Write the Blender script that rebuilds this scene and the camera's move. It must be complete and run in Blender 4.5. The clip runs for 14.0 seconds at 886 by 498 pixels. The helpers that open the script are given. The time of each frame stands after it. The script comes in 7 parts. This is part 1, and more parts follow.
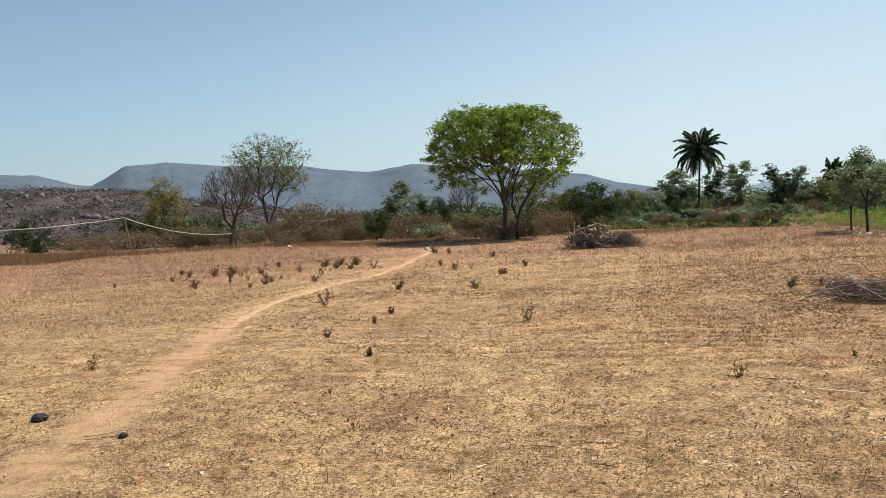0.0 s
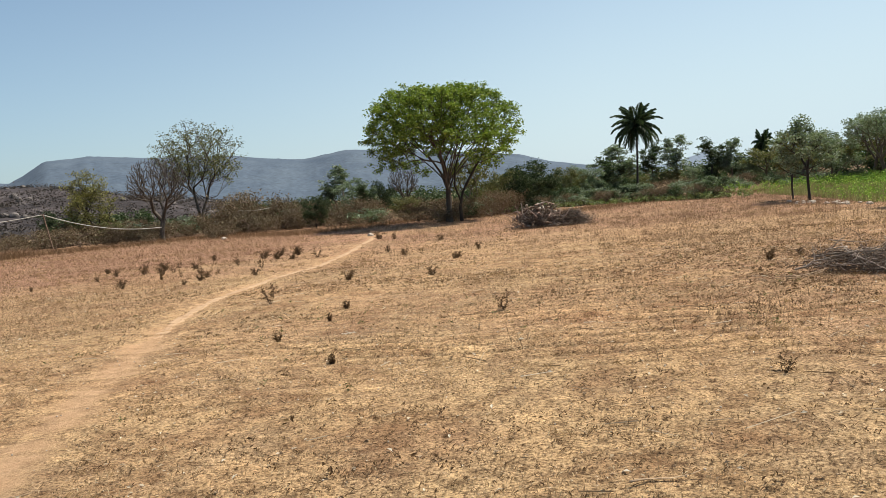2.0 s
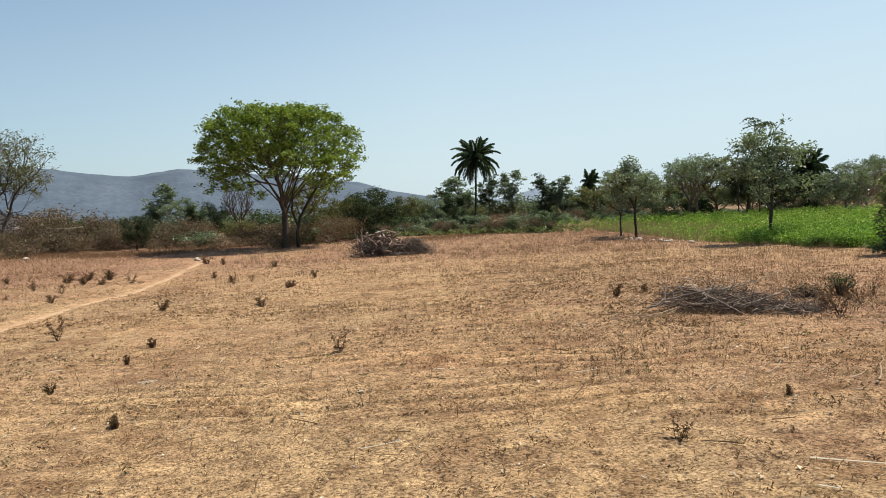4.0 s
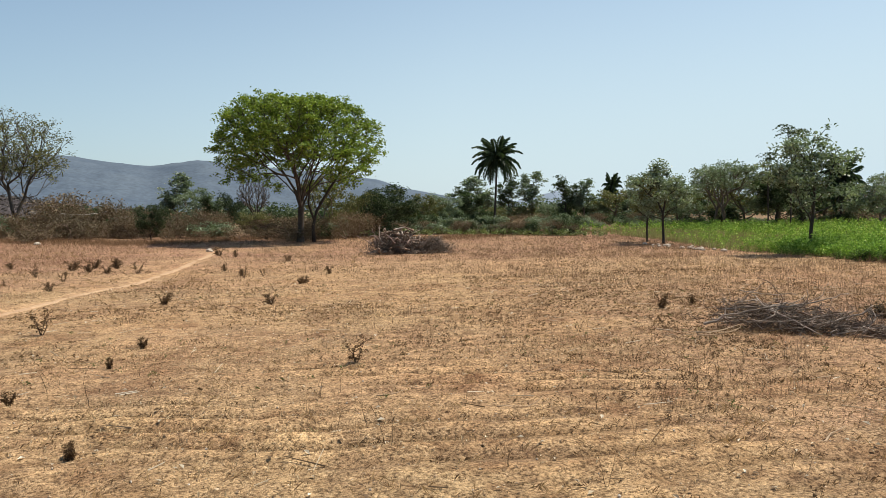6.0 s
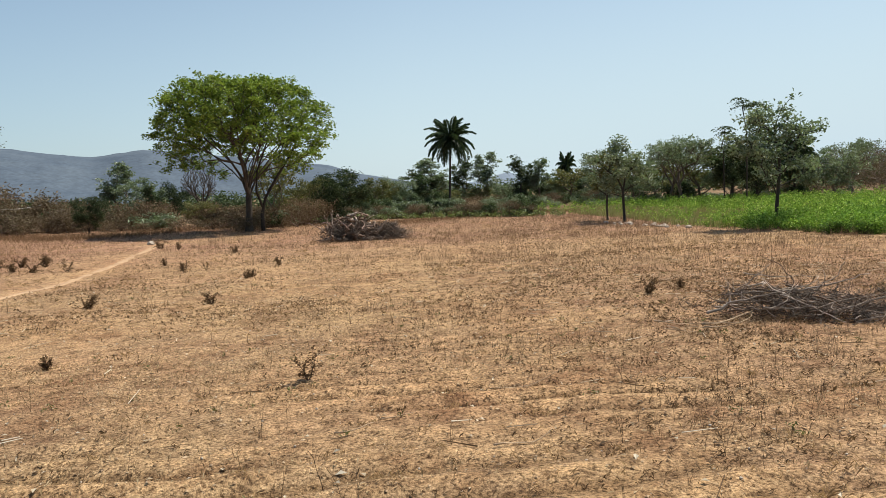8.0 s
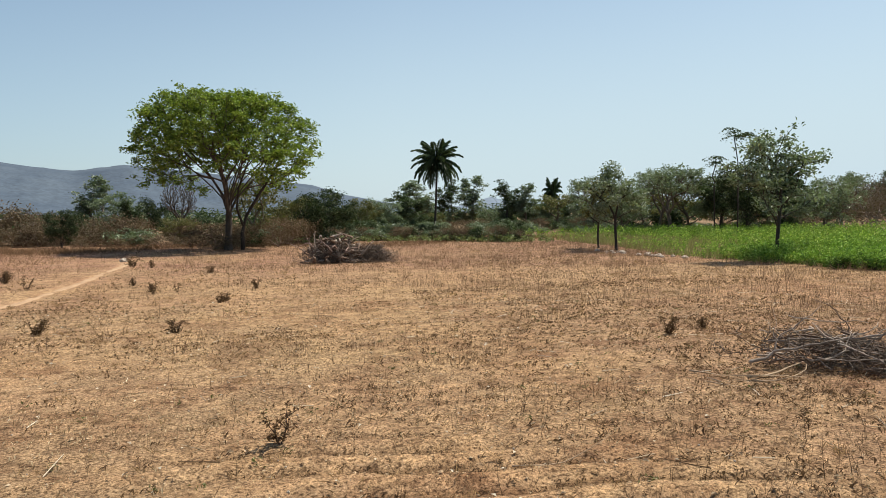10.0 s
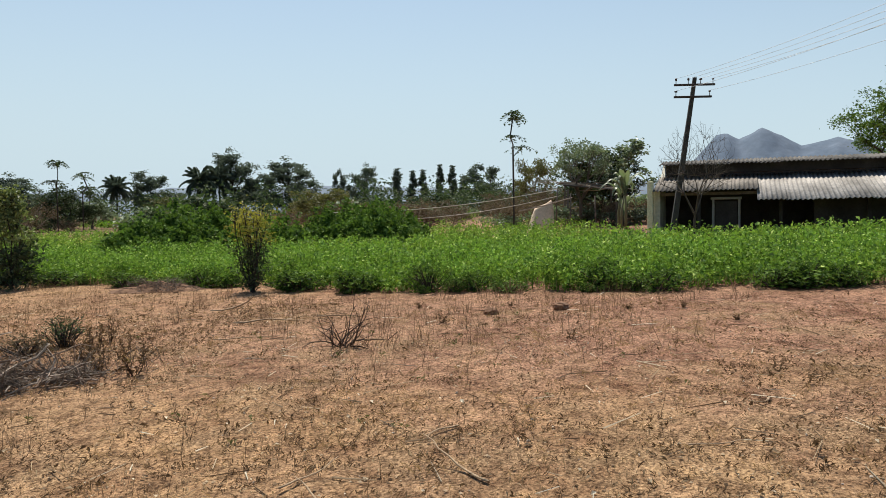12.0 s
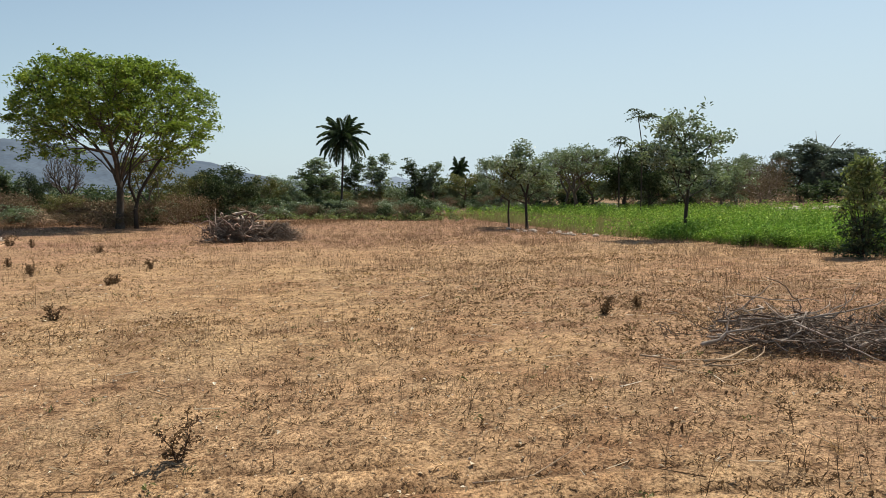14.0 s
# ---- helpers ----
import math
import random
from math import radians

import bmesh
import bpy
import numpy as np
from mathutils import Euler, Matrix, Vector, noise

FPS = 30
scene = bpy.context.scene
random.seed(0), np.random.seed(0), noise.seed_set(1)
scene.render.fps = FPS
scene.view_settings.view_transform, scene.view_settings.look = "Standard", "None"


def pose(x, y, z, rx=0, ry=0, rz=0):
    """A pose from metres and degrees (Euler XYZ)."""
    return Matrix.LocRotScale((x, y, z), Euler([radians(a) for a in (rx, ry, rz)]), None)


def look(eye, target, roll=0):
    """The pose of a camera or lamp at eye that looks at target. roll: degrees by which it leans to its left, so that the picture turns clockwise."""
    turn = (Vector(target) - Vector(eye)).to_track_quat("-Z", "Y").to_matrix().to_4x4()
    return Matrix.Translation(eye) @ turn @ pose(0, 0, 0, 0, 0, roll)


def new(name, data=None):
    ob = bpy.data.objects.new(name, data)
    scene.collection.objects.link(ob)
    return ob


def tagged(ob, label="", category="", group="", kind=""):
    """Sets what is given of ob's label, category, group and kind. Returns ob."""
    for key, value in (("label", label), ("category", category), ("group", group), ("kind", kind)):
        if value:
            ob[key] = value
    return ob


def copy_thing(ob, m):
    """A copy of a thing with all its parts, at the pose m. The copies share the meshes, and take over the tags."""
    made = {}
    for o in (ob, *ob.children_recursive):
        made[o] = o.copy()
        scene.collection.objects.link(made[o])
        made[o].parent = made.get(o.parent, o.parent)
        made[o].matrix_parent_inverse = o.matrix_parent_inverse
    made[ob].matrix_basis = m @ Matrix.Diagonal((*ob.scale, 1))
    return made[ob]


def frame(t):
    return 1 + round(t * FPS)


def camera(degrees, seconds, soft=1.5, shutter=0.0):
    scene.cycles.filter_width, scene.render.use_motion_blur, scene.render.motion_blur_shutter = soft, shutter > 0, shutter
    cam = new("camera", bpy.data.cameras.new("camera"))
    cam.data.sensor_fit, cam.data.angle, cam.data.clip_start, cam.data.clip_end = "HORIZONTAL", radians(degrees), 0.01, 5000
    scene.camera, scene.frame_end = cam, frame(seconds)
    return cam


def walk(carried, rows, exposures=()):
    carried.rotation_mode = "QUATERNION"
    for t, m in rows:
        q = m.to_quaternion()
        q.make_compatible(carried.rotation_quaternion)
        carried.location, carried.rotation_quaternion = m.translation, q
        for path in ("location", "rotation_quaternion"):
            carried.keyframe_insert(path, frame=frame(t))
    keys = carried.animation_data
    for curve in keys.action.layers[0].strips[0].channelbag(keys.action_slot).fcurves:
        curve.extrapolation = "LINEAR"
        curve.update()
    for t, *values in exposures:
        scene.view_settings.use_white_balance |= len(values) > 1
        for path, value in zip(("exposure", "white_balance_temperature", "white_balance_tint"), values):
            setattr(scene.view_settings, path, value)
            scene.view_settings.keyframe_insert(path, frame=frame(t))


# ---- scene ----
cam = camera(61.12, 14.0, soft=0.45)
PATH = [
    (0, 0.138, -0.115, 1.680, 87.13, 1.69, 0.28),
    (0.5, 0.044, 0.234, 1.650, 86.34, 4.10, 1.49),
    (1, -0.028, 0.630, 1.651, 87.28, 1.96, 3.51),
    (1.5, -0.146, 1.042, 1.618, 86.88, 3.22, 2.13),
    (2, -0.258, 1.447, 1.619, 85.68, 3.80, -4.58),
    (2.5, -0.258, 1.852, 1.602, 86.07, 2.95, -5.53),
    (3, -0.216, 2.213, 1.592, 85.97, 3.13, -7.83),
    (3.2, -0.168, 2.374, 1.593, 87.07, 2.66, -13.57),
    (5.3, 0.083, 3.850, 1.489, 87.31, 1.25, -17.82),
    (5.5, 0.107, 4.008, 1.495, 88.08, 0.85, -16.17),
    (6, 0.147, 4.433, 1.477, 87.24, -0.40, -15.54),
    (6.5, 0.182, 4.830, 1.461, 85.84, -0.21, -18.59),
    (7, 0.314, 5.240, 1.447, 85.77, -1.30, -18.37),
    (7.5, 0.358, 5.599, 1.436, 84.76, -0.61, -14.37),
    (8, 0.461, 6.028, 1.452, 85.95, 1.21, -19.13),
    (8.2, 0.480, 6.173, 1.455, 86.05, 0.62, -18.70),
    (10.3, 0.797, 7.621, 1.440, 87.90, -0.82, -21.26),
    (10.5, 0.854, 7.720, 1.435, 87.30, -0.48, -23.69),
    (11, 0.992, 7.978, 1.436, 89.09, 0.68, -43.82),
    (11.5, 1.224, 8.080, 1.386, 90.06, 0.29, -69.39),
    (12, 1.301, 8.122, 1.374, 88.58, 0.43, -85.48),
    (12.5, 1.264, 8.239, 1.398, 89.85, 0.29, -80.59),
    (13, 1.164, 8.366, 1.378, 88.68, -0.26, -63.25),
    (13.5, 1.017, 8.449, 1.354, 86.92, 0.46, -43.15),
    (14, 0.870, 8.494, 1.343, 86.21, -0.60, -27.64),
]
walk(cam, [(t, pose(x, y, z, rx, ry, rz)) for t, x, y, z, rx, ry, rz in PATH], exposures=[(0.0, 0.42), (6.5, 0.36), (8.0, 0.34), (10.5, 0.3), (12.0, 0.27), (14.0, 0.28)])

# ---- world, sun ----
SUN_AZ, SUN_EL = 76.0, 61.0
world = bpy.data.worlds.new("sky")
scene.world = world
world.use_nodes = True
wn = world.node_tree
sky = wn.nodes.new("ShaderNodeTexSky")
sky.sky_type = "NISHITA"
sky.sun_disc = False
sky.sun_elevation, sky.sun_rotation = radians(SUN_EL), radians(SUN_AZ)
sky.air_density, sky.dust_density, sky.ozone_density = 1.0, 1.0, 0.8
wn.nodes["Background"].inputs["Strength"].default_value = 0.10
# dust haze that pales the sky towards the horizon
wtc = wn.nodes.new("ShaderNodeTexCoord")
wsep = wn.nodes.new("ShaderNodeSeparateXYZ")
wn.links.new(wtc.outputs["Generated"], wsep.inputs["Vector"])
wmap = wn.nodes.new("ShaderNodeMapRange")
wmap.interpolation_type = "SMOOTHSTEP"
for key, val in (("From Min", -0.05), ("From Max", 0.5), ("To Min", 0.8), ("To Max", 0.05)):
    wmap.inputs[key].default_value = val
wn.links.new(wsep.outputs["Z"], wmap.inputs["Value"])
haze = wn.nodes.new("ShaderNodeMix")
haze.data_type = "RGBA"
haze.inputs["B"].default_value = (5.05, 5.8, 6.6, 1)
# the haze is brighter towards the sun
side = wn.nodes.new("ShaderNodeVectorMath")
side.operation = "DOT_PRODUCT"
side.inputs[1].default_value = (math.sin(radians(SUN_AZ)), math.cos(radians(SUN_AZ)), 0)
wn.links.new(wtc.outputs["Generated"], side.inputs[0])
smap = wn.nodes.new("ShaderNodeMapRange")
for key, val in (("From Min", -0.35), ("From Max", 0.9), ("To Min", 0.5), ("To Max", 1.35)):
    smap.inputs[key].default_value = val
wn.links.new(side.outputs["Value"], smap.inputs["Value"])
both = wn.nodes.new("ShaderNodeMath")
both.operation = "MULTIPLY"
wn.links.new(wmap.outputs["Result"], both.inputs[0])
wn.links.new(smap.outputs["Result"], both.inputs[1])
wn.links.new(both.outputs[0], haze.inputs["Factor"])
wn.links.new(sky.outputs["Color"], haze.inputs["A"])
tint = wn.nodes.new("ShaderNodeMix")
tint.data_type, tint.blend_type = "RGBA", "MULTIPLY"
tint.inputs["Factor"].default_value = 1.0
wn.links.new(haze.outputs["Result"], tint.inputs["A"])
# a deeper, bluer sky on the side away from the sun
deep = wn.nodes.new("ShaderNodeMapRange")
deep.inputs["From Min"].default_value, deep.inputs["From Max"].default_value = -0.6, 0.5
wn.links.new(side.outputs["Value"], deep.inputs["Value"])
shade = wn.nodes.new("ShaderNodeMix")
shade.data_type = "RGBA"
shade.inputs["A"].default_value, shade.inputs["B"].default_value = (0.64, 0.77, 0.845, 1), (0.975, 1.04, 1.005, 1)
wn.links.new(deep.outputs["Result"], shade.inputs["Factor"])
wn.links.new(shade.outputs["Result"], tint.inputs["B"])
wn.links.new(tint.outputs["Result"], wn.nodes["Background"].inputs["Color"])
sun_data = bpy.data.lights.new("sun", "SUN")
sun_data.energy, sun_data.angle, sun_data.color = 5.0, radians(0.53), (1.0, 0.94, 0.84)
sun = new("sun", sun_data)
sa, se = radians(SUN_AZ), radians(SUN_EL)
sun.matrix_world = look((60 * math.sin(sa), 60 * math.cos(sa), 80), (60 * math.sin(sa) - math.sin(sa) * math.cos(se), 60 * math.cos(sa) - math.cos(sa) * math.cos(se), 80 - math.sin(se)))


# ---- materials ----
def material(name):
    m = bpy.data.materials.new(name)
    m.use_nodes = True
    nt = m.node_tree
    return m, nt, nt.nodes["Principled BSDF"]


def ramp(nt, fac, stops):
    r = nt.nodes.new("ShaderNodeValToRGB")
    e = r.color_ramp.elements
    while len(e) < len(stops):
        e.new(0.5)
    for el, (p, c) in zip(e, stops):
        el.position, el.color = p, (*c, 1)
    nt.links.new(fac, r.inputs["Fac"])
    return r.outputs["Color"]


def noise_tex(nt, scale, detail=4.0, rough=0.6, stretch=None, coord="Object"):
    tc = nt.nodes.new("ShaderNodeTexCoord")
    out = tc.outputs[coord]
    if stretch:
        mp = nt.nodes.new("ShaderNodeMapping")
        mp.inputs["Scale"].default_value = stretch
        nt.links.new(out, mp.inputs["Vector"])
        out = mp.outputs["Vector"]
    n = nt.nodes.new("ShaderNodeTexNoise")
    n.inputs["Scale"].default_value, n.inputs["Detail"].default_value, n.inputs["Roughness"].default_value = scale, detail, rough
    nt.links.new(out, n.inputs["Vector"])
    return n.outputs["Fac"]


def mixed(nt, fac, a, b, kind="MIX"):
    mx = nt.nodes.new("ShaderNodeMix")
    mx.data_type, mx.blend_type = "RGBA", kind
    for sock, v in ((mx.inputs["Factor"], fac), (mx.inputs["A"], a), (mx.inputs["B"], b)):
        if isinstance(v, (float, int)):
            sock.default_value = v
        elif isinstance(v, tuple):
            sock.default_value = (*v, 1)
        else:
            nt.links.new(v, sock)
    return mx.outputs["Result"]


def bump(nt, bsdf, height, strength, dist):
    b = nt.nodes.new("ShaderNodeBump")
    b.inputs["Strength"].default_value, b.inputs["Distance"].default_value = strength, dist
    nt.links.new(height, b.inputs["Height"])
    nt.links.new(b.outputs["Normal"], bsdf.inputs["Normal"])


def surface(name, stops, scale=3.0, rough=0.9, fine=None, fine_amt=0.5, bump_amt=0.4, bump_dist=0.02, stretch=None, metal=0.0):
    """A mottled material: a colour ramp over a broad noise, multiplied by a finer one, with relief."""
    m, nt, b = material(name)
    n1 = noise_tex(nt, scale, 5, 0.62, stretch)
    n2 = noise_tex(nt, fine or scale * 9, 4, 0.65, stretch)
    c = ramp(nt, n1, stops)
    c2 = ramp(nt, n2, [(0.3, (0.55, 0.55, 0.55)), (0.7, (1.25, 1.25, 1.25))])
    nt.links.new(mixed(nt, fine_amt, c, c2, "MULTIPLY"), b.inputs["Base Color"])
    b.inputs["Roughness"].default_value, b.inputs["Metallic"].default_value = rough, metal
    b.inputs["Specular IOR Level"].default_value = 0.25
    bump(nt, b, n2, bump_amt, bump_dist)
    return m


def leaf_material(name, stops, through_colour, amount=0.3, rough=0.55):
    """Leaf: each leaf has its own tint; light also passes through it."""
    m, nt, b = material(name)
    g = nt.nodes.new("ShaderNodeNewGeometry")
    c = ramp(nt, g.outputs["Random Per Island"], stops)
    big = noise_tex(nt, 0.45, 3, 0.5)
    c = mixed(nt, 0.6, c, ramp(nt, big, [(0.35, (0.6, 0.62, 0.6)), (0.65, (1.2, 1.2, 1.1))]), "MULTIPLY")
    nt.links.new(c, b.inputs["Base Color"])
    b.inputs["Roughness"].default_value = rough
    b.inputs["Specular IOR Level"].default_value = 0.06 if rough >= 0.6 else (0.2 if rough > 0.4 else 0.36)
    t = nt.nodes.new("ShaderNodeBsdfTranslucent")
    t.inputs["Color"].default_value = (*through_colour, 1)
    mx = nt.nodes.new("ShaderNodeMixShader")
    mx.inputs["Fac"].default_value = amount
    nt.links.new(b.outputs["BSDF"], mx.inputs[1])
    nt.links.new(t.outputs["BSDF"], mx.inputs[2])
    nt.links.new(mx.outputs["Shader"], nt.nodes["Material Output"].inputs["Surface"])
    return m


BARK = surface("bark", [(0.3, (0.10, 0.075, 0.055)), (0.7, (0.20, 0.16, 0.125))], 2.0, 0.95, stretch=(1, 1, 0.3))
BARK_GREY = surface("grey_bark", [(0.3, (0.055, 0.044, 0.034)), (0.7, (0.13, 0.105, 0.083))], 2.0, 0.95, stretch=(1, 1, 0.3))
BARK_PALE = surface("pale_bark", [(0.3, (0.20, 0.16, 0.12)), (0.7, (0.34, 0.28, 0.22))], 2.0, 0.95, stretch=(1, 1, 0.3))
BARK_DARK = surface("dark_bark", [(0.3, (0.035, 0.028, 0.023)), (0.7, (0.08, 0.065, 0.052))], 2.0, 0.95, stretch=(1, 1, 0.3))
DEADWOOD = surface("dead_wood", [(0.3, (0.12, 0.078, 0.053)), (0.7, (0.30, 0.21, 0.15))], 4.0, 0.9)
DEADWOOD_TAN = surface("tan_dead_wood", [(0.3, (0.26, 0.175, 0.105)), (0.7, (0.56, 0.41, 0.26))], 4.0, 0.9)
DEADWOOD_RED = surface("brown_dead_wood", [(0.3, (0.18, 0.115, 0.085)), (0.7, (0.46, 0.33, 0.26))], 4.0, 0.9)
DARK_STEM = surface("dark_withered_stem", [(0.3, (0.042, 0.028, 0.0196)), (0.7, (0.105, 0.07, 0.0476))], 4.0, 0.9)
DEADWOOD_GREY = surface("grey_dead_wood", [(0.3, (0.21, 0.165, 0.125)), (0.7, (0.58, 0.475, 0.375))], 4.0, 0.9)
LEAF_BIG = leaf_material("fresh_leaf", [(0.0, (0.04746, 0.07806, 0.01694)), (0.5, (0.1423, 0.2066, 0.03484)), (0.85, (0.2589, 0.3352, 0.0612)), (1.0, (0.4314, 0.4867, 0.113))], (0.2589, 0.3765, 0.04237), 0.24)
LEAF_MID = leaf_material("leaf", [(0.0, (0.06, 0.076, 0.044)), (0.5, (0.164, 0.2, 0.128)), (1.0, (0.392, 0.44, 0.312))], (0.2, 0.272, 0.104), 0.28, 0.4)
LEAF_TAN = leaf_material("tan_leaf", [(0.0, (0.1032, 0.07207, 0.04455)), (0.6, (0.2064, 0.1507, 0.095)), (1.0, (0.3096, 0.2359, 0.1572))], (0.1651, 0.1179, 0.05897), 0.2, 0.85)
LEAF_DARK = leaf_material("dark_leaf", [(0.0, (0.03, 0.042, 0.024)), (0.6, (0.085, 0.105, 0.058)), (1.0, (0.22, 0.24, 0.14))], (0.07, 0.12, 0.035), 0.22, 0.6)
LEAF_DEEP = leaf_material("deep_green_leaf", [(0.0, (0.02, 0.028, 0.016)), (0.6, (0.055, 0.07, 0.038)), (1.0, (0.15, 0.165, 0.09))], (0.05, 0.085, 0.025), 0.2, 0.65)
LEAF_OLIVE = leaf_material("olive_leaf", [(0.0, (0.0633, 0.0696, 0.0276)), (0.6, (0.152, 0.152, 0.0621)), (1.0, (0.304, 0.265, 0.124))], (0.177, 0.189, 0.0414), 0.25)
LEAF_BROWN = leaf_material("dry_leaf", [(0.0, (0.08579, 0.06233, 0.04347)), (0.6, (0.1716, 0.1318, 0.08694)), (1.0, (0.2533, 0.2137, 0.1352))], (0.1568, 0.1176, 0.06037), 0.2, 0.85)
# leaf colour lifted and greyed to carry the haze of far trees
LEAF_HAZE = leaf_material("haze_tinted_leaf", [(0.0, (0.06, 0.078, 0.06)), (0.6, (0.10, 0.125, 0.095)), (1.0, (0.16, 0.185, 0.14))], (0.14, 0.18, 0.12), 0.35, 0.8)
SCRUB_LEAF = leaf_material("scrub_leaf", [(0.0, (0.04, 0.034, 0.031)), (0.6, (0.078, 0.062, 0.055)), (1.0, (0.13, 0.105, 0.088))], (0.06, 0.05, 0.03), 0.15)
LEAF_YELLOW = leaf_material("yellowing_leaf", [(0.0, (0.091, 0.0875, 0.0297)), (0.6, (0.221, 0.2125, 0.0675)), (1.0, (0.442, 0.3875, 0.135))], (0.312, 0.3, 0.081), 0.28)
LEAF_LIGHT = leaf_material("light_leaf", [(0.0, (0.07, 0.09, 0.035)), (0.5, (0.17, 0.21, 0.08)), (1.0, (0.40, 0.44, 0.20))], (0.22, 0.28, 0.07), 0.25)
LEAF_LIME = leaf_material("lime_leaf", [(0.0, (0.105, 0.102, 0.0172)), (0.6, (0.252, 0.245, 0.0387)), (1.0, (0.462, 0.398, 0.0774))], (0.378, 0.367, 0.0516), 0.33)
LEAF_CROP = leaf_material("crop_leaf", [(0.0, (0.0312, 0.06358, 0.01881)), (0.4, (0.1249, 0.2416, 0.04704)), (0.75, (0.2995, 0.4705, 0.08623)), (1.0, (0.649, 0.746, 0.2351))], (0.3495, 0.5848, 0.06271), 0.17, 0.62)
LEAF_TALL = leaf_material("tall_crop_leaf", [(0.0, (0.01928, 0.04485, 0.01104)), (0.5, (0.05684, 0.1121, 0.02208)), (1.0, (0.3068, 0.414, 0.115))], (0.1492, 0.2691, 0.0322), 0.22, 0.62)
LEAF_PALM = leaf_material("palm_leaf", [(0.0, (0.02366, 0.04225, 0.02352)), (0.6, (0.0507, 0.08125, 0.0392)), (1.0, (0.09295, 0.13, 0.0588))], (0.0845, 0.13, 0.0392), 0.2, 0.45)
STRAW = leaf_material("straw", [(0.0, (0.102, 0.0653, 0.03722)), (0.3, (0.2776, 0.1862, 0.1021)), (0.6, (0.4431, 0.3175, 0.1769)), (1.0, (0.6094, 0.4848, 0.3168))], (0.3695, 0.2617, 0.1399), 0.3, 0.8)
DRY_STEM = leaf_material("dry_stem", [(0.0, (0.1275, 0.08044, 0.04464)), (0.6, (0.2805, 0.1794, 0.08928)), (1.0, (0.4845, 0.3341, 0.1674))], (0.3825, 0.2475, 0.1116), 0.4, 0.85)
CRUMB = leaf_material("soil_crumb", [(0.0, (0.16, 0.10, 0.06)), (0.5, (0.34, 0.22, 0.13)), (1.0, (0.6, 0.44, 0.29))], (0.3, 0.2, 0.1), 0.0, 0.95)
STALK_DARK = leaf_material("dark_dead_stalk", [(0.0, (0.03, 0.02, 0.014)), (0.6, (0.085, 0.055, 0.034)), (1.0, (0.20, 0.14, 0.085))], (0.12, 0.08, 0.045), 0.25, 0.85)
STUBBLE = leaf_material("stubble", [(0.0, (0.04725, 0.02871, 0.01633)), (0.6, (0.135, 0.08091, 0.04315)), (1.0, (0.351, 0.2219, 0.1166))], (0.162, 0.1044, 0.05249), 0.2, 0.85)
PALE_GRASS = leaf_material("pale_grass", [(0.0, (0.12, 0.12, 0.05)), (0.6, (0.24, 0.24, 0.10)), (1.0, (0.38, 0.35, 0.18))], (0.26, 0.28, 0.09), 0.3, 0.7)
BLEACHED = leaf_material("bleached_leaf", [(0.0, (0.16, 0.10, 0.06)), (0.5, (0.45, 0.34, 0.22)), (1.0, (0.8, 0.72, 0.58))], (0.4, 0.3, 0.2), 0.2, 0.8)
DULL_WEED = leaf_material("dull_dry_weed", [(0.0, (0.115, 0.0719, 0.0464)), (0.6, (0.212, 0.138, 0.0864)), (1.0, (0.332, 0.231, 0.146))], (0.23, 0.144, 0.0864), 0.3, 0.85)
RED_WEED = leaf_material("red_brown_weed", [(0.0, (0.0558, 0.03312, 0.0198)), (0.6, (0.1575, 0.09844, 0.0558)), (1.0, (0.297, 0.1978, 0.117))], (0.1845, 0.1076, 0.0558), 0.35, 0.85)
WEED_LEAF = leaf_material("weed_leaf", [(0.0, (0.0585, 0.0338, 0.02125)), (0.6, (0.117, 0.0702, 0.04)), (1.0, (0.195, 0.13, 0.0625))], (0.208, 0.13, 0.0625), 0.25, 0.8)
STONE = surface("pale_stone", [(0.3, (0.36, 0.28, 0.20)), (0.7, (0.6, 0.52, 0.42))], 6.0, 0.9)
CLOD = surface("earth_clod", [(0.3, (0.16, 0.09, 0.055)), (0.7, (0.30, 0.17, 0.10))], 6.0, 0.95)
CONCRETE = surface("weathered_concrete", [(0.3, (0.035, 0.034, 0.034)), (0.7, (0.08, 0.078, 0.075))], 3.0, 0.9)
ROPE = surface("sun_bleached_hose", [(0.3, (0.55, 0.50, 0.42)), (0.7, (0.75, 0.70, 0.60))], 3.0, 0.7)


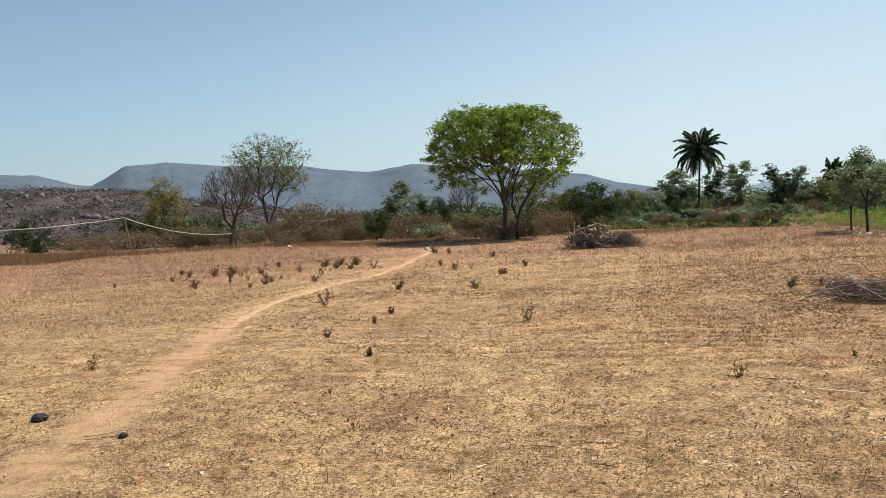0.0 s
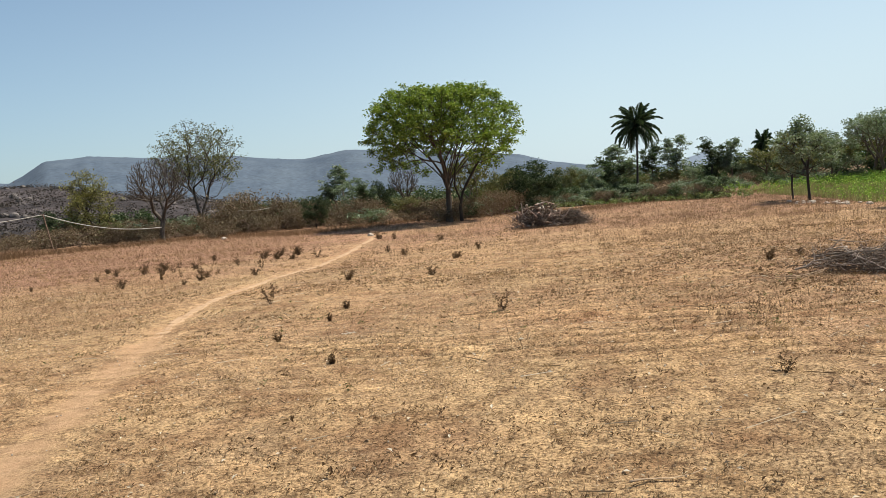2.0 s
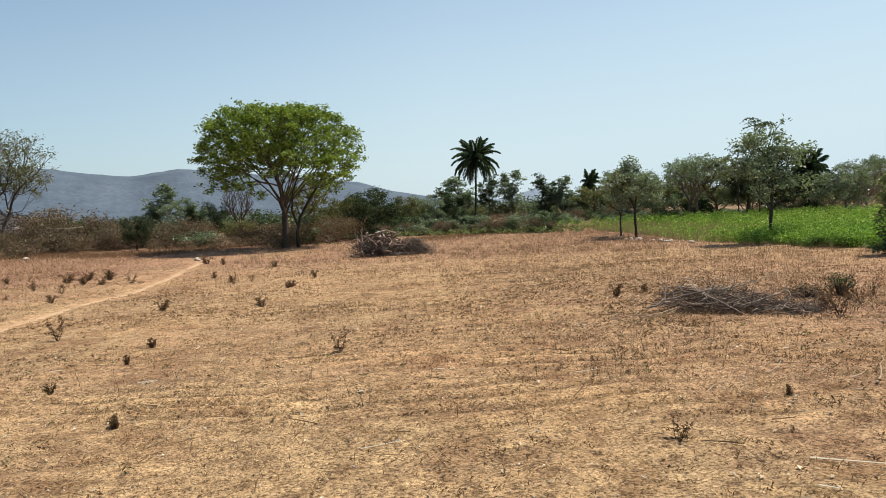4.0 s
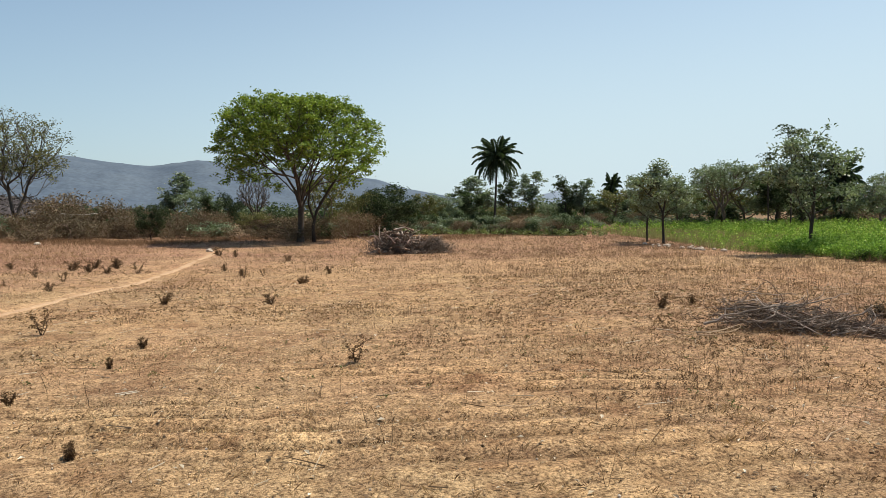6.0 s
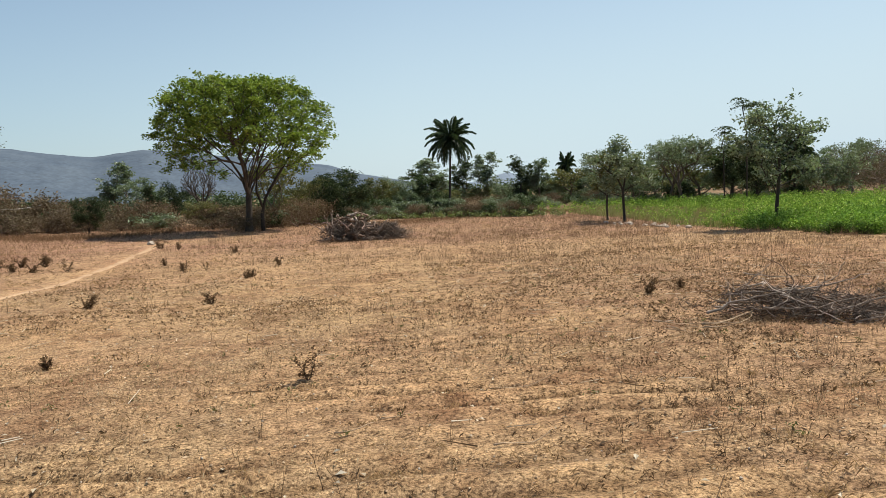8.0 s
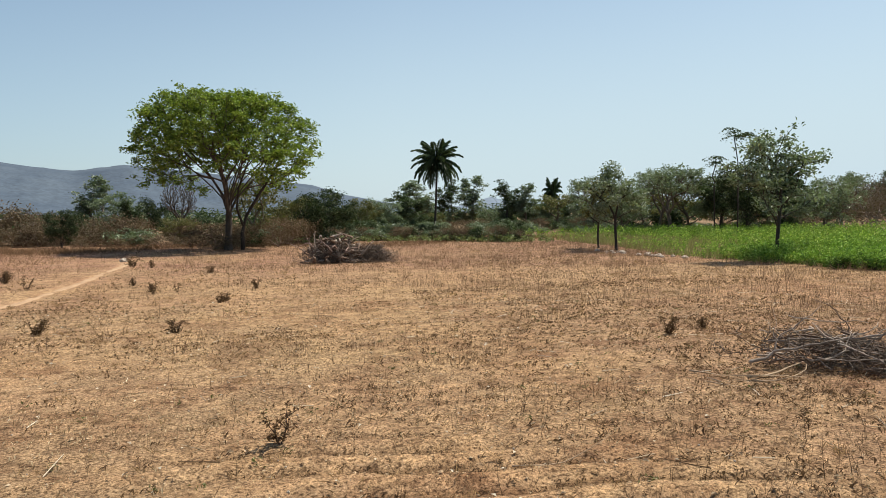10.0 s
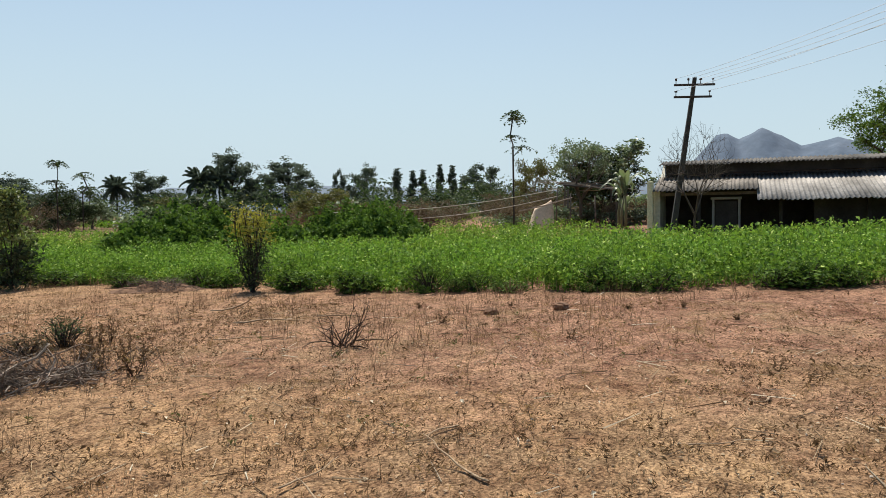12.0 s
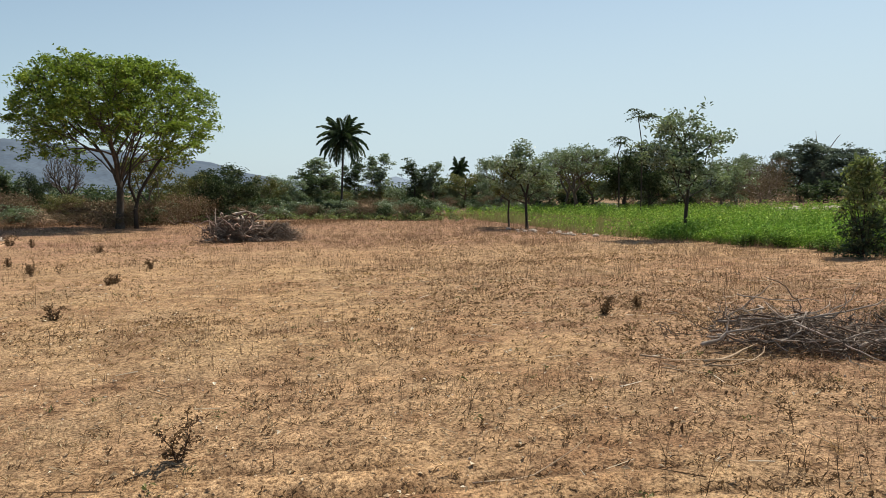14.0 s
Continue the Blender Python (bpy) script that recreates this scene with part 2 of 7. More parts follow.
def ground_material():
    m, nt, b = material("dry_field_soil")
    tc = nt.nodes.new("ShaderNodeTexCoord")
    sep = nt.nodes.new("ShaderNodeSeparateXYZ")
    nt.links.new(tc.outputs["Object"], sep.inputs["Vector"])
    broad = noise_tex(nt, 0.16, 4, 0.6)
    mid = noise_tex(nt, 1.1, 5, 0.65)
    straw = noise_tex(nt, 24.0, 5, 0.7)
    fine = noise_tex(nt, 55.0, 3, 0.7)
    soil = ramp(nt, mid, [(0.25, (0.2644, 0.1527, 0.08208)), (0.5, (0.3573, 0.2241, 0.1185)), (0.75, (0.4439, 0.2938, 0.1648))])
    dry = ramp(nt, straw, [(0.3, (0.238, 0.1572, 0.08287)), (0.55, (0.3902, 0.2804, 0.1522)), (0.75, (0.4929, 0.3753, 0.2357))])
    cover = ramp(nt, broad, [(0.36, (0.25, 0.25, 0.25)), (0.62, (0.85, 0.85, 0.85))])
    c = mixed(nt, cover, soil, dry)
    # redder, barer earth beside the near crop
    mr = nt.nodes.new("ShaderNodeMapRange")
    mr.inputs["From Min"].default_value, mr.inputs["From Max"].default_value = 10.4, 16.5
    mr.inputs["To Max"].default_value = 0.95
    shift = nt.nodes.new("ShaderNodeMath")
    shift.operation = "MULTIPLY_ADD"
    shift.inputs[1].default_value = 14.0
    nt.links.new(noise_tex(nt, 0.33, 5, 0.7), shift.inputs[0])
    nt.links.new(sep.outputs["X"], shift.inputs[2])
    nt.links.new(shift.outputs[0], mr.inputs["Value"])
    red = ramp(nt, straw, [(0.3, (0.181, 0.09546, 0.06459)), (0.5, (0.2769, 0.1579, 0.1063)), (0.72, (0.408, 0.252, 0.1783))])
    my = nt.nodes.new("ShaderNodeMapRange")
    my.inputs["From Min"].default_value, my.inputs["From Max"].default_value = 7.0, 24.0
    my.inputs["To Min"].default_value, my.inputs["To Max"].default_value = 1.0, 0.25
    nt.links.new(sep.outputs["Y"], my.inputs["Value"])
    patch = nt.nodes.new("ShaderNodeMath")
    patch.operation = "MULTIPLY"
    nt.links.new(mr.outputs["Result"], patch.inputs[0])
    nt.links.new(my.outputs["Result"], patch.inputs[1])
    loam = nt.nodes.new("ShaderNodeAttribute")
    loam.attribute_name = "loam"
    most = nt.nodes.new("ShaderNodeMath")
    most.operation = "MAXIMUM"
    nt.links.new(patch.outputs[0], most.inputs[0])
    nt.links.new(loam.outputs["Fac"], most.inputs[1])
    c = mixed(nt, most.outputs[0], c, red)
    # scrub country beyond the field
    at2 = nt.nodes.new("ShaderNodeAttribute")
    at2.attribute_name = "far"
    c = mixed(nt, at2.outputs["Fac"], c, ramp(nt, noise_tex(nt, 0.05, 6, 0.7), [(0.35, (0.09, 0.068, 0.04)), (0.65, (0.22, 0.15, 0.09))]))
    # dark crumbs, pale dust and painted-in small shadows, from hand-sized clumps down to grains
    clump = noise_tex(nt, 7.5, 6, 0.72)
    crumb = noise_tex(nt, 34.0, 5, 0.72)
    stain = noise_tex(nt, 0.8, 5, 0.68)
    c = mixed(nt, 0.7, c, ramp(nt, clump, [(0.39, (0.42, 0.37, 0.34)), (0.47, (0.98, 0.97, 0.95)), (0.58, (1.28, 1.26, 1.22))]), "MULTIPLY")
    c = mixed(nt, 0.85, c, ramp(nt, crumb, [(0.40, (0.26, 0.22, 0.20)), (0.47, (0.96, 0.96, 0.96)), (0.58, (1.42, 1.42, 1.40))]), "MULTIPLY")
    # withered turf: grey-brown patches of trodden weed
    turf = ramp(nt, noise_tex(nt, 0.55, 6, 0.75), [(0.50, (0, 0, 0)), (0.62, (0.6, 0.6, 0.6))])
    c = mixed(nt, turf, c, ramp(nt, crumb, [(0.35, (0.09, 0.055, 0.033)), (0.5, (0.26, 0.17, 0.095)), (0.65, (0.55, 0.39, 0.23))]))
    c = mixed(nt, 0.8, c, ramp(nt, stain, [(0.33, (0.72, 0.62, 0.60)), (0.5, (1.0, 0.98, 0.96)), (0.66, (1.18, 1.17, 1.14))]), "MULTIPLY")
    c = mixed(nt, 0.7, c, ramp(nt, fine, [(0.34, (0.45, 0.42, 0.40)), (0.56, (1.18, 1.18, 1.18))]), "MULTIPLY")
    c = mixed(nt, 0.7, c, ramp(nt, noise_tex(nt, 3.2, 4, 0.6), [(0.36, (0.74, 0.70, 0.67)), (0.5, (1.0, 1.0, 1.0)), (0.64, (1.16, 1.15, 1.13))]), "MULTIPLY")
    # old plough lines, darker in the troughs and paler on the ridges
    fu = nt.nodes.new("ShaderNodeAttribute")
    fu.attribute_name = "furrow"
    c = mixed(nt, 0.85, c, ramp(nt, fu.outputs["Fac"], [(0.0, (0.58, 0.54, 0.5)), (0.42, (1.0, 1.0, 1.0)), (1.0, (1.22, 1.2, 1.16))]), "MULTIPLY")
    # worn bare earth along the footpath
    at = nt.nodes.new("ShaderNodeAttribute")
    at.attribute_name = "worn"
    bare = ramp(nt, mid, [(0.3, (0.4223, 0.2568, 0.1395)), (0.7, (0.5459, 0.3528, 0.2018))])
    bare = mixed(nt, 0.5, bare, ramp(nt, clump, [(0.38, (0.72, 0.69, 0.66)), (0.6, (1.15, 1.14, 1.12))]), "MULTIPLY")
    c = mixed(nt, at.outputs["Fac"], c, bare)
    nt.links.new(c, b.inputs["Base Color"])
    b.inputs["Roughness"].default_value = 0.97
    b.inputs["Specular IOR Level"].default_value = 0.1
    add = nt.nodes.new("ShaderNodeMath")
    add.operation = "ADD"
    nt.links.new(clump, add.inputs[0])
    nt.links.new(crumb, add.inputs[1])
    bump(nt, b, add.outputs[0], 0.9, 0.04)
    return m


SOIL = ground_material()


# ---- mesh helpers ----
def mesh_of(name, verts, faces, mat, smooth=False):
    me = bpy.data.meshes.new(name)
    me.from_pydata(np.asarray(verts).tolist(), [], faces if isinstance(faces, list) else faces.tolist())
    me.materials.append(mat)
    if smooth:
        me.polygons.foreach_set("use_smooth", [True] * len(me.polygons))
    me.update()
    return me


def part_mesh(name, me, parent, label=""):
    ob = new(name, me)
    ob.parent = parent
    if label:
        tagged(ob, label)
    return ob


def part(name, bm, mat, parent, label=""):
    me = bpy.data.meshes.new(name)
    bm.to_mesh(me)
    bm.free()
    me.materials.append(mat)
    return part_mesh(name, me, parent, label)


def empty(name, x, y, z, turn=0.0):
    ob = new(name)
    ob.matrix_world = pose(x, y, z, 0, 0, turn)
    return ob


def tubes(p0, p1, r0, r1, sides=5):
    """Tapered tubes from p0 to p1: vertices and faces."""
    p0, p1 = np.asarray(p0, float), np.asarray(p1, float)
    d = p1 - p0
    d /= np.linalg.norm(d, axis=1)[:, None] + 1e-9
    ref = np.where(np.abs(d[:, 2:3]) > 0.9, [[1.0, 0, 0]], [[0, 0, 1.0]])
    u = np.cross(d, ref)
    u /= np.linalg.norm(u, axis=1)[:, None] + 1e-9
    w = np.cross(d, u)
    a = np.arange(sides) * 2 * np.pi / sides
    ring = np.cos(a)[None, :, None] * u[:, None] + np.sin(a)[None, :, None] * w[:, None]
    lo = p0[:, None] + ring * np.asarray(r0)[:, None, None]
    hi = p1[:, None] + ring * np.asarray(r1)[:, None, None]
    v = np.concatenate([lo, hi], 1).reshape(-1, 3)
    k = np.arange(sides)
    f = np.stack([k, (k + 1) % sides, sides + (k + 1) % sides, sides + k], 1)
    f = (f[None] + (np.arange(len(p0)) * 2 * sides)[:, None, None]).reshape(-1, 4)
    return v, f


def chain(points, radii, sides=5):
    """One connected tapering stick through the points."""
    p, r = np.asarray(points, float), np.asarray(radii, float)
    d = np.gradient(p, axis=0)
    d /= np.linalg.norm(d, axis=1)[:, None] + 1e-9
    ref = np.array([0.31, 0.22, 0.92])
    u = np.cross(d, ref)
    u /= np.linalg.norm(u, axis=1)[:, None] + 1e-9
    w = np.cross(d, u)
    a = np.arange(sides) * 2 * np.pi / sides
    v = (p[:, None] + (np.cos(a)[None, :, None] * u[:, None] + np.sin(a)[None, :, None] * w[:, None]) * r[:, None, None]).reshape(-1, 3)
    k = np.arange(sides)
    ring = np.stack([k, (k + 1) % sides, sides + (k + 1) % sides, sides + k], 1)
    f = (ring[None] + (np.arange(len(p) - 1) * sides)[:, None, None]).reshape(-1, 4).tolist()
    f += [list(range(sides))[::-1], [(len(p) - 1) * sides + i for i in range(sides)]]
    return v, f


def leaves(rng, centres, size, aspect=0.5, up=0.6, fold=0.18, droop=0.0):
    """Folded leaf blades, four corners each, at the centres."""
    n = len(centres)
    nor = rng.normal(size=(n, 3))
    nor[:, 2] = np.abs(nor[:, 2]) + up
    nor /= np.linalg.norm(nor, axis=1)[:, None]
    t = rng.normal(size=(n, 3))
    t[:, 2] -= droop
    t -= nor * (t * nor).sum(1)[:, None]
    t /= np.linalg.norm(t, axis=1)[:, None] + 1e-9
    s = np.cross(nor, t)
    L = (size * rng.uniform(0.6, 1.35, n))[:, None]
    c = np.asarray(centres)
    v = np.stack([c - t * L * 0.5, c + s * L * aspect * 0.5 + nor * L * fold, c + t * L * 0.5, c - s * L * aspect * 0.5 + nor * L * fold], 1).reshape(-1, 3)
    f = np.arange(n * 4).reshape(-1, 4)
    return v, f


def joined(pieces):
    vs, fs, k = [], [], 0
    for v, f in pieces:
        vs.append(v)
        fs.extend((np.asarray(f) + k).tolist())
        k += len(v)
    return np.concatenate(vs), fs


# ---- terrain ----
def height(x, y):
    """The lie of the land, without its small relief."""
    xx, yy = np.clip(x, -40, 60), np.clip(y, -20, 47)
    z = 0.0459 + 0.0198 * xx - 0.0353 * yy + 0.000249 * xx * xx + 0.000374 * yy * yy - 0.000099 * xx * yy
    return z + 0.03 * np.clip(x - 60, 0, 240) - 0.34 * np.exp(-((x - 36) / 8.0) ** 2 - ((y + 7) / 13.0) ** 2)


PATH_LINE = [(-1.9, -8.0), (-2.5, -2.0), (-2.95, 3.0), (-3.12, 6.0), (-3.5, 9.0), (-3.95, 12.2), (-4.5, 16.5), (-4.6, 20.3), (-3.85, 24.7), (-2.7, 29.2), (-1.9, 36.7), (-0.9, 48.0)]
CROP_EDGE = [(15.8, -30.0), (15.3, -12.0), (15.2, 0.0), (14.9, 3.0), (15.7, 7.2), (16.7, 10.6), (18.3, 14.0), (20.7, 19.8), (21.6, 24.0), (22.0, 30.0), (22.8, 36.5), (26.5, 47.0), (29.6, 64.0), (28.0, 69.0)]


def polyline(points, step):
    pts = np.array(points, float)
    s = np.r_[0, np.cumsum(np.linalg.norm(np.diff(pts, axis=0), axis=1))]
    u = np.arange(0, s[-1], step)
    return np.c_[np.interp(u, s, pts[:, 0]), np.interp(u, s, pts[:, 1])]


def polyline3(points, cuts):
    """The points with the stretches between them cut into equal pieces."""
    p, q = np.array(points, float), np.linspace(0, len(points) - 1, (len(points) - 1) * cuts + 1)
    return np.stack([np.interp(q, np.arange(len(p)), p[:, i]) for i in range(3)], -1)


def smooth_line(points, step):
    line = polyline(points, step)
    k = max(3, int(3.0 / step) | 1)
    pad = np.pad(line, ((k // 2, k // 2), (0, 0)), mode="edge")
    return np.c_[[np.convolve(pad[:, i], np.ones(k) / k, "valid") for i in (0, 1)]].T


FOOTPATH = smooth_line(PATH_LINE, 0.25)


def wave(x, y, seeds):
    """Cheap smooth noise in -1..1 from a few waves."""
    out = 0.0
    for a, b, c, w in seeds:
        out = out + w * np.sin(a * x + b * y + c)
    return out


rng0 = np.random.default_rng(11)
FINE_WAVES = [(rng0.normal() * 5.5, rng0.normal() * 5.5, rng0.uniform(0, 6.3), 0.16) for _ in range(14)]
LUMP_WAVES = [(rng0.normal() * 15, rng0.normal() * 15, rng0.uniform(0, 6.3), 0.16) for _ in range(16)]
BROAD_WAVES = [(rng0.normal() * 0.55, rng0.normal() * 0.55, rng0.uniform(0, 6.3), 0.2) for _ in range(8)]


def furrows(x, y):
    """Old plough lines, wandering and uneven."""
    bend = y + 0.14 * x + 0.3 * np.sin(0.4 * x) + 0.12 * np.sin(1.3 * x + 0.7 * y) + 0.06 * np.sin(3.1 * x)
    return np.sin(bend * 2 * np.pi / 0.52) * (0.55 + 0.45 * np.sin(bend * 1.9 + 0.8 * x))


def furrow_mask(x, y):
    patch = np.clip(0.6 + 0.9 * wave(x * 0.8, y * 0.8, BROAD_WAVES), 0.1, 1.2)
    return np.exp(-((y - 10.0) / 5.5) ** 2) * np.clip((x + 4.0) / 3.0, 0, 1) * np.clip((6.5 - x) / 4, 0, 1) * patch


def relief(x, y):
    near = np.exp(-((x - 3) / 40.0) ** 2 - ((y - 14) / 45.0) ** 2)
    furrow = furrows(x, y)
    f_amt = furrow_mask(x, y)
    return near * (0.014 * wave(x, y, FINE_WAVES) + 0.011 * wave(x, y, LUMP_WAVES) + 0.03 * wave(x, y, BROAD_WAVES) + 0.05 * furrow * f_amt)


def path_distance(x, y):
    d = np.full(np.shape(x), 99.0)
    for px, py in FOOTPATH[::2]:
        d = np.minimum(d, np.hypot(x - px, y - py))
    return d


def surface_z(x, y):
    return height(x, y) + relief(x, y)


def axis_lines(lo, hi, fine, far, growth):
    mid = list(np.arange(lo, hi, fine))
    up, step = [hi], fine
    while up[-1] < far:
        step *= growth
        up.append(up[-1] + step)
    down, step = [lo], fine
    while down[-1] > -far:
        step *= growth
        down.append(down[-1] - step)
    return np.array(sorted(down[1:] + mid + up))


def build_ground():
    xs = axis_lines(-9.0, 16.0, 0.105, 4600, 1.09)
    ys = axis_lines(1.5, 24.0, 0.1, 4600, 1.09)
    X, Y = np.meshgrid(xs, ys)
    worn = np.zeros_like(X)
    box = (X > -9) & (X < 3) & (Y > -12) & (Y < 52)
    dist = path_distance(X[box], Y[box]) + 0.14 * wave(X[box] * 0.8, Y[box] * 0.8, FINE_WAVES) + 0.10 * wave(X[box] * 2.5, Y[box] * 2.5, FINE_WAVES)
    worn[box] = np.clip(1.5 - dist / (0.25 - 0.07 * np.clip((Y[box] - 8) / 10, 0, 1)), 0, 1) * 0.95
    trough = np.zeros_like(X)
    trough[box] = np.clip(1.7 - path_distance(X[box], Y[box]) / 0.24, 0, 1)
    Z = surface_z(X, Y) - 0.05 * trough * np.clip((Y - 8) / 8, 0.15, 1)
    far = np.clip((np.hypot(X - 5, Y - 10) - 60) / 20, 0, 1)
    # a browner, loamy patch in the middle of the field
    ragged = 1 + 0.5 * wave(X * 0.9, Y * 0.9, BROAD_WAVES) + 0.3 * wave(X * 0.4, Y * 0.4, FINE_WAVES)
    loam = 0.3 * np.exp(-((X - 0.5) / 5.5) ** 2 - ((Y - 14.5) / 4.0) ** 2) * np.clip(ragged, 0.2, 1.4)
    loam = np.maximum(loam, 0.3 * np.exp(-((X + 1.0) / 7.0) ** 2 - ((Y - 27.0) / 9.0) ** 2) * np.clip(ragged, 0.2, 1.5))
    tract = 0.45 * np.clip((-3.0 - X) / 3.5, 0, 1) * np.clip((Y - 9) / 12, 0, 1) + 1.0 * np.clip((Y - 25) / 16, 0, 1)
    loam = np.maximum(loam, np.clip(0.72 * tract * np.clip(ragged, 0.2, 1.6), 0, 0.9))
    me = bpy.data.meshes.new("ground")
    n, m = X.shape
    idx = np.arange(n * m).reshape(n, m)
    f = np.stack([idx[:-1, :-1], idx[:-1, 1:], idx[1:, 1:], idx[1:, :-1]], -1).reshape(-1, 4)
    me.from_pydata(np.stack([X, Y, Z], -1).reshape(-1, 3).tolist(), [], f.tolist())
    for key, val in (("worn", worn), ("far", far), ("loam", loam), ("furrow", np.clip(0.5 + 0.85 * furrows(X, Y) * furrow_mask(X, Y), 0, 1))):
        a = me.attributes.new(key, "FLOAT", "POINT")
        a.data.foreach_set("value", val.ravel().astype(np.float32))
    me.polygons.foreach_set("use_smooth", [True] * len(me.polygons))
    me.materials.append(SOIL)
    tagged(new("ground", me), "dry ochre field of bare soil and straw litter", "field", kind="structure")


build_ground()


def footpath():
    rng = np.random.default_rng(17)
    line = FOOTPATH[::1]
    d = np.gradient(line, axis=0)
    d /= np.linalg.norm(d, axis=1)[:, None]
    nrm = np.c_[-d[:, 1], d[:, 0]]
    across = np.linspace(-1, 1, 7)
    half = 0.10 + 0.03 * np.sin(np.arange(len(line)) * 0.9) + rng.normal(size=len(line)) * 0.025 + 0.0025 * np.clip(line[:, 1] - 10, 0, 30)
    P = line[:, None] + nrm[:, None] * (across[None, :, None] * half[:, None, None])
    Z = surface_z(P[..., 0], P[..., 1]) - 0.03 - 0.02 * np.clip(1 - (P[..., 1] - 10) / 6, 0, 1) - 0.006 * (1 - across ** 2)[None] - 0.03 * (np.abs(across) > 0.9)[None]
    V = np.concatenate([P, Z[..., None]], -1).reshape(-1, 3)
    idx = np.arange(len(V)).reshape(len(line), 7)
    f = np.stack([idx[:-1, :-1], idx[1:, :-1], idx[1:, 1:], idx[:-1, 1:]], -1).reshape(-1, 4)
    tagged(new("footpath", mesh_of("footpath", V, f, WORN, True)), "narrow worn footpath of pale bare earth", "footpath", kind="structure")


WORN = surface("worn_earth", [(0.3, (0.389, 0.244, 0.137)), (0.7, (0.516, 0.346, 0.199))], 1.3, 0.97, fine=18, fine_amt=0.5, bump_amt=0.5, bump_dist=0.02)
footpath()


# ---- hills ----
def hill_range(name, label, profile, near, far, rough, mat, seed, step=0.25):
    rng = np.random.default_rng(seed)
    az = np.arange(profile[0][0], profile[-1][0], step)
    el = np.interp(az, [p[0] for p in profile], [p[1] for p in profile])
    el = el + 0.02 * np.array([noise.fractal(Vector((q * 0.9, seed, 0)), 0.8, 2.1, 5) for q in az])
    u = np.linspace(0, 1, 30)
    A, U = np.meshgrid(az, u)
    E = np.broadcast_to(el, A.shape)
    dist = near + (far - near) * U
    crest = far * np.tan(np.radians(E))
    shape = np.sin(np.clip(U, 0, 0.9) / 0.9 * np.pi / 2) ** 1.2
    fold = np.array([[noise.fractal(Vector((q * 0.22, w * 2.2, seed * 3.0)), 0.7, 2.0, 6) for q in az] for w in u])
    Z = crest * (shape + rough * fold * np.sin(np.pi * np.clip(U / 0.95, 0, 1))) - 12 * (1 - U)
    a = np.radians(A)
    V = np.stack([dist * np.sin(a), dist * np.cos(a), Z], -1)
    n, m = A.shape
    idx = np.arange(n * m).reshape(n, m)
    f = np.stack([idx[:-1, :-1], idx[:-1, 1:], idx[1:, 1:], idx[1:, :-1]], -1).reshape(-1, 4)
    tagged(new(name, mesh_of(name, V.reshape(-1, 3), f, mat, True)), label, "hill", kind="structure")


# distance haze is mixed into the base colours of all three hills
HILL = surface("haze_tinted_hillside", [(0.35, (0.0675, 0.091, 0.1215)), (0.65, (0.0918, 0.118, 0.1463))], 0.010, 1.0, fine=0.09, fine_amt=0.55, bump_amt=0.0)
HILL_HAZE_BLUE = surface("haze_blue_hillside", [(0.35, (0.099, 0.1342, 0.1818)), (0.65, (0.1392, 0.1745, 0.2245))], 0.012, 1.0, fine=0.06, fine_amt=0.35, bump_amt=0.0)
HILL_FAR = surface("haze_paled_hillside", [(0.35, (0.15, 0.19, 0.235)), (0.65, (0.18, 0.22, 0.265))], 0.012, 1.0, fine=0.06, fine_amt=0.2, bump_amt=0.0)
SCRUB = surface("rocky_scrub_slope", [(0.3, (0.0288, 0.0245, 0.0234)), (0.5, (0.054, 0.0432, 0.0413)), (0.72, (0.101, 0.0828, 0.078))], 0.09, 1.0, fine=0.7, fine_amt=0.9, bump_amt=0.5, bump_dist=0.5)
hill_range("hill_range", "long flat-topped hill range coloured blue-grey for the haze", [(-60, 2.4), (-46, 2.9), (-38, 2.6), (-34, 3.0), (-30.7, 3.17), (-28.7, 3.16), (-26.4, 2.5), (-25.3, 2.37), (-24.5, 2.8), (-23.1, 3.72), (-20.5, 3.9), (-17.8, 3.72), (-10.5, 3.55), (-7.8, 3.2), (-5.8, 3.05), (-2.5, 3.55), (1.0, 3.3), (6.0, 2.9), (10.5, 2.42), (12.8, 1.8), (16.7, 1.15), (20.0, 0.85), (22.0, 0.7)], 1500, 2400, 0.055, HILL, 3)
hill_range("far_hills", "low hills on the horizon coloured pale for the haze", [(12, 0.3), (18, 0.9), (21.5, 1.0), (24.0, 1.65), (26.5, 1.0), (30, 0.9), (40, 1.4), (55, 2.6), (65, 3.0), (80, 3.3), (90, 3.0), (98, 3.2), (102, 3.5), (125, 2.2), (160, 1.4), (200, 1.2), (250, 1.5), (300, 2.2)], 3000, 3900, 0.15, HILL_FAR, 4, 0.6)
hill_range("twin_peak_hill", "hill with two pointed peaks coloured grey-blue for the haze", [(99, 1.5), (103.5, 4.6), (105.2, 6.45), (105.9, 6.6), (106.7, 6.1), (108.2, 6.8), (109.4, 6.3), (110.8, 5.45), (111.8, 5.6), (113.0, 5.95), (114.3, 5.6), (118, 4.2), (126, 2.0)], 1500, 2000, 0.06, HILL_HAZE_BLUE, 5)


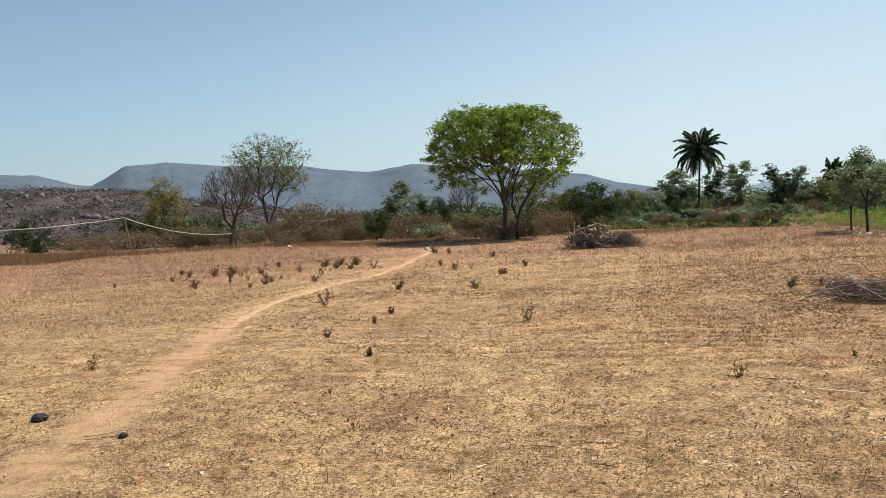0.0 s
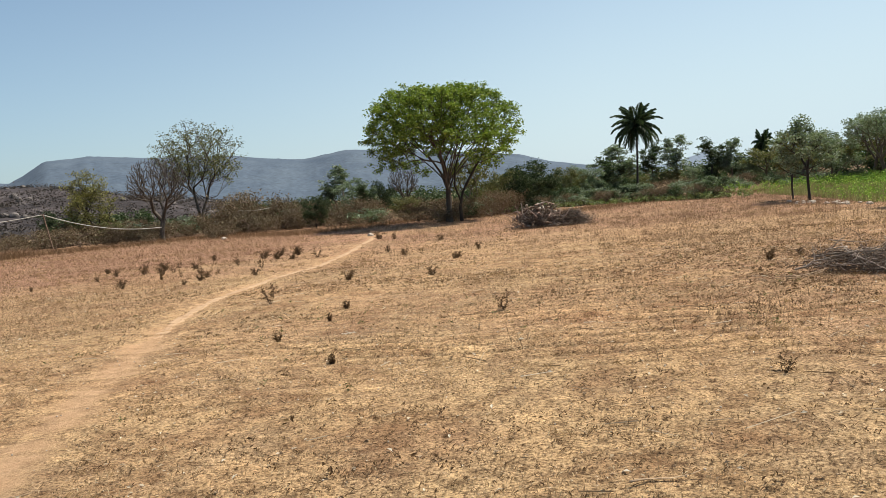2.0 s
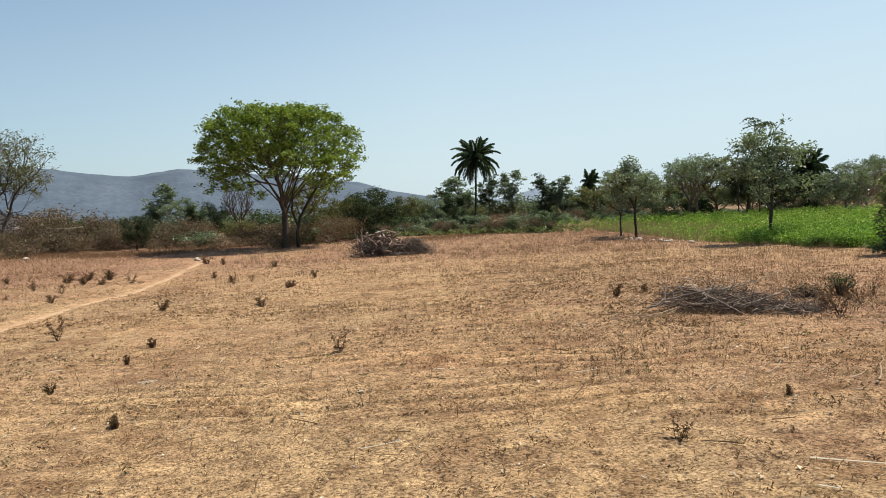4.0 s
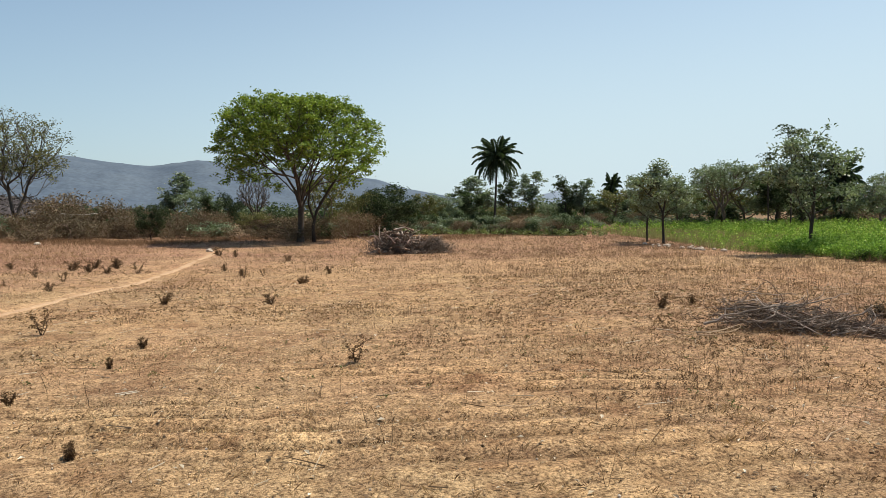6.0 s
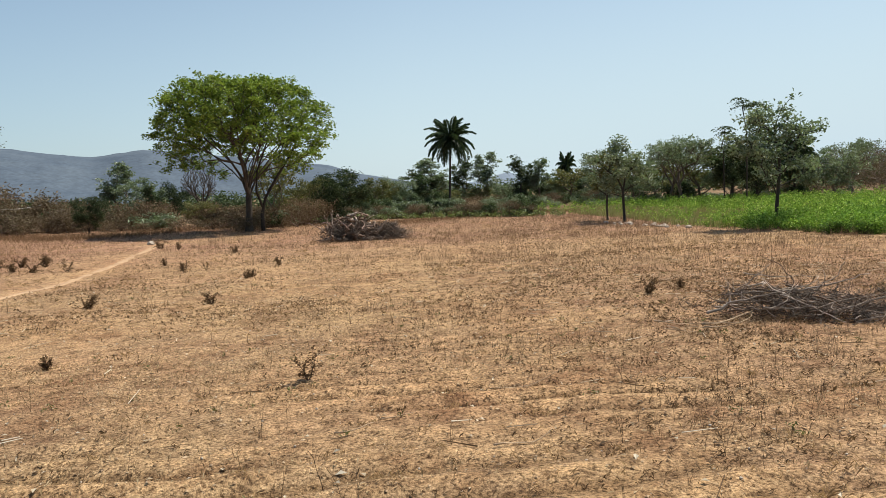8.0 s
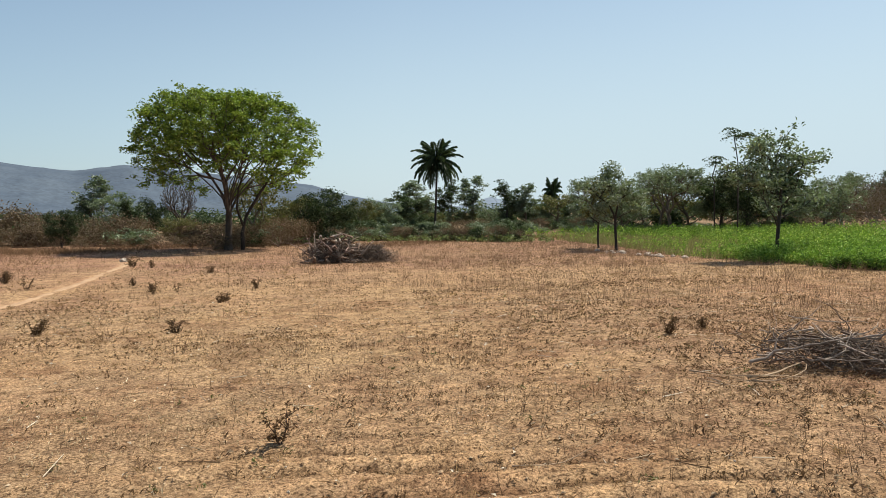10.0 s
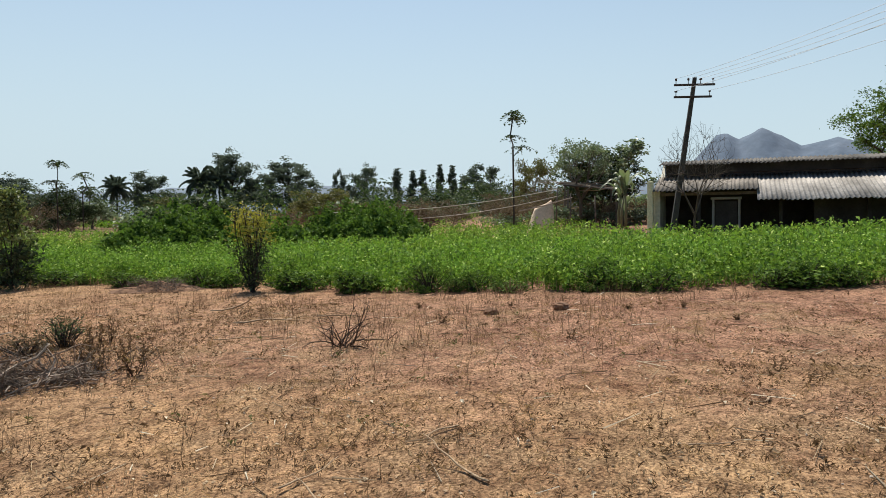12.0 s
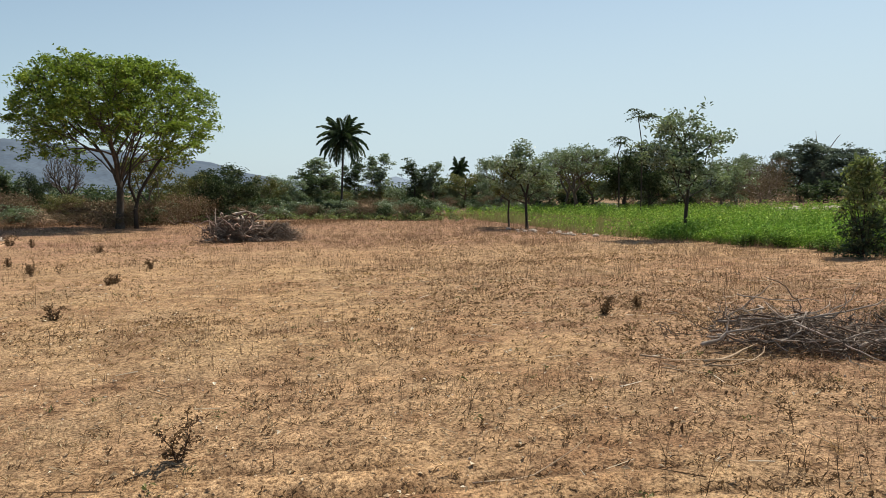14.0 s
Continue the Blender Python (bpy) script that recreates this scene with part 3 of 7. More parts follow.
def scrub_hill():
    rng = np.random.default_rng(8)
    az = np.arange(-58, -9, 0.3)
    top = np.interp(az, [-58, -40, -30.7, -27.4, -22.1, -18.3, -14, -9], [2.6, 2.3, 1.9, 2.0, 1.75, 1.15, 0.6, -0.2])
    u = np.linspace(0, 1, 40)
    A, U = np.meshgrid(az, u)
    dist = 105 + 125 * U
    ws = [(rng.normal() * 0.25, rng.normal() * 0.25, rng.uniform(0, 6.3), 0.22) for _ in range(16)]
    a = np.radians(A)
    X, Y = dist * np.sin(a), dist * np.cos(a)
    Z = -2.2 + (1.68 + 230 * np.tan(np.radians(np.broadcast_to(top, A.shape))) + 2.2) * np.sin(U * np.pi / 2) + 0.9 * wave(X, Y, ws) * np.sin(np.pi * U)
    n, m = A.shape
    idx = np.arange(n * m).reshape(n, m)
    f = np.stack([idx[:-1, :-1], idx[:-1, 1:], idx[1:, 1:], idx[1:, :-1]], -1).reshape(-1, 4)
    tagged(new("scrub_hill", mesh_of("scrub_hill", np.stack([X, Y, Z], -1).reshape(-1, 3), f, SCRUB, True)), "low rocky hillside covered in dry purplish-brown scrub", "hillside", kind="structure")
    # scrub and boulders standing on the slope
    pieces, rocks = [], []
    for _ in range(3600):
        i, j = rng.integers(0, n), rng.integers(0, m)
        p = np.array([X[i, j], Y[i, j], Z[i, j]]) + np.r_[rng.normal(size=2) * 0.8, 0]
        r = rng.uniform(0.5, 1.4)
        pieces.append(p + rng.normal(size=(14, 3)) * [r * 0.7, r * 0.7, r * 0.3] + [0, 0, r * 0.45])
    v, f2 = leaves(rng, np.concatenate(pieces), np.full(3600 * 14, 0.4), 0.6)
    tagged(new("hillside_scrub", mesh_of("hillside_scrub", v, f2, SCRUB_LEAF)), "dry leafless scrub bushes scattered over the rocky slope", "scrub", kind="stuff")
    for _ in range(420):
        i, j = rng.integers(4, n), rng.integers(0, m)
        r = rng.uniform(0.2, 0.75)
        rocks.append(boulder(rng, (X[i, j], Y[i, j], Z[i, j] + r * 0.25), r))
    v, f3 = joined(rocks)
    tagged(new("hillside_boulders", mesh_of("hillside_boulders", v, f3, STONE_GREY)), "weathered grey boulders scattered over the rocky slope", "boulders", kind="stuff")


def boulder(rng, p, r):
    bm = bmesh.new()
    bmesh.ops.create_icosphere(bm, subdivisions=2 if r > 0.1 else 1, radius=r)
    sc = rng.uniform(0.6, 1.2, 3)
    v = np.array([list(q.co) for q in bm.verts]) * sc * rng.uniform(0.88, 1.12, (len(bm.verts), 1)) + np.array(p)
    f = [[q.index for q in face.verts] for face in bm.faces]
    bm.free()
    return v, f


STONE_GREY = surface("grey_rock", [(0.3, (0.10, 0.085, 0.075)), (0.7, (0.22, 0.19, 0.17))], 1.0, 0.95)
scrub_hill()


# ---- trees ----
def grow(rng, trunk, targets, wind=0.35, jitter=0.06, sag=0.8, limbs=()):
    """A branching skeleton: every target is joined to the nearest limb. Returns nodes, parents, tips.
    limbs: boughs given as points, each joined to the trunk's node of that index."""
    nodes = [np.array(p, float) for p in trunk]
    par = [-1] + list(range(len(trunk) - 1))
    run = [0.0]
    for i in range(1, len(trunk)):
        run.append(run[-1] + np.linalg.norm(nodes[i] - nodes[i - 1]))
    start = 1 if trunk[-1][2] < 2.2 else max(1, len(trunk) // 2)
    open_nodes = list(range(start, len(trunk)))
    for joint, bough in limbs:
        prev = joint
        for p in bough:
            nodes.append(np.array(p, float))
            par.append(prev)
            run.append(run[prev] + np.linalg.norm(nodes[-1] - nodes[prev]))
            prev = len(nodes) - 1
            open_nodes.append(prev)
    tips = []
    top = nodes[len(trunk) - 1]
    order = np.argsort(np.linalg.norm(targets - top, axis=1))
    for k in order:
        t = targets[k]
        P = np.array([nodes[i] for i in open_nodes])
        d = np.linalg.norm(P - t, axis=1)
        cost = d + wind * np.array([run[i] for i in open_nodes]) + sag * np.clip(P[:, 2] - t[2], 0, None)
        b = open_nodes[int(np.argmin(cost))]
        span = np.linalg.norm(t - nodes[b])
        segs = int(np.clip(span / 0.7, 1, 4))
        prev = b
        for s in range(1, segs + 1):
            u = s / segs
            p = nodes[b] * (1 - u) + t * u
            p = p + np.array([0, 0, 0.10 * span * math.sin(math.pi * u)])
            if s < segs:
                p = p + rng.normal(size=3) * jitter * span
            nodes.append(p)
            par.append(prev)
            run.append(run[prev] + span / segs)
            prev = len(nodes) - 1
            open_nodes.append(prev)
        tips.append(prev)
    return np.array(nodes), np.array(par), np.array(tips)


def limb_mesh(name, nodes, par, base_r, twig_r, mat, power=1.95, sides=6):
    n = len(nodes)
    w = np.zeros(n)
    kids = np.zeros(n, int)
    for i in range(n - 1, 0, -1):
        if kids[i] == 0:
            w[i] = twig_r ** power
        w[par[i]] += w[i]
        kids[par[i]] += 1
    r = w ** (1 / power)
    r = twig_r + (r - twig_r) * (base_r - twig_r) / max(1e-6, r[0] - twig_r)
    i = np.arange(1, n)
    v, f = tubes(nodes[par[i]], nodes[i], np.minimum(r[par[i]], r[i] * 1.35 + 0.005), r[i], sides)
    flare = np.exp(-np.clip(v[:, 2], 0, None) / (base_r * 1.6)) * 0.45
    axis = nodes[0][:2]
    v[:, :2] = axis + (v[:, :2] - axis) * (1 + flare * (np.linalg.norm(v[:, :2] - axis, axis=1) < base_r * 1.6))[:, None]
    return mesh_of(name, v, f, mat, True)


def crown_points(rng, n, width, low, high, kind):
    """Points inside a crown of that kind, uneven in outline."""
    u = rng.normal(size=(n * 3, 3))
    u /= np.linalg.norm(u, axis=1)[:, None]
    r = rng.uniform(0, 1, n * 3) ** (1 / 3.0)
    lobes = rng.normal(size=(9, 3))
    lobes /= np.linalg.norm(lobes, axis=1)[:, None]
    gain = 0.62 + 0.42 * np.max(u @ lobes.T, axis=1)
    if kind == "dome":
        r = 0.30 + 0.70 * rng.uniform(0, 1, n * 3) ** 0.6
        gain = 0.84 + 0.16 * np.max(u @ lobes.T, axis=1)
        keep = u[:, 2] > -0.6
    elif kind == "fan":
        r = 0.45 + 0.55 * rng.uniform(0, 1, n * 3) ** 0.5
        gain = 0.9 + 0.1 * np.max(u @ lobes.T, axis=1)
        keep = u[:, 2] > -0.1
    elif kind == "vase":
        r = 0.3 + 0.7 * rng.uniform(0, 1, n * 3) ** 0.6
        keep = u[:, 2] > -0.35
    else:
        keep = u[:, 2] > -0.9
    p = u * (r * gain)[:, None]
    p = p[keep][:n]
    if kind == "ball" or (kind == "dome" and n < 400):
        # foliage sits in clumps on the boughs, with gaps between them
        clumps = p[: max(12, n // 5)]
        p = clumps[rng.integers(0, len(clumps), n)] + rng.normal(size=(n, 3)) * [0.13, 0.13, 0.12]
    c = (low + high) / 2
    q = p * [width / 2, width / 2, (high - low) / 2]
    if kind == "dome":
        q[:, 2] = np.where(q[:, 2] < 0, q[:, 2] * 0.9, q[:, 2])
    if kind == "fan":
        k = (q[:, 2] + (high - low) / 2) / (high - low)
        q[:, :2] *= (0.55 + 0.5 * k)[:, None]
    if kind == "vase":
        k = (q[:, 2] + (high - low) / 2) / (high - low)
        q[:, :2] *= (0.35 + 0.75 * k)[:, None]
    return q + [0, 0, c]


def tree(name, label, seed, height_m, width, low, kind, limbs, per_tip, leaf, spread, bark, foliage, base_r, twig_r=0.012, lean=(0, 0), fork=0.28, wind=0.45, hollow=0.0, flat=0.6, up=0.6, power=1.95, aspect=0.5, droop=0.0, category="tree", centre=(0, 0), sides=6, sag=0.8):
    rng = np.random.default_rng(seed)
    root = new(name)
    tagged(root, label, category)
    ftop = height_m * fork
    trunk = [np.array([lean[0] * s * ftop + 0.05 * math.sin(3 * s + seed), lean[1] * s * ftop + 0.05 * math.cos(2.5 * s + seed) - 0.05, ftop * s - 0.15 * (s == 0)]) for s in np.linspace(0, 1, 6)]
    targets = crown_points(rng, limbs, width, low, height_m, kind) + [lean[0] * height_m * 0.5 + centre[0], lean[1] * height_m * 0.5 + centre[1], 0]
    nodes, par, tips = grow(rng, trunk, targets, wind, sag=sag)
    part_mesh("trunk", limb_mesh("trunk", nodes, par, base_r, twig_r, bark, power, sides), root)
    if per_tip:
        mid = np.array([lean[0] * height_m * 0.5 + centre[0], lean[1] * height_m * 0.5 + centre[1], (low + height_m) / 2])
        rel = np.linalg.norm((nodes[tips] - mid) / [width / 2, width / 2, (height_m - low) / 2], axis=1)
        ends = nodes[tips[rel > hollow]]
        c = np.repeat(ends, per_tip, axis=0) + rng.normal(size=(len(ends) * per_tip, 3)) * [spread, spread, spread * flat]
        v, f = leaves(rng, c, np.full(len(c), leaf), aspect, up, droop=droop)
        part_mesh("crown", mesh_of("crown", v, f, foliage), root)
    return root


def place(ob, x, y, turn=0.0, size=1.0, sink=0.03, wide=1.0):
    m = Matrix.Translation((x, y, float(surface_z(np.float64(x), np.float64(y))) - sink)) @ pose(0, 0, 0, 0, 0, turn) @ Matrix.Diagonal((size * wide, size * wide, size, 1))
    ob.matrix_basis = m
    return ob


def copy_at(ob, x, y, turn=0.0, size=1.0, wide=1.0, label=""):
    c = copy_thing(ob, Matrix.Identity(4))
    place(c, x, y, turn, size, wide=wide)
    if label:
        tagged(c, label)
    return c


def shade_tree(x, y):
    """A wide umbrella of a crown on a short trunk that fans out into many boughs."""
    rng = np.random.default_rng(37)
    root = tagged(new("shade_tree"), "large umbrella-crowned tree with fresh yellow-green leaves at the field edge", "tree")
    trunk = [np.array([0.05 * math.sin(2.2 * q), 0.0, 3.0 * q - 0.15 * (q == 0)]) for q in np.linspace(0, 1, 6)]
    boughs = []
    for k in range(17):
        a = k * 2.4 + rng.uniform(-0.3, 0.3)
        reach, top = rng.uniform(1.0, 4.0), rng.uniform(6.0, 7.7)
        line, sway = [], rng.normal(size=2) * 0.25
        for q in (0.2, 0.4, 0.6, 0.8, 1.0):
            out = reach * q ** 1.15
            line.append((out * math.cos(a) + sway[0] * math.sin(4 * q), out * math.sin(a) + sway[1] * math.sin(4 * q), 2.9 + (top - 2.9) * q))
        boughs.append((5 if k % 3 else 4, line))
    n = 440
    rho, a = np.sqrt((np.arange(n) + 0.5) / n), np.arange(n) * 2.4 + rng.normal(size=n) * 0.12
    top = 6.0 + 3.95 * np.clip(1 - rho ** 7, 0, 1) ** 0.55 + 0.16 * rng.uniform(-1, 1, n)
    low = 7.1 - 3.55 * rho ** 0.75 * (1 - 0.75 * np.clip((rho - 0.86) / 0.14, 0, 1) ** 2)
    z = top - (top - low) * rng.uniform(0, 1, n) ** 1.9
    R = 5.75 * (1 + 0.03 * np.sin(3 * a + 1) + 0.04 * np.sin(7 * a + 2))
    clumps = np.c_[rho * R * np.cos(a) - 0.3, rho * R * np.sin(a), z]
    targets = np.repeat(clumps, 5, axis=0) + rng.normal(size=(n * 5, 3)) * [0.3, 0.3, 0.2]
    nodes, par, tips = grow(rng, trunk, targets, 0.5, 0.05, 0.15, boughs)
    part_mesh("trunk", limb_mesh("trunk", nodes, par, 0.24, 0.011, BARK_GREY, 1.85, 6), root)
    ends = nodes[tips]
    c = np.repeat(ends, 17, axis=0) + rng.normal(size=(len(ends) * 17, 3)) * [0.17, 0.17, 0.1]
    part_mesh("crown", mesh_of("crown", *leaves(rng, c, np.full(len(c), 0.21), 0.62, 0.9), LEAF_BIG), root)
    # a second, darker stem that leans out beside the first
    for k, line in enumerate(([(0.95, -0.2, -0.1), (0.9, -0.2, 1.2), (1.15, -0.2, 2.3), (1.9, -0.3, 3.6), (3.0, -0.5, 5.4), (3.5, -0.6, 6.6)], [(0.95, -0.2, 1.7), (0.55, -0.3, 2.8), (0.65, -0.4, 4.2), (1.3, -0.6, 6.0), (1.7, -0.8, 7.4)], [(1.35, -0.2, 2.7), (2.4, 0.3, 4.4), (2.9, 0.8, 6.4)])):
        part_mesh("trunk", mesh_of("trunk", *chain(line, np.linspace(0.15 if k == 0 else 0.09, 0.035, len(line)), 7), BARK_DARK, True), root, "dark leaning second stem")
    return place(root, x, y, 0)


shade_tree(4.75, 59.4)

# kinds of trees along the field edge: (tree, its height, its width)
KINDS = {}
KINDS["slim"] = [tree("slender_tree", "slender grey-green tree with a narrow open crown", 31, 6.0, 2.6, 1.6, "ball", 95, 26, 0.23, 0.17, BARK, LEAF_MID, 0.09, 0.01, fork=0.35),
             tree("slender_tree", "slender dark green tree with an uneven narrow crown", 32, 6.0, 2.6, 1.0, "ball", 105, 28, 0.23, 0.18, BARK_DARK, LEAF_DARK, 0.09, 0.01, fork=0.3)]
KINDS["leafy"] = [tree("bushy_tree", "bushy grey-green tree with foliage almost down to the ground", 41, 4.8, 4.8, 0.7, "ball", 135, 28, 0.23, 0.21, BARK, LEAF_MID, 0.12, 0.01),
              tree("bushy_tree", "bushy olive-green tree with a ragged outline", 42, 4.8, 4.8, 0.9, "ball", 120, 26, 0.23, 0.21, BARK, LEAF_OLIVE, 0.12, 0.01)]
KINDS["dark"] = [tree("dense_tree", "dense dark green tree with a heavy rounded crown", 51, 5.6, 5.6, 0.6, "ball", 190, 36, 0.24, 0.25, BARK_DARK, LEAF_DEEP, 0.16, 0.012)]
KINDS["olive"] = [tree("olive_bush_tree", "rounded dusty olive-green bush", 61, 4.0, 4.6, 0.3, "ball", 130, 28, 0.21, 0.21, BARK, LEAF_OLIVE, 0.10, 0.01, category="bush")]
KINDS["bush"] = [tree("dark_bush", "dense dark green bush leafy down to the ground", 66, 4.0, 4.6, -0.9, "ball", 170, 30, 0.2, 0.2, BARK_DARK, LEAF_DEEP, 0.08, 0.01, fork=0.1, category="bush"),
             tree("dark_bush", "rounded dark green bush among dry scrub", 67, 4.0, 4.6, -0.9, "ball", 190, 28, 0.2, 0.2, BARK_DARK, LEAF_DEEP, 0.08, 0.01, fork=0.1, category="bush")]
KINDS["brown"] = [tree("dry_bush_tree", "dry brown bush with sparse withered leaves and grey twigs", 71, 4.2, 5.0, 0.3, "ball", 210, 9, 0.17, 0.30, BARK_PALE, LEAF_BROWN, 0.10, 0.012, fork=0.12, category="bush")]
KINDS["bare"] = [tree("bare_tree", "leafless grey-brown tree of many upright fine branches", 81, 7.0, 5.4, 0.6, "fan", 1300, 0, 0.1, 0.2, BARK_GREY, LEAF_BROWN, 0.19, 0.016, fork=0.1, wind=0.62, power=1.9, sides=4, sag=1.6)]
KINDS["domed"] = [tree("spreading_tree", "spreading multi-stemmed grey-green tree with a thin domed crown", 91, 6.0, 6.4, 2.7, "dome", 190, 22, 0.21, 0.20, BARK, LEAF_MID, 0.16, 0.012, fork=0.1, wind=0.8)]
# far trees: the haze over them is in their leaf colour
KINDS["hazy"] = [tree("far_tree", "tall grey-green tree on the skyline with haze put into its leaf colour", 96, 10.0, 7.0, 2.6, "ball", 150, 40, 0.38, 0.34, BARK_DARK, LEAF_HAZE, 0.25, 0.02, fork=0.3),
             tree("far_tree", "dense grey-green tree on the skyline with haze put into its leaf colour", 97, 10.0, 7.0, 2.2, "ball", 170, 40, 0.38, 0.34, BARK_DARK, LEAF_HAZE, 0.25, 0.02, fork=0.3)]
KINDS["cyp"] = [tree("columnar_tree", "tall narrow columnar tree on the skyline with haze-tinted leaves", 95, 11.5, 2.6, 1.0, "ball", 130, 34, 0.42, 0.26, BARK_DARK, LEAF_HAZE, 0.16, 0.02, fork=0.7)]
SIZES = {"slim": (6.0, 2.6), "leafy": (4.8, 4.8), "dark": (5.6, 5.6), "olive": (4.0, 4.6), "bush": (4.0, 4.6), "brown": (4.2, 5.0), "bare": (7.0, 5.4), "domed": (6.0, 6.4), "cyp": (11.5, 2.6), "hazy": (10.0, 7.0)}
# kind, x, y, height, width
FIELD_END_TREES = [("slim", -5.2, 82.5, 6.4, 3.4), ("leafy", -3.2, 80.6, 4.9, 5.0), ("dark", -0.6, 83.7, 4.2, 3.1), ("dark", -6.7, 77.3, 2.9, 2.7), ("bare", 2.1, 85.7, 5.9, 4.3),
    ("leafy", 7.2, 66.4, 5.5, 4.3), ("olive", 12.0, 76.8, 4.3, 4.1), ("dark", 15.9, 82.2, 5.0, 6.8), ("olive", 20.4, 85.3, 4.2, 3.6), ("leafy", 23.7, 88.5, 4.4, 4.2),
    ("slim", 27.9, 93.5, 5.2, 4.0), ("slim", 32.3, 102.6, 7.0, 5.0), ("slim", 38.1, 105.9, 7.2, 3.2), ("slim", 37.4, 95.4, 7.2, 4.0), ("slim", 39.3, 89.1, 6.2, 3.2),
    ("slim", 41.2, 88.0, 5.8, 3.0), ("dark", 12.6, 68.8, 4.0, 4.4)]
CROP_END_TREES = [("dark", 46.8, 96.5, 3.6, 5.2), ("leafy", 44.6, 86.4, 4.4, 6.2), ("leafy", 44.4, 80.8, 4.2, 3.8), ("leafy", 44.3, 68.9, 4.4, 4.4), ("domed", 40.9, 60.2, 5.8, 6.0),
    ("dark", 44.1, 54.9, 6.0, 4.2), ("domed", 54.8, 55.5, 4.7, 4.6), ("brown", 58.5, 55.7, 3.9, 5.4), ("hazy", 76.3, 65.5, 6.6, 7.6), ("hazy", 85.8, 70.3, 6.4, 6.0),
    ("brown", 60.9, 61.4, 4.6, 5.6), ("brown", 63.0, 59.0, 5.0, 5.6), ("dark", 78.4, 54.5, 5.0, 6.0), ("domed", 41.6, 73.8, 5.4, 5.2), ("leafy", 40.7, 67.2, 4.8, 4.6),
    ("domed", 42.3, 63.7, 5.6, 5.0)]
MIDDLE_TREES = [("leafy", 45.5, 63.8, 5.2, 5.2), ("slim", 45.1, 59.1, 5.6, 3.4), ("leafy", 47.9, 51.0, 4.2, 4.4), ("dark", 54.5, 1.2, 5.2, 5.4), ("brown", 57.0, 4.4, 3.6, 4.6),
    ("brown", 55.5, 8.0, 2.6, 4.4), ("leafy", 49.7, 58.6, 4.6, 5.2), ("leafy", 47.0, 61.1, 5.2, 5.0), ("brown", 72.5, 67.5, 5.2, 4.8), ("hazy", 82.2, 63.6, 6.2, 6.6),
    ("brown", 68.2, 52.0, 3.4, 4.4), ("hazy", 127.4, 69.0, 8.9, 8.1), ("hazy", 142.4, 59.0, 13.0, 9.4), ("hazy", 144.0, 54.4, 9.2, 6.7), ("hazy", 150.3, 51.0, 12.0, 12.0),
    ("hazy", 157.6, 42.5, 10.4, 3.2)]
SKYLINE_TREES = [("hazy", 148.7, 35.9, 10.3, 6.4), ("cyp", 199.3, 36.0, 11.8, 2.9), ("cyp", 199.9, 31.8, 11.1, 2.7), ("cyp", 200.2, 29.1, 11.3, 2.7), ("cyp", 200.6, 24.6, 12.5, 2.4),
    ("cyp", 200.8, 21.3, 12.1, 2.7), ("cyp", 201.0, 18.4, 9.4, 2.7), ("hazy", 166.2, 12.3, 11.1, 7.9), ("olive", 61.6, 22.6, 3.6, 5.6), ("olive", 60.4, 18.2, 2.3, 3.6),
    ("brown", 59.0, 13.6, 2.3, 5.2), ("brown", 56.2, 11.7, 1.8, 3.7), ("leafy", 71.2, 5.4, 6.2, 3.6), ("domed", 51.0, 3.0, 5.6, 4.7), ("slim", 52.6, -0.2, 5.9, 3.6),
    ("brown", 91.3, 8.5, 3.1, 5.4)]
SHED_SIDE_TREES = [("olive", 110.6, 57.7, 4.5, 7.0), ("leafy", 88.4, 57.4, 3.8, 5.7), ("bare", -20.0, 69.8, 7.6, 6.6), ("bush", -42.6, 65.0, 3.9, 4.6), ("bush", -37.6, 67.6, 3.3, 4.4),
    ("dark", -36.3, 87.6, 3.5, 4.0), ("brown", -15.6, 83.4, 4.3, 6.3), ("brown", -10.0, 79.2, 3.4, 4.2), ("brown", -13.2, 74.0, 2.4, 3.6), ("brown", -8.4, 73.2, 2.2, 3.2),
    ("brown", -5.6, 74.6, 2.3, 3.4), ("slim", -2.0, 76.5, 4.2, 2.0), ("leafy", 1.6, 74.0, 2.4, 2.8), ("dark", -6.4, 69.6, 2.9, 2.4)]
TREES = FIELD_END_TREES + CROP_END_TREES + MIDDLE_TREES + SKYLINE_TREES + SHED_SIDE_TREES
rt = np.random.default_rng(5)
used = {}
for kind, x, y, h, w in TREES:
    k = used.get(kind, 0)
    used[kind] = k + 1
    proto = KINDS[kind][k % len(KINDS[kind])]
    H, W = SIZES[kind]
    if k < len(KINDS[kind]):
        place(proto, x, y, rt.uniform(0, 360), h / H, wide=(w / W) / (h / H))
    else:
        copy_at(proto, x, y, rt.uniform(0, 360), h / H, wide=(w / W) / (h / H))

# trees with a look of their own
place(tree("leafy_tree", "tall dense green tree rising behind the farm shed", 107, 11.6, 9.0, 2.4, "ball", 420, 40, 0.26, 0.34, BARK_DARK, LEAF_TALL, 0.3, 0.015, fork=0.25), 69.1, -26.6)
place(tree("bare_shrub_tree", "small leafless pale grey tree beside the power pole", 106, 5.2, 4.2, 1.4, "dome", 800, 0, 0.1, 0.2, BARK_GREY, LEAF_BROWN, 0.06, 0.004, fork=0.25, wind=0.5, sides=4, power=1.8), 30.1, 0.95, 0, 0.93, wide=0.82)
place(tree("yellowing_tree", "small yellow-green tree with leafy growth at its foot", 101, 6.5, 4.1, 0.5, "ball", 330, 17, 0.19, 0.2, BARK_DARK, LEAF_YELLOW, 0.2, 0.014, fork=0.2), -27.6, 74.2)
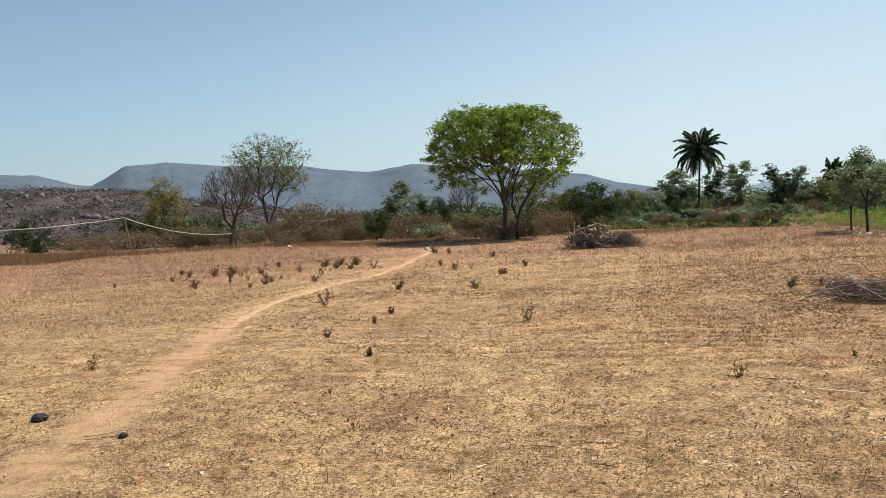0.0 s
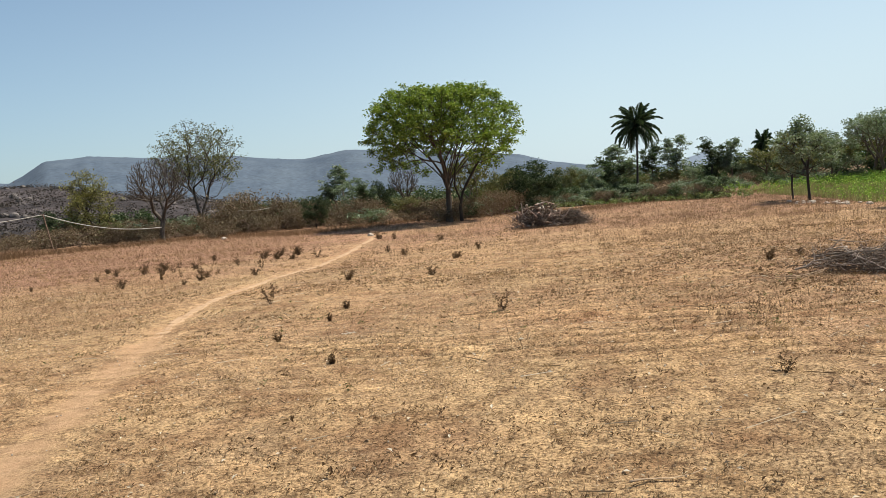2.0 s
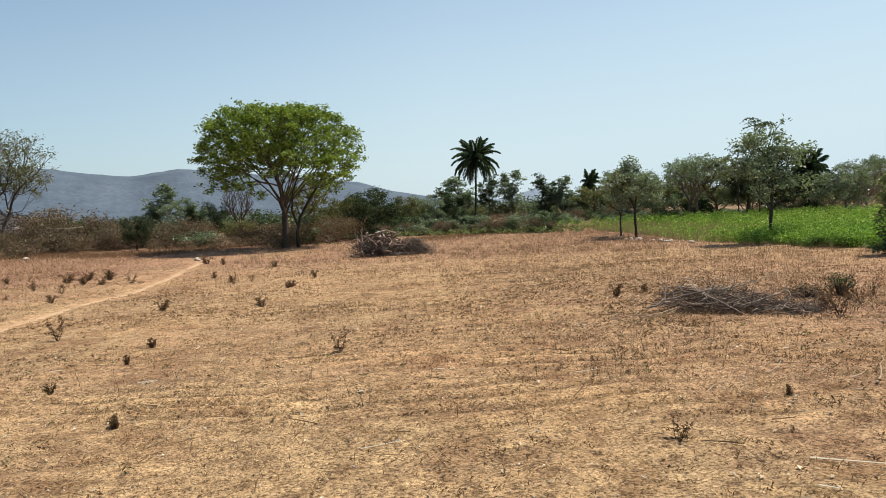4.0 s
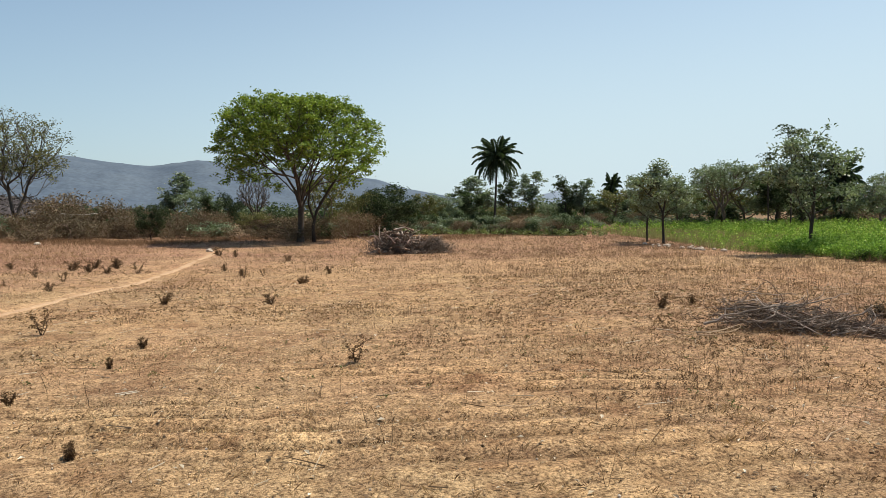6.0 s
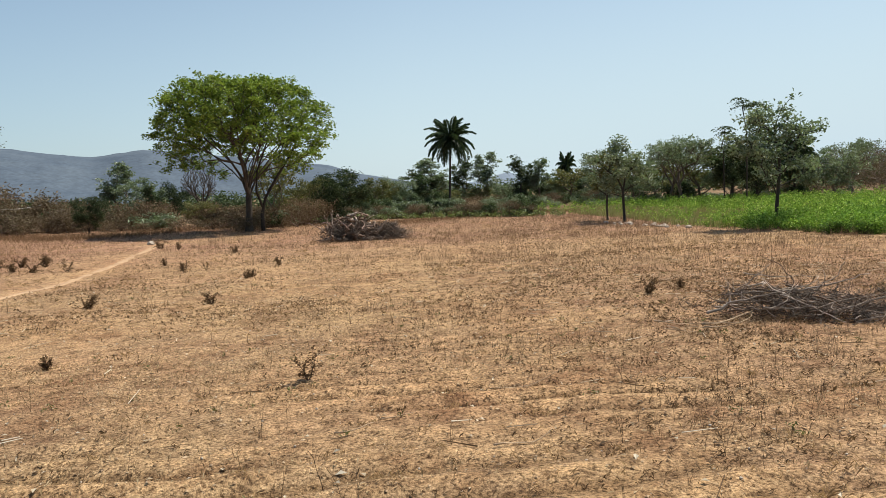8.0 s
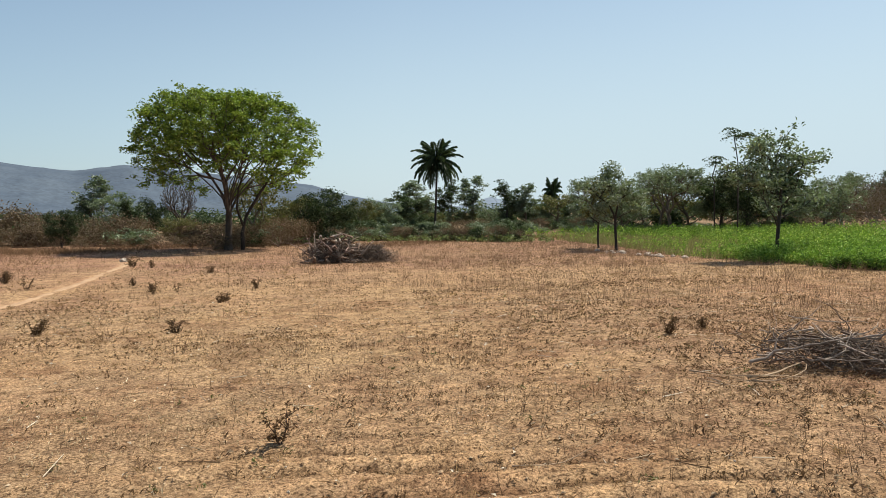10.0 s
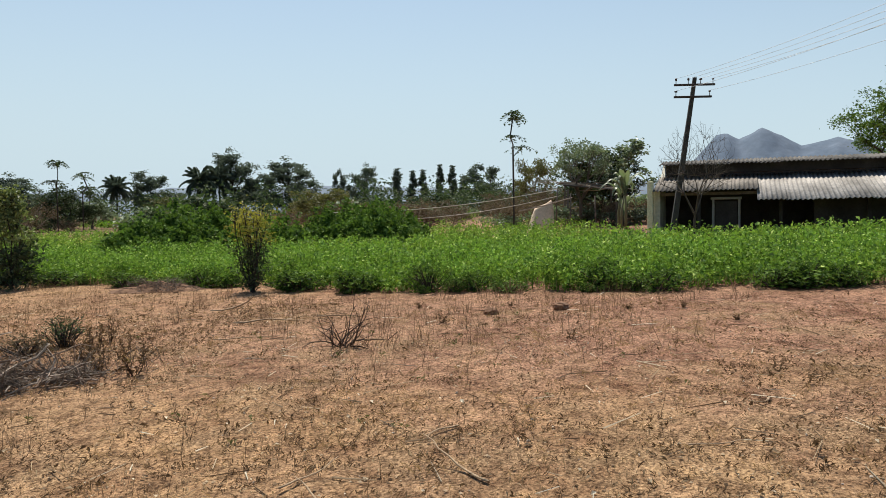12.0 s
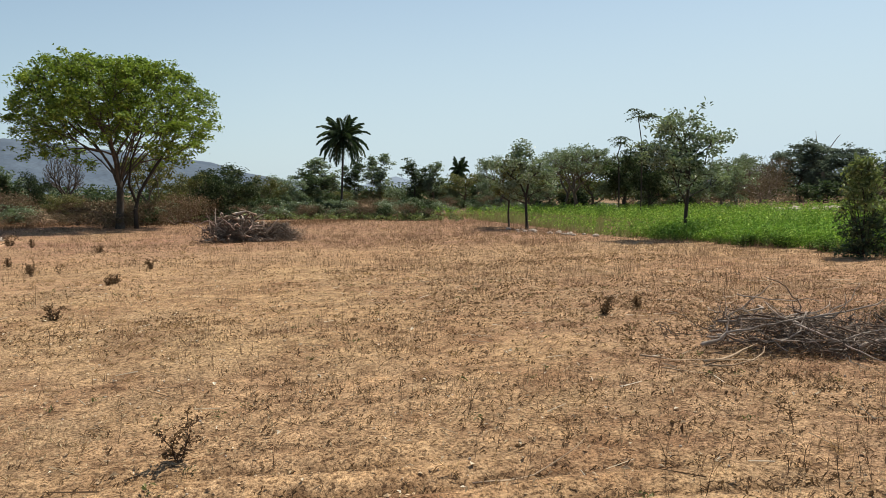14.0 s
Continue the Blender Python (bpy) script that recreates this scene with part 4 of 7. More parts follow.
place(tree("sparse_tree", "tall sparse tree of grey limbs with few drying leaves", 102, 11.6, 11.5, 1.8, "vase", 560, 13, 0.22, 0.26, BARK_GREY, LEAF_OLIVE, 0.2, 0.016, fork=0.07, wind=0.7, sag=1.2), -18.9, 81.0)
place(tree("field_tree", "young thin-trunked tree with sparse grey-green crown beside the crop", 103, 5.0, 3.7, 1.6, "ball", 170, 20, 0.18, 0.16, BARK_DARK, LEAF_MID, 0.075, 0.008, fork=0.36), 24.5, 43.6)
place(tree("field_tree", "small young tree with a thin dark trunk on the crop edge", 104, 3.9, 1.7, 1.5, "ball", 60, 20, 0.2, 0.2, BARK_DARK, LEAF_OLIVE, 0.06, 0.008, fork=0.4), 24.9, 46.0)
place(tree("field_tree", "leafy young tree with dark slanting trunk standing in the crop", 105, 5.3, 4.1, 1.9, "ball", 190, 20, 0.17, 0.15, BARK_DARK, LEAF_MID, 0.075, 0.008, lean=(0.03, 0.0), fork=0.4, wind=0.5), 23.6, 30.8)


def umbrella_tree(seed, h, w, tufts, label):
    """A thin bare pole of a tree with whorls of long compound leaves at its tips."""
    rng = np.random.default_rng(seed)
    root = tagged(new("pole_tree"), label, "tree")
    trunk = [np.array([0.06 * math.sin(2 * s + seed), 0.05 * s, h * 0.68 * s - 0.1 * (s == 0)]) for s in np.linspace(0, 1, 8)]
    targets = np.array([[w * 0.38 * math.cos(a) * k, w * 0.38 * math.sin(a) * k, h * z] for a, k, z in [(rng.uniform(0, 6.3), rng.uniform(0.2, 1), rng.uniform(0.86, 0.99) if i % 4 else rng.uniform(0.55, 0.75)) for i in range(tufts)]])
    nodes, par, tips = grow(rng, trunk, targets, 0.1, 0.03)
    part_mesh("trunk", limb_mesh("trunk", nodes, par, 0.055, 0.02, BARK_DARK), root)
    cs = []
    for t in tips:
        for _ in range(9):
            a, rr = rng.uniform(0, 6.3), rng.uniform(0.55, 1.05)
            for s in np.linspace(0.15, 1, 9):
                cs.append(nodes[t] + [rr * s * math.cos(a), rr * s * math.sin(a), 0.26 * s - 0.55 * s * s] + rng.normal(size=3) * 0.035)
    v, f = leaves(rng, np.array(cs), np.full(len(cs), 0.2), 0.5, up=1.4)
    part_mesh("crown", mesh_of("crown", v, f, LEAF_DARK), root)
    return root


UMB = "thin bare-stemmed tree with whorled leaf tufts at the top"
place(umbrella_tree(1, 8.2, 3.2, 9, UMB), 40.9, 52.4)
place(umbrella_tree(2, 6.4, 2.0, 6, UMB), 41.0, 55.0)
place(umbrella_tree(3, 6.7, 2.2, 6, UMB), 62.6, 45.9)
place(umbrella_tree(4, 5.6, 2.0, 4, UMB), 63.6, 44.2)
place(umbrella_tree(5, 7.9, 1.5, 6, UMB), 47.3, 7.4)


def frond_mesh(rng, length, rise, fall, size=1.0):
    pieces, n = [], 44
    s = np.linspace(0, 1, n + 1)
    px = length * s * (1 - 0.18 * s * s)
    pz = length * (rise * s - fall * s * s)
    mid = np.c_[px, np.zeros(n + 1), pz]
    pieces.append(tubes(mid[:-1], mid[1:], 0.035 * (1 - 0.85 * s[:-1]), 0.035 * (1 - 0.85 * s[1:]), 4))
    for i in range(3, n + 1):
        for side in (-1, 1):
            L = 1.3 * size * math.sin(math.pi * min(1, 0.16 + 0.8 * s[i])) ** 0.7 * rng.uniform(0.8, 1.1)
            b = mid[i]
            tip = b + [L * 0.4, side * L * rng.uniform(0.35, 0.6), -L * rng.uniform(0.45, 0.9)]
            a, w = np.array([0.13 * size, 0, 0]), (b + tip) / 2 + [0, 0, 0.05 * L]
            pieces.append((np.array([b - a, w + a, tip, w - a]), np.array([[0, 1, 2, 3]])))
    return joined(pieces)


def coconut_palm(seed, trunk_h, frond_len, count, label, foliage=None, size=1.0):
    rng = np.random.default_rng(seed)
    root = tagged(new("coconut_palm"), label, "palm tree")
    s = np.linspace(0, 1, 14)
    axis = np.c_[0.25 * np.sin(1.7 * s), 0.12 * s, trunk_h * s - 0.1]
    part_mesh("trunk", mesh_of("trunk", *tubes(axis[:-1], axis[1:], (0.2 - 0.07 * s[:-1]) * size, (0.2 - 0.07 * s[1:]) * size, 8), BARK_DARK, True), root)
    kinds = [mesh_of("frond", *frond_mesh(rng, frond_len, *rf, size), foliage or LEAF_PALM) for rf in ((0.12, 0.42), (0.22, 0.72), (0.28, 0.9), (0.15, 0.75))]
    for i in range(count):
        u = i / count
        ob = part_mesh("frond", kinds[min(3, int(u * 4))], root)
        ob.matrix_basis = pose(*axis[-1], 0, -(80 - 122 * u) + rng.uniform(-8, 8), i * 137.5 + rng.uniform(-12, 12))
    nuts = []
    for i in range(7):
        a = i * 0.9
        nuts.append(boulder(rng, axis[-1] + [0.32 * math.cos(a), 0.32 * math.sin(a), -0.35], 0.15))
    part_mesh("coconuts", mesh_of("coconuts", *joined(nuts), LEAF_OLIVE, True), root)
    return root


place(coconut_palm(1, 8.06, 3.0, 36, "tall coconut palm with a full dark drooping crown", size=0.72), 28.4, 84.5)
palm_b = coconut_palm(2, 5.2, 3.4, 30, "shorter coconut palm rising behind the trees")
place(palm_b, 53.6, 104.3, 0, 0.9, wide=0.5)
palm_c = coconut_palm(3, 7.2, 3.4, 26, "coconut palm on the far skyline with haze-tinted fronds", LEAF_HAZE)
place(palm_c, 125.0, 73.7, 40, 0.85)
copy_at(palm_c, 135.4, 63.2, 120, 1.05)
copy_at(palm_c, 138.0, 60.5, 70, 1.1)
copy_at(palm_b, 49.5, 56.5, 200, 0.75, 0.75)

# undergrowth along the field edge
scrub_a = tree("dry_shrub", "low dry reddish-brown shrub of twigs and withered leaves", 111, 1.3, 2.6, 0.05, "ball", 75, 10, 0.13, 0.2, DEADWOOD, LEAF_BROWN, 0.04, 0.008, fork=0.1, category="shrub", sides=4)
green_a = tree("green_shrub", "low dark green shrub under the trees", 112, 1.6, 2.4, 0.05, "ball", 70, 15, 0.24, 0.22, BARK_DARK, LEAF_DARK, 0.04, 0.008, fork=0.1, category="shrub", sides=4)
green_b = tree("green_shrub", "low leafy mid-green shrub at the field edge", 113, 1.3, 2.2, 0.05, "ball", 70, 15, 0.22, 0.22, BARK_DARK, LEAF_MID, 0.04, 0.008, fork=0.1, category="shrub", sides=4)
scrub_b = tree("dry_shrub", "dry tan shrub of fine twigs and pale withered leaves", 114, 1.7, 2.6, 0.05, "ball", 110, 14, 0.11, 0.2, DEADWOOD, LEAF_TAN, 0.04, 0.008, fork=0.1, category="shrub", sides=4)
place(scrub_b, -14.0, 76.5, 0, 1.6)
place(scrub_a, -12.0, 72.5)
place(green_a, 18.5, 80.0)
place(green_b, 30.0, 76.0)
for i in range(46):
    u = rt.uniform(0, 1)
    copy_at(scrub_a, -38 + 46 * u + rt.normal() * 0.6, 68 + 6 * math.sin(u * 3) + rt.normal() * 3.5 - 6 * u, rt.uniform(0, 360), rt.uniform(0.6, 1.35), rt.uniform(0.8, 1.4))
for i in range(44):
    u = rt.uniform(0, 1)
    copy_at(green_a if i % 3 == 0 else green_b, 8 + 42 * u + rt.normal(), 82 + 10 * u + rt.normal() * 4, rt.uniform(0, 360), rt.uniform(0.6, 1.3), rt.uniform(0.8, 1.3))
for i in range(40):
    u = rt.uniform(0, 1)
    copy_at(green_b, 20 + 32 * u + rt.normal(), 80 - 14 * u + rt.normal() * 4, rt.uniform(0, 360), rt.uniform(0.3, 0.6), rt.uniform(0.8, 1.3))
for i in range(24):
    u = rt.uniform(0, 1)
    copy_at(green_a if i % 2 else scrub_a, 54 + 34 * u + rt.normal(), 62 - 30 * u * u + rt.normal() * 3 + 4, rt.uniform(0, 360), rt.uniform(0.7, 1.5), rt.uniform(0.8, 1.3))
for i in range(26):
    copy_at((scrub_a, green_a)[i % 3 == 0], rt.uniform(-36, -8), rt.uniform(86, 104), rt.uniform(0, 360), rt.uniform(0.8, 1.8), rt.uniform(0.9, 1.5))


for i in range(34):
    copy_at((scrub_a, green_b, green_a)[i % 3], rt.uniform(56, 95), rt.uniform(-4, 44), rt.uniform(0, 360), rt.uniform(0.9, 2.0), rt.uniform(1.0, 1.6))


for i in range(16):
    copy_at((green_b, scrub_b)[i % 2], rt.uniform(49, 57), rt.uniform(-4, 10), rt.uniform(0, 360), rt.uniform(0.6, 1.2), rt.uniform(0.9, 1.3))
# thick undergrowth below the trees on the dry side
for i in range(56):
    u = rt.uniform(0, 1)
    copy_at((scrub_a, scrub_b, green_b, scrub_a, scrub_b)[i % 5], -33 + 40 * u + rt.normal() * 0.5, 73.5 + rt.normal() * 2.6 + 4 * u, rt.uniform(0, 360), rt.uniform(0.8, 1.7), rt.uniform(0.8, 1.2))
for x, y, h, w in ((-25.6, 73.4, 2.1, 2.6), (-24.3, 74.6, 1.5, 2.4)):
    copy_at(KINDS["olive"][0], x, y, rt.uniform(0, 360), h / 4.0, w / 4.6 / (h / 4.0))
# a close thicket at the foot of the trees behind the field and the crop
for i in range(84):
    u = (i + rt.uniform(0, 1)) / 84
    x, y = 10 + 40 * u + rt.normal() * 0.6, 91 - 6 * u - 30 * u ** 4 + rt.normal() * 2.2
    copy_at((green_a, green_b, scrub_b, green_b)[i % 4], x, y, rt.uniform(0, 360), rt.uniform(0.6, 1.15), rt.uniform(0.8, 1.2))
for x, y, h, w in ((8.6, 62.6, 2.5, 3.0), (10.4, 66.0, 2.4, 3.2), (6.8, 64.5, 2.0, 2.6)):
    copy_at(scrub_b, x, y, rt.uniform(0, 360), h / 1.7, w / 2.6 / (h / 1.7))
for x, y, h, w in ((-13.5, 78.0, 4.4, 6.4), (-10.2, 76.5, 3.2, 4.6), (-16.5, 75.0, 2.6, 4.0), (-30.5, 70.5, 2.0, 3.6), (-24.0, 70.0, 1.9, 3.4), (-21.5, 70.6, 1.6, 3.2)):
    copy_at(scrub_b, x, y, rt.uniform(0, 360), h / 1.7, w / 2.6 / (h / 1.7))
EDGE_LINE = polyline([(6.5, 63.0), (10.5, 66.5), (15.5, 70.5), (19.5, 67.0), (23.5, 62.0), (26.5, 56.5)], 0.42)
for i, (x, y) in enumerate(EDGE_LINE):
    copy_at((scrub_a, green_b, scrub_b, green_a, scrub_b)[i % 5], x + rt.normal() * 0.5, y + abs(rt.normal()) * 1.6, rt.uniform(0, 360), rt.uniform(0.4, 0.9), rt.uniform(0.8, 1.2))
# a mixed row of young trees closing the gaps behind the crop
for i in range(26):
    u = (i + rt.uniform(0, 1)) / 26
    k = ("slim", "leafy", "slim", "olive", "leafy")[i % 5]
    H, W = SIZES[k]
    h = rt.uniform(2.2, 3.6)
    copy_at(KINDS[k][i % len(KINDS[k])], 13 + 46 * u, 96 + 8 * math.sin(5 * u) - 20 * u * u, rt.uniform(0, 360), h / H, rt.uniform(0.8, 1.15))


def far_woods():
    """Closed woodland behind the first trees."""
    rng = np.random.default_rng(77)
    cs = []
    for _ in range(640):
        az, d = radians(rng.uniform(-12, 96)), rng.uniform(115, 190)
        x, y = d * math.sin(az), d * math.cos(az) + 5
        h = rng.uniform(2.0, 4.6) * (1.9 if az > 0.9 else 1.0)
        r = rng.uniform(1.2, 2.4)
        cs.append(np.clip(rng.normal(size=(100, 3)), -1.6, 1.6) * [r * 0.6, r * 0.6, h * 0.26] + [x, y, float(height(x, y)) + h * 0.42])
    c = np.concatenate(cs)
    v, f = leaves(rng, c, np.full(len(c), 0.55), 0.7)
    tagged(new("far_woods", mesh_of("far_woods", v, f, LEAF_DARK)), "dark far woodland closing the view behind the field", "woods", kind="stuff")


far_woods()


# ---- crop ----
EDGE = smooth_line(CROP_EDGE, 0.3)


def edge_x(y):
    return np.interp(y, EDGE[:, 1], EDGE[:, 0])


def crop_mesh(rng, pts, tall, leaf, n_leaf, gain=1.0):
    """Plants at the points: a stem each and leaves from knee height to the top."""
    n = len(pts)
    hgt = gain * tall * rng.uniform(0.4 if tall < 1 else 0.6, 1.22 if tall < 1 else 1.2, n) * (1 + 0.22 * wave(pts[:, 0] * 2.2, pts[:, 1] * 2.2, BROAD_WAVES) + 0.12 * wave(pts[:, 0] * 0.4, pts[:, 1] * 0.4, FINE_WAVES))
    base = np.c_[pts, surface_z(pts[:, 0], pts[:, 1])]
    top = base + np.c_[rng.normal(size=(n, 2)) * 0.09, hgt]
    v1, f1 = tubes(base, top, np.full(n, 0.008), np.full(n, 0.004), 3)
    u = rng.uniform(0, 1, (n, n_leaf)) ** 0.55
    c = base[:, None] + (top - base)[:, None] * u[..., None] + rng.normal(size=(n, n_leaf, 3)) * [0.095, 0.095, 0.045]
    v2, f2 = leaves(rng, c.reshape(-1, 3), np.full(n * n_leaf, leaf) * rng.uniform(0.7, 1.25, n * n_leaf), 0.62, up=0.2, droop=0.5)
    return joined([(v1, f1), (v2, f2)])


def build_crop():
    rng = np.random.default_rng(31)
    near, back = [], []
    for _ in range(60000):
        y = rng.uniform(-26, 68)
        x = float(edge_x(y)) + rng.uniform(0, 40) * rng.uniform(0.2, 1)
        d = x - float(edge_x(y)) + 0.35 * math.sin(y * 1.3) + 0.2 * math.sin(y * 3.1)
        if d < 0.25 or x > 62 or (y < 3 and (x - 33.4) * 0.956 - (y - 1.8) * 0.292 > -0.9) or (y > 36 and x - 26 > (68 - y) * 0.9 + 12):
            continue
        if y > 24 and (2.6 < d < 6.5 or (y > 33 and d < 6.5 and math.sin(y * 1.7 + x) > -0.3)) and 30 < y < 62 and rng.uniform() < 0.85:
            continue
        if y > 33 and d < 6.5 and rng.uniform() < 0.7:
            continue
        if y > 36 and d < 14 and rng.uniform() < 0.5:
            continue
        (near if d < 5 and y < 45 else back).append((x, y))
    near, back = np.array(near)[:9000], np.array(back)[:12000]
    deep = near[:, 0] - edge_x(near[:, 1])
    v, f = crop_mesh(rng, near, 0.68, 0.085, 28, 0.8 + 0.06 * np.clip(deep, 0, 4))
    tagged(new("crop", mesh_of("crop", v, f, LEAF_CROP)), "dense bright green leafy crop along the edge of the dry field", "crop", kind="stuff")
    v, f = crop_mesh(rng, back, 0.7, 0.12, 14)
    f_x, f_y = rng.uniform(92, 132, 5200), rng.uniform(12, 62, 5200)
    far_v, far_f = crop_mesh(rng, np.c_[f_x, f_y], 0.8, 0.42, 6)
    tagged(new("crop", mesh_of("crop", far_v, far_f, LEAF_CROP)), "far bright green field below the trees on the skyline", "crop", kind="stuff")
    tagged(new("crop", mesh_of("crop", v, f, LEAF_CROP)), "bright green leafy crop stretching away from the dry field", "crop", kind="stuff")
    along = EDGE_LINE[rng.integers(14, len(EDGE_LINE), 480)] + rng.normal(size=(480, 2)) * 0.9
    v, f = crop_mesh(rng, along, 0.45, 0.2, 9)
    tagged(new("crop", mesh_of("crop", v, f, LEAF_LIGHT)), "thin strip of low green plants along the far field edge", "crop", kind="stuff")
    tall, low = [], []
    for cx, cy, rx, ry, n in ((31.5, 21.2, 4.5, 2.7, 640), (34.5, 14.3, 3.5, 2.9, 600), (31.0, 17.2, 2.4, 1.2, 70)):
        a, r = rng.uniform(0, 6.3, n), np.sqrt(rng.uniform(0, 1, n))
        tall.append(np.c_[cx + rx * r * np.cos(a), cy + ry * r * np.sin(a)])
        low.append((1.12 if cx > 34 else 1.0) - 0.6 * r ** 2 + 0.16 * np.sin(3 * a + cx) + 0.12 * np.sin(7 * a * r))
    v, f = crop_mesh(rng, np.concatenate(tall), 1.66, 0.18, 46, np.concatenate(low))
    tagged(new("tall_crop", mesh_of("tall_crop", v, f, LEAF_TALL)), "taller dark green leafy shrubs standing in the crop", "crop", kind="stuff")


build_crop()


def field_bush(name, label, seed, h, w, upper, lower, split, x, y, n=90, per=26, leaf=0.13, category="bush", spread=0.1, taper=0.0):
    """A bush leafy to the ground; its lower leaves have a material of their own."""
    rng = np.random.default_rng(seed)
    root = tagged(new(name), label, category)
    trunk = [np.array([0.0, 0.0, h * 0.07 * q - 0.05]) for q in range(4)]
    q = rng.uniform(0.05, 1, n)
    a, r = rng.uniform(0, 6.3, n), w / 2 * np.sqrt(rng.uniform(0, 1, n)) * (0.5 + 0.55 * np.sin(np.pi * q * 0.85)) * rng.uniform(0.75, 1.2, n)
    r = r * (1 + taper * (0.5 - 1.35 * q))
    t = np.c_[r * np.cos(a), r * np.sin(a), q * h]
    nodes, par, tips = grow(rng, trunk, t, 0.9)
    part_mesh("trunk", limb_mesh("trunk", nodes, par, 0.05, 0.006, BARK_DARK, sides=4), root)
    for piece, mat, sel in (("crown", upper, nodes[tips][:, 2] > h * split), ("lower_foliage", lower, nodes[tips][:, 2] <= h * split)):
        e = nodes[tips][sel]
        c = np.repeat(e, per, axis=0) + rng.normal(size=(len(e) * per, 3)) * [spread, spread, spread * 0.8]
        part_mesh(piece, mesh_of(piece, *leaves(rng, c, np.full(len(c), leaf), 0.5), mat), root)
    return place(root, x, y)


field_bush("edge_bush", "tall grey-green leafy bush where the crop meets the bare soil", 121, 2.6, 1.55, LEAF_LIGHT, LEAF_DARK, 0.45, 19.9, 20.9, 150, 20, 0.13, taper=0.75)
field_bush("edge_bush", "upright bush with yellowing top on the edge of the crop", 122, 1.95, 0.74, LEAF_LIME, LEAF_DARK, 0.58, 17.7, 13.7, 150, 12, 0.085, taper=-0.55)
for i, (x, y, h) in enumerate([(16.0, 6.2, 0.75), (15.5, 2.6, 0.6), (16.6, 9.6, 0.7), (18.9, 15.3, 0.6), (21.1, 21.6, 0.9), (16.9, 11.3, 0.55)]):
    edge_weed = field_bush("edge_weed", "low dark green leafy weed growing along the edge of the crop", 123 + i, h * 0.8, h * 1.5, LEAF_TALL, LEAF_TALL, 0.4, x, y, 60, 12, 0.08, "weed", 0.06)


for i in range(46):
    y = -6 + 35 * (i + rt.uniform(-0.9, 0.9)) / 46
    copy_at(edge_weed, float(edge_x(y)) + rt.uniform(-0.1, 0.45), y, rt.uniform(0, 360), rt.uniform(0.35, 0.95), rt.uniform(0.8, 1.8))


# ---- shed ----
def box_bm(size, at=(0, 0, 0), bevel=0.0):
    bm = bmesh.new()
    bmesh.ops.create_cube(bm, size=1.0)
    bmesh.ops.scale(bm, vec=size, verts=bm.verts)
    if bevel:
        bmesh.ops.bevel(bm, geom=bm.edges[:], offset=bevel, segments=1, affect="EDGES")
    bmesh.ops.translate(bm, vec=at, verts=bm.verts)
    return bm


ROOF = surface("asbestos_sheet", [(0.3, (0.10, 0.088, 0.074)), (0.7, (0.30, 0.265, 0.225))], 1.1, 0.9, fine=9, fine_amt=0.8, stretch=(0.4, 1, 1))
ROOF_OLD = surface("blackened_roof_sheet", [(0.3, (0.05, 0.045, 0.04)), (0.7, (0.17, 0.155, 0.135))], 1.1, 0.9, fine=9, fine_amt=0.8, stretch=(0.4, 1, 1))
ROOF_PALE = surface("pale_asbestos_sheet", [(0.3, (0.20, 0.185, 0.165)), (0.7, (0.46, 0.43, 0.39))], 1.1, 0.9, fine=9, fine_amt=0.8, stretch=(0.4, 1, 1))
PLASTER = surface("limewashed_plaster", [(0.3, (0.42, 0.40, 0.32)), (0.7, (0.66, 0.64, 0.54))], 1.5, 0.9)
LIME = surface("white_limewash", [(0.3, (0.62, 0.58, 0.36)), (0.7, (0.84, 0.79, 0.56))], 1.5, 0.9)
# near-black colour stands for the roof's shade on walls, posts and door leaf
SHADE_WALL = surface("shade_dark_wall", [(0.3, (0.03, 0.026, 0.024)), (0.7, (0.07, 0.06, 0.055))], 1.5, 0.95)
TIMBER = surface("old_timber", [(0.3, (0.10, 0.08, 0.065)), (0.7, (0.2, 0.165, 0.135))], 3, 0.9)
WOOD_FRAME = surface("grey_door_frame", [(0.3, (0.22, 0.21, 0.19)), (0.7, (0.34, 0.32, 0.30))], 3, 0.8)


def sheet(name, y0, y1, x0, z0, x1, z1, parent, mat, label=""):
    """One corrugated sheet sloping from (x0, z0) to (x1, z1), waves along its width."""
    n = max(8, int(abs(y1 - y0) / 0.177 * 8))
    ys = np.linspace(y0, y1, n)
    dz = 0.026 * np.sin((ys - y0) / 0.177 * 2 * np.pi)
    rows = []
    for t in (0.0, 1.0):
        rows.append(np.c_[np.full(n, x0 + (x1 - x0) * t), ys, z0 + (z1 - z0) * t + dz])
    top = np.concatenate(rows)
    v = np.concatenate([top, top - [0, 0, 0.008]])
    k = np.arange(n - 1)
    f = np.concatenate([np.stack([k, k + 1, n + k + 1, n + k], 1), np.stack([2 * n + k, 3 * n + k, 3 * n + k + 1, 2 * n + k + 1], 1), np.stack([k, 2 * n + k, 2 * n + k + 1, k + 1], 1), np.stack([n + k, n + k + 1, 3 * n + k + 1, 3 * n + k], 1)])
    return part_mesh(name, mesh_of(name, v, f, mat, True), parent, label)


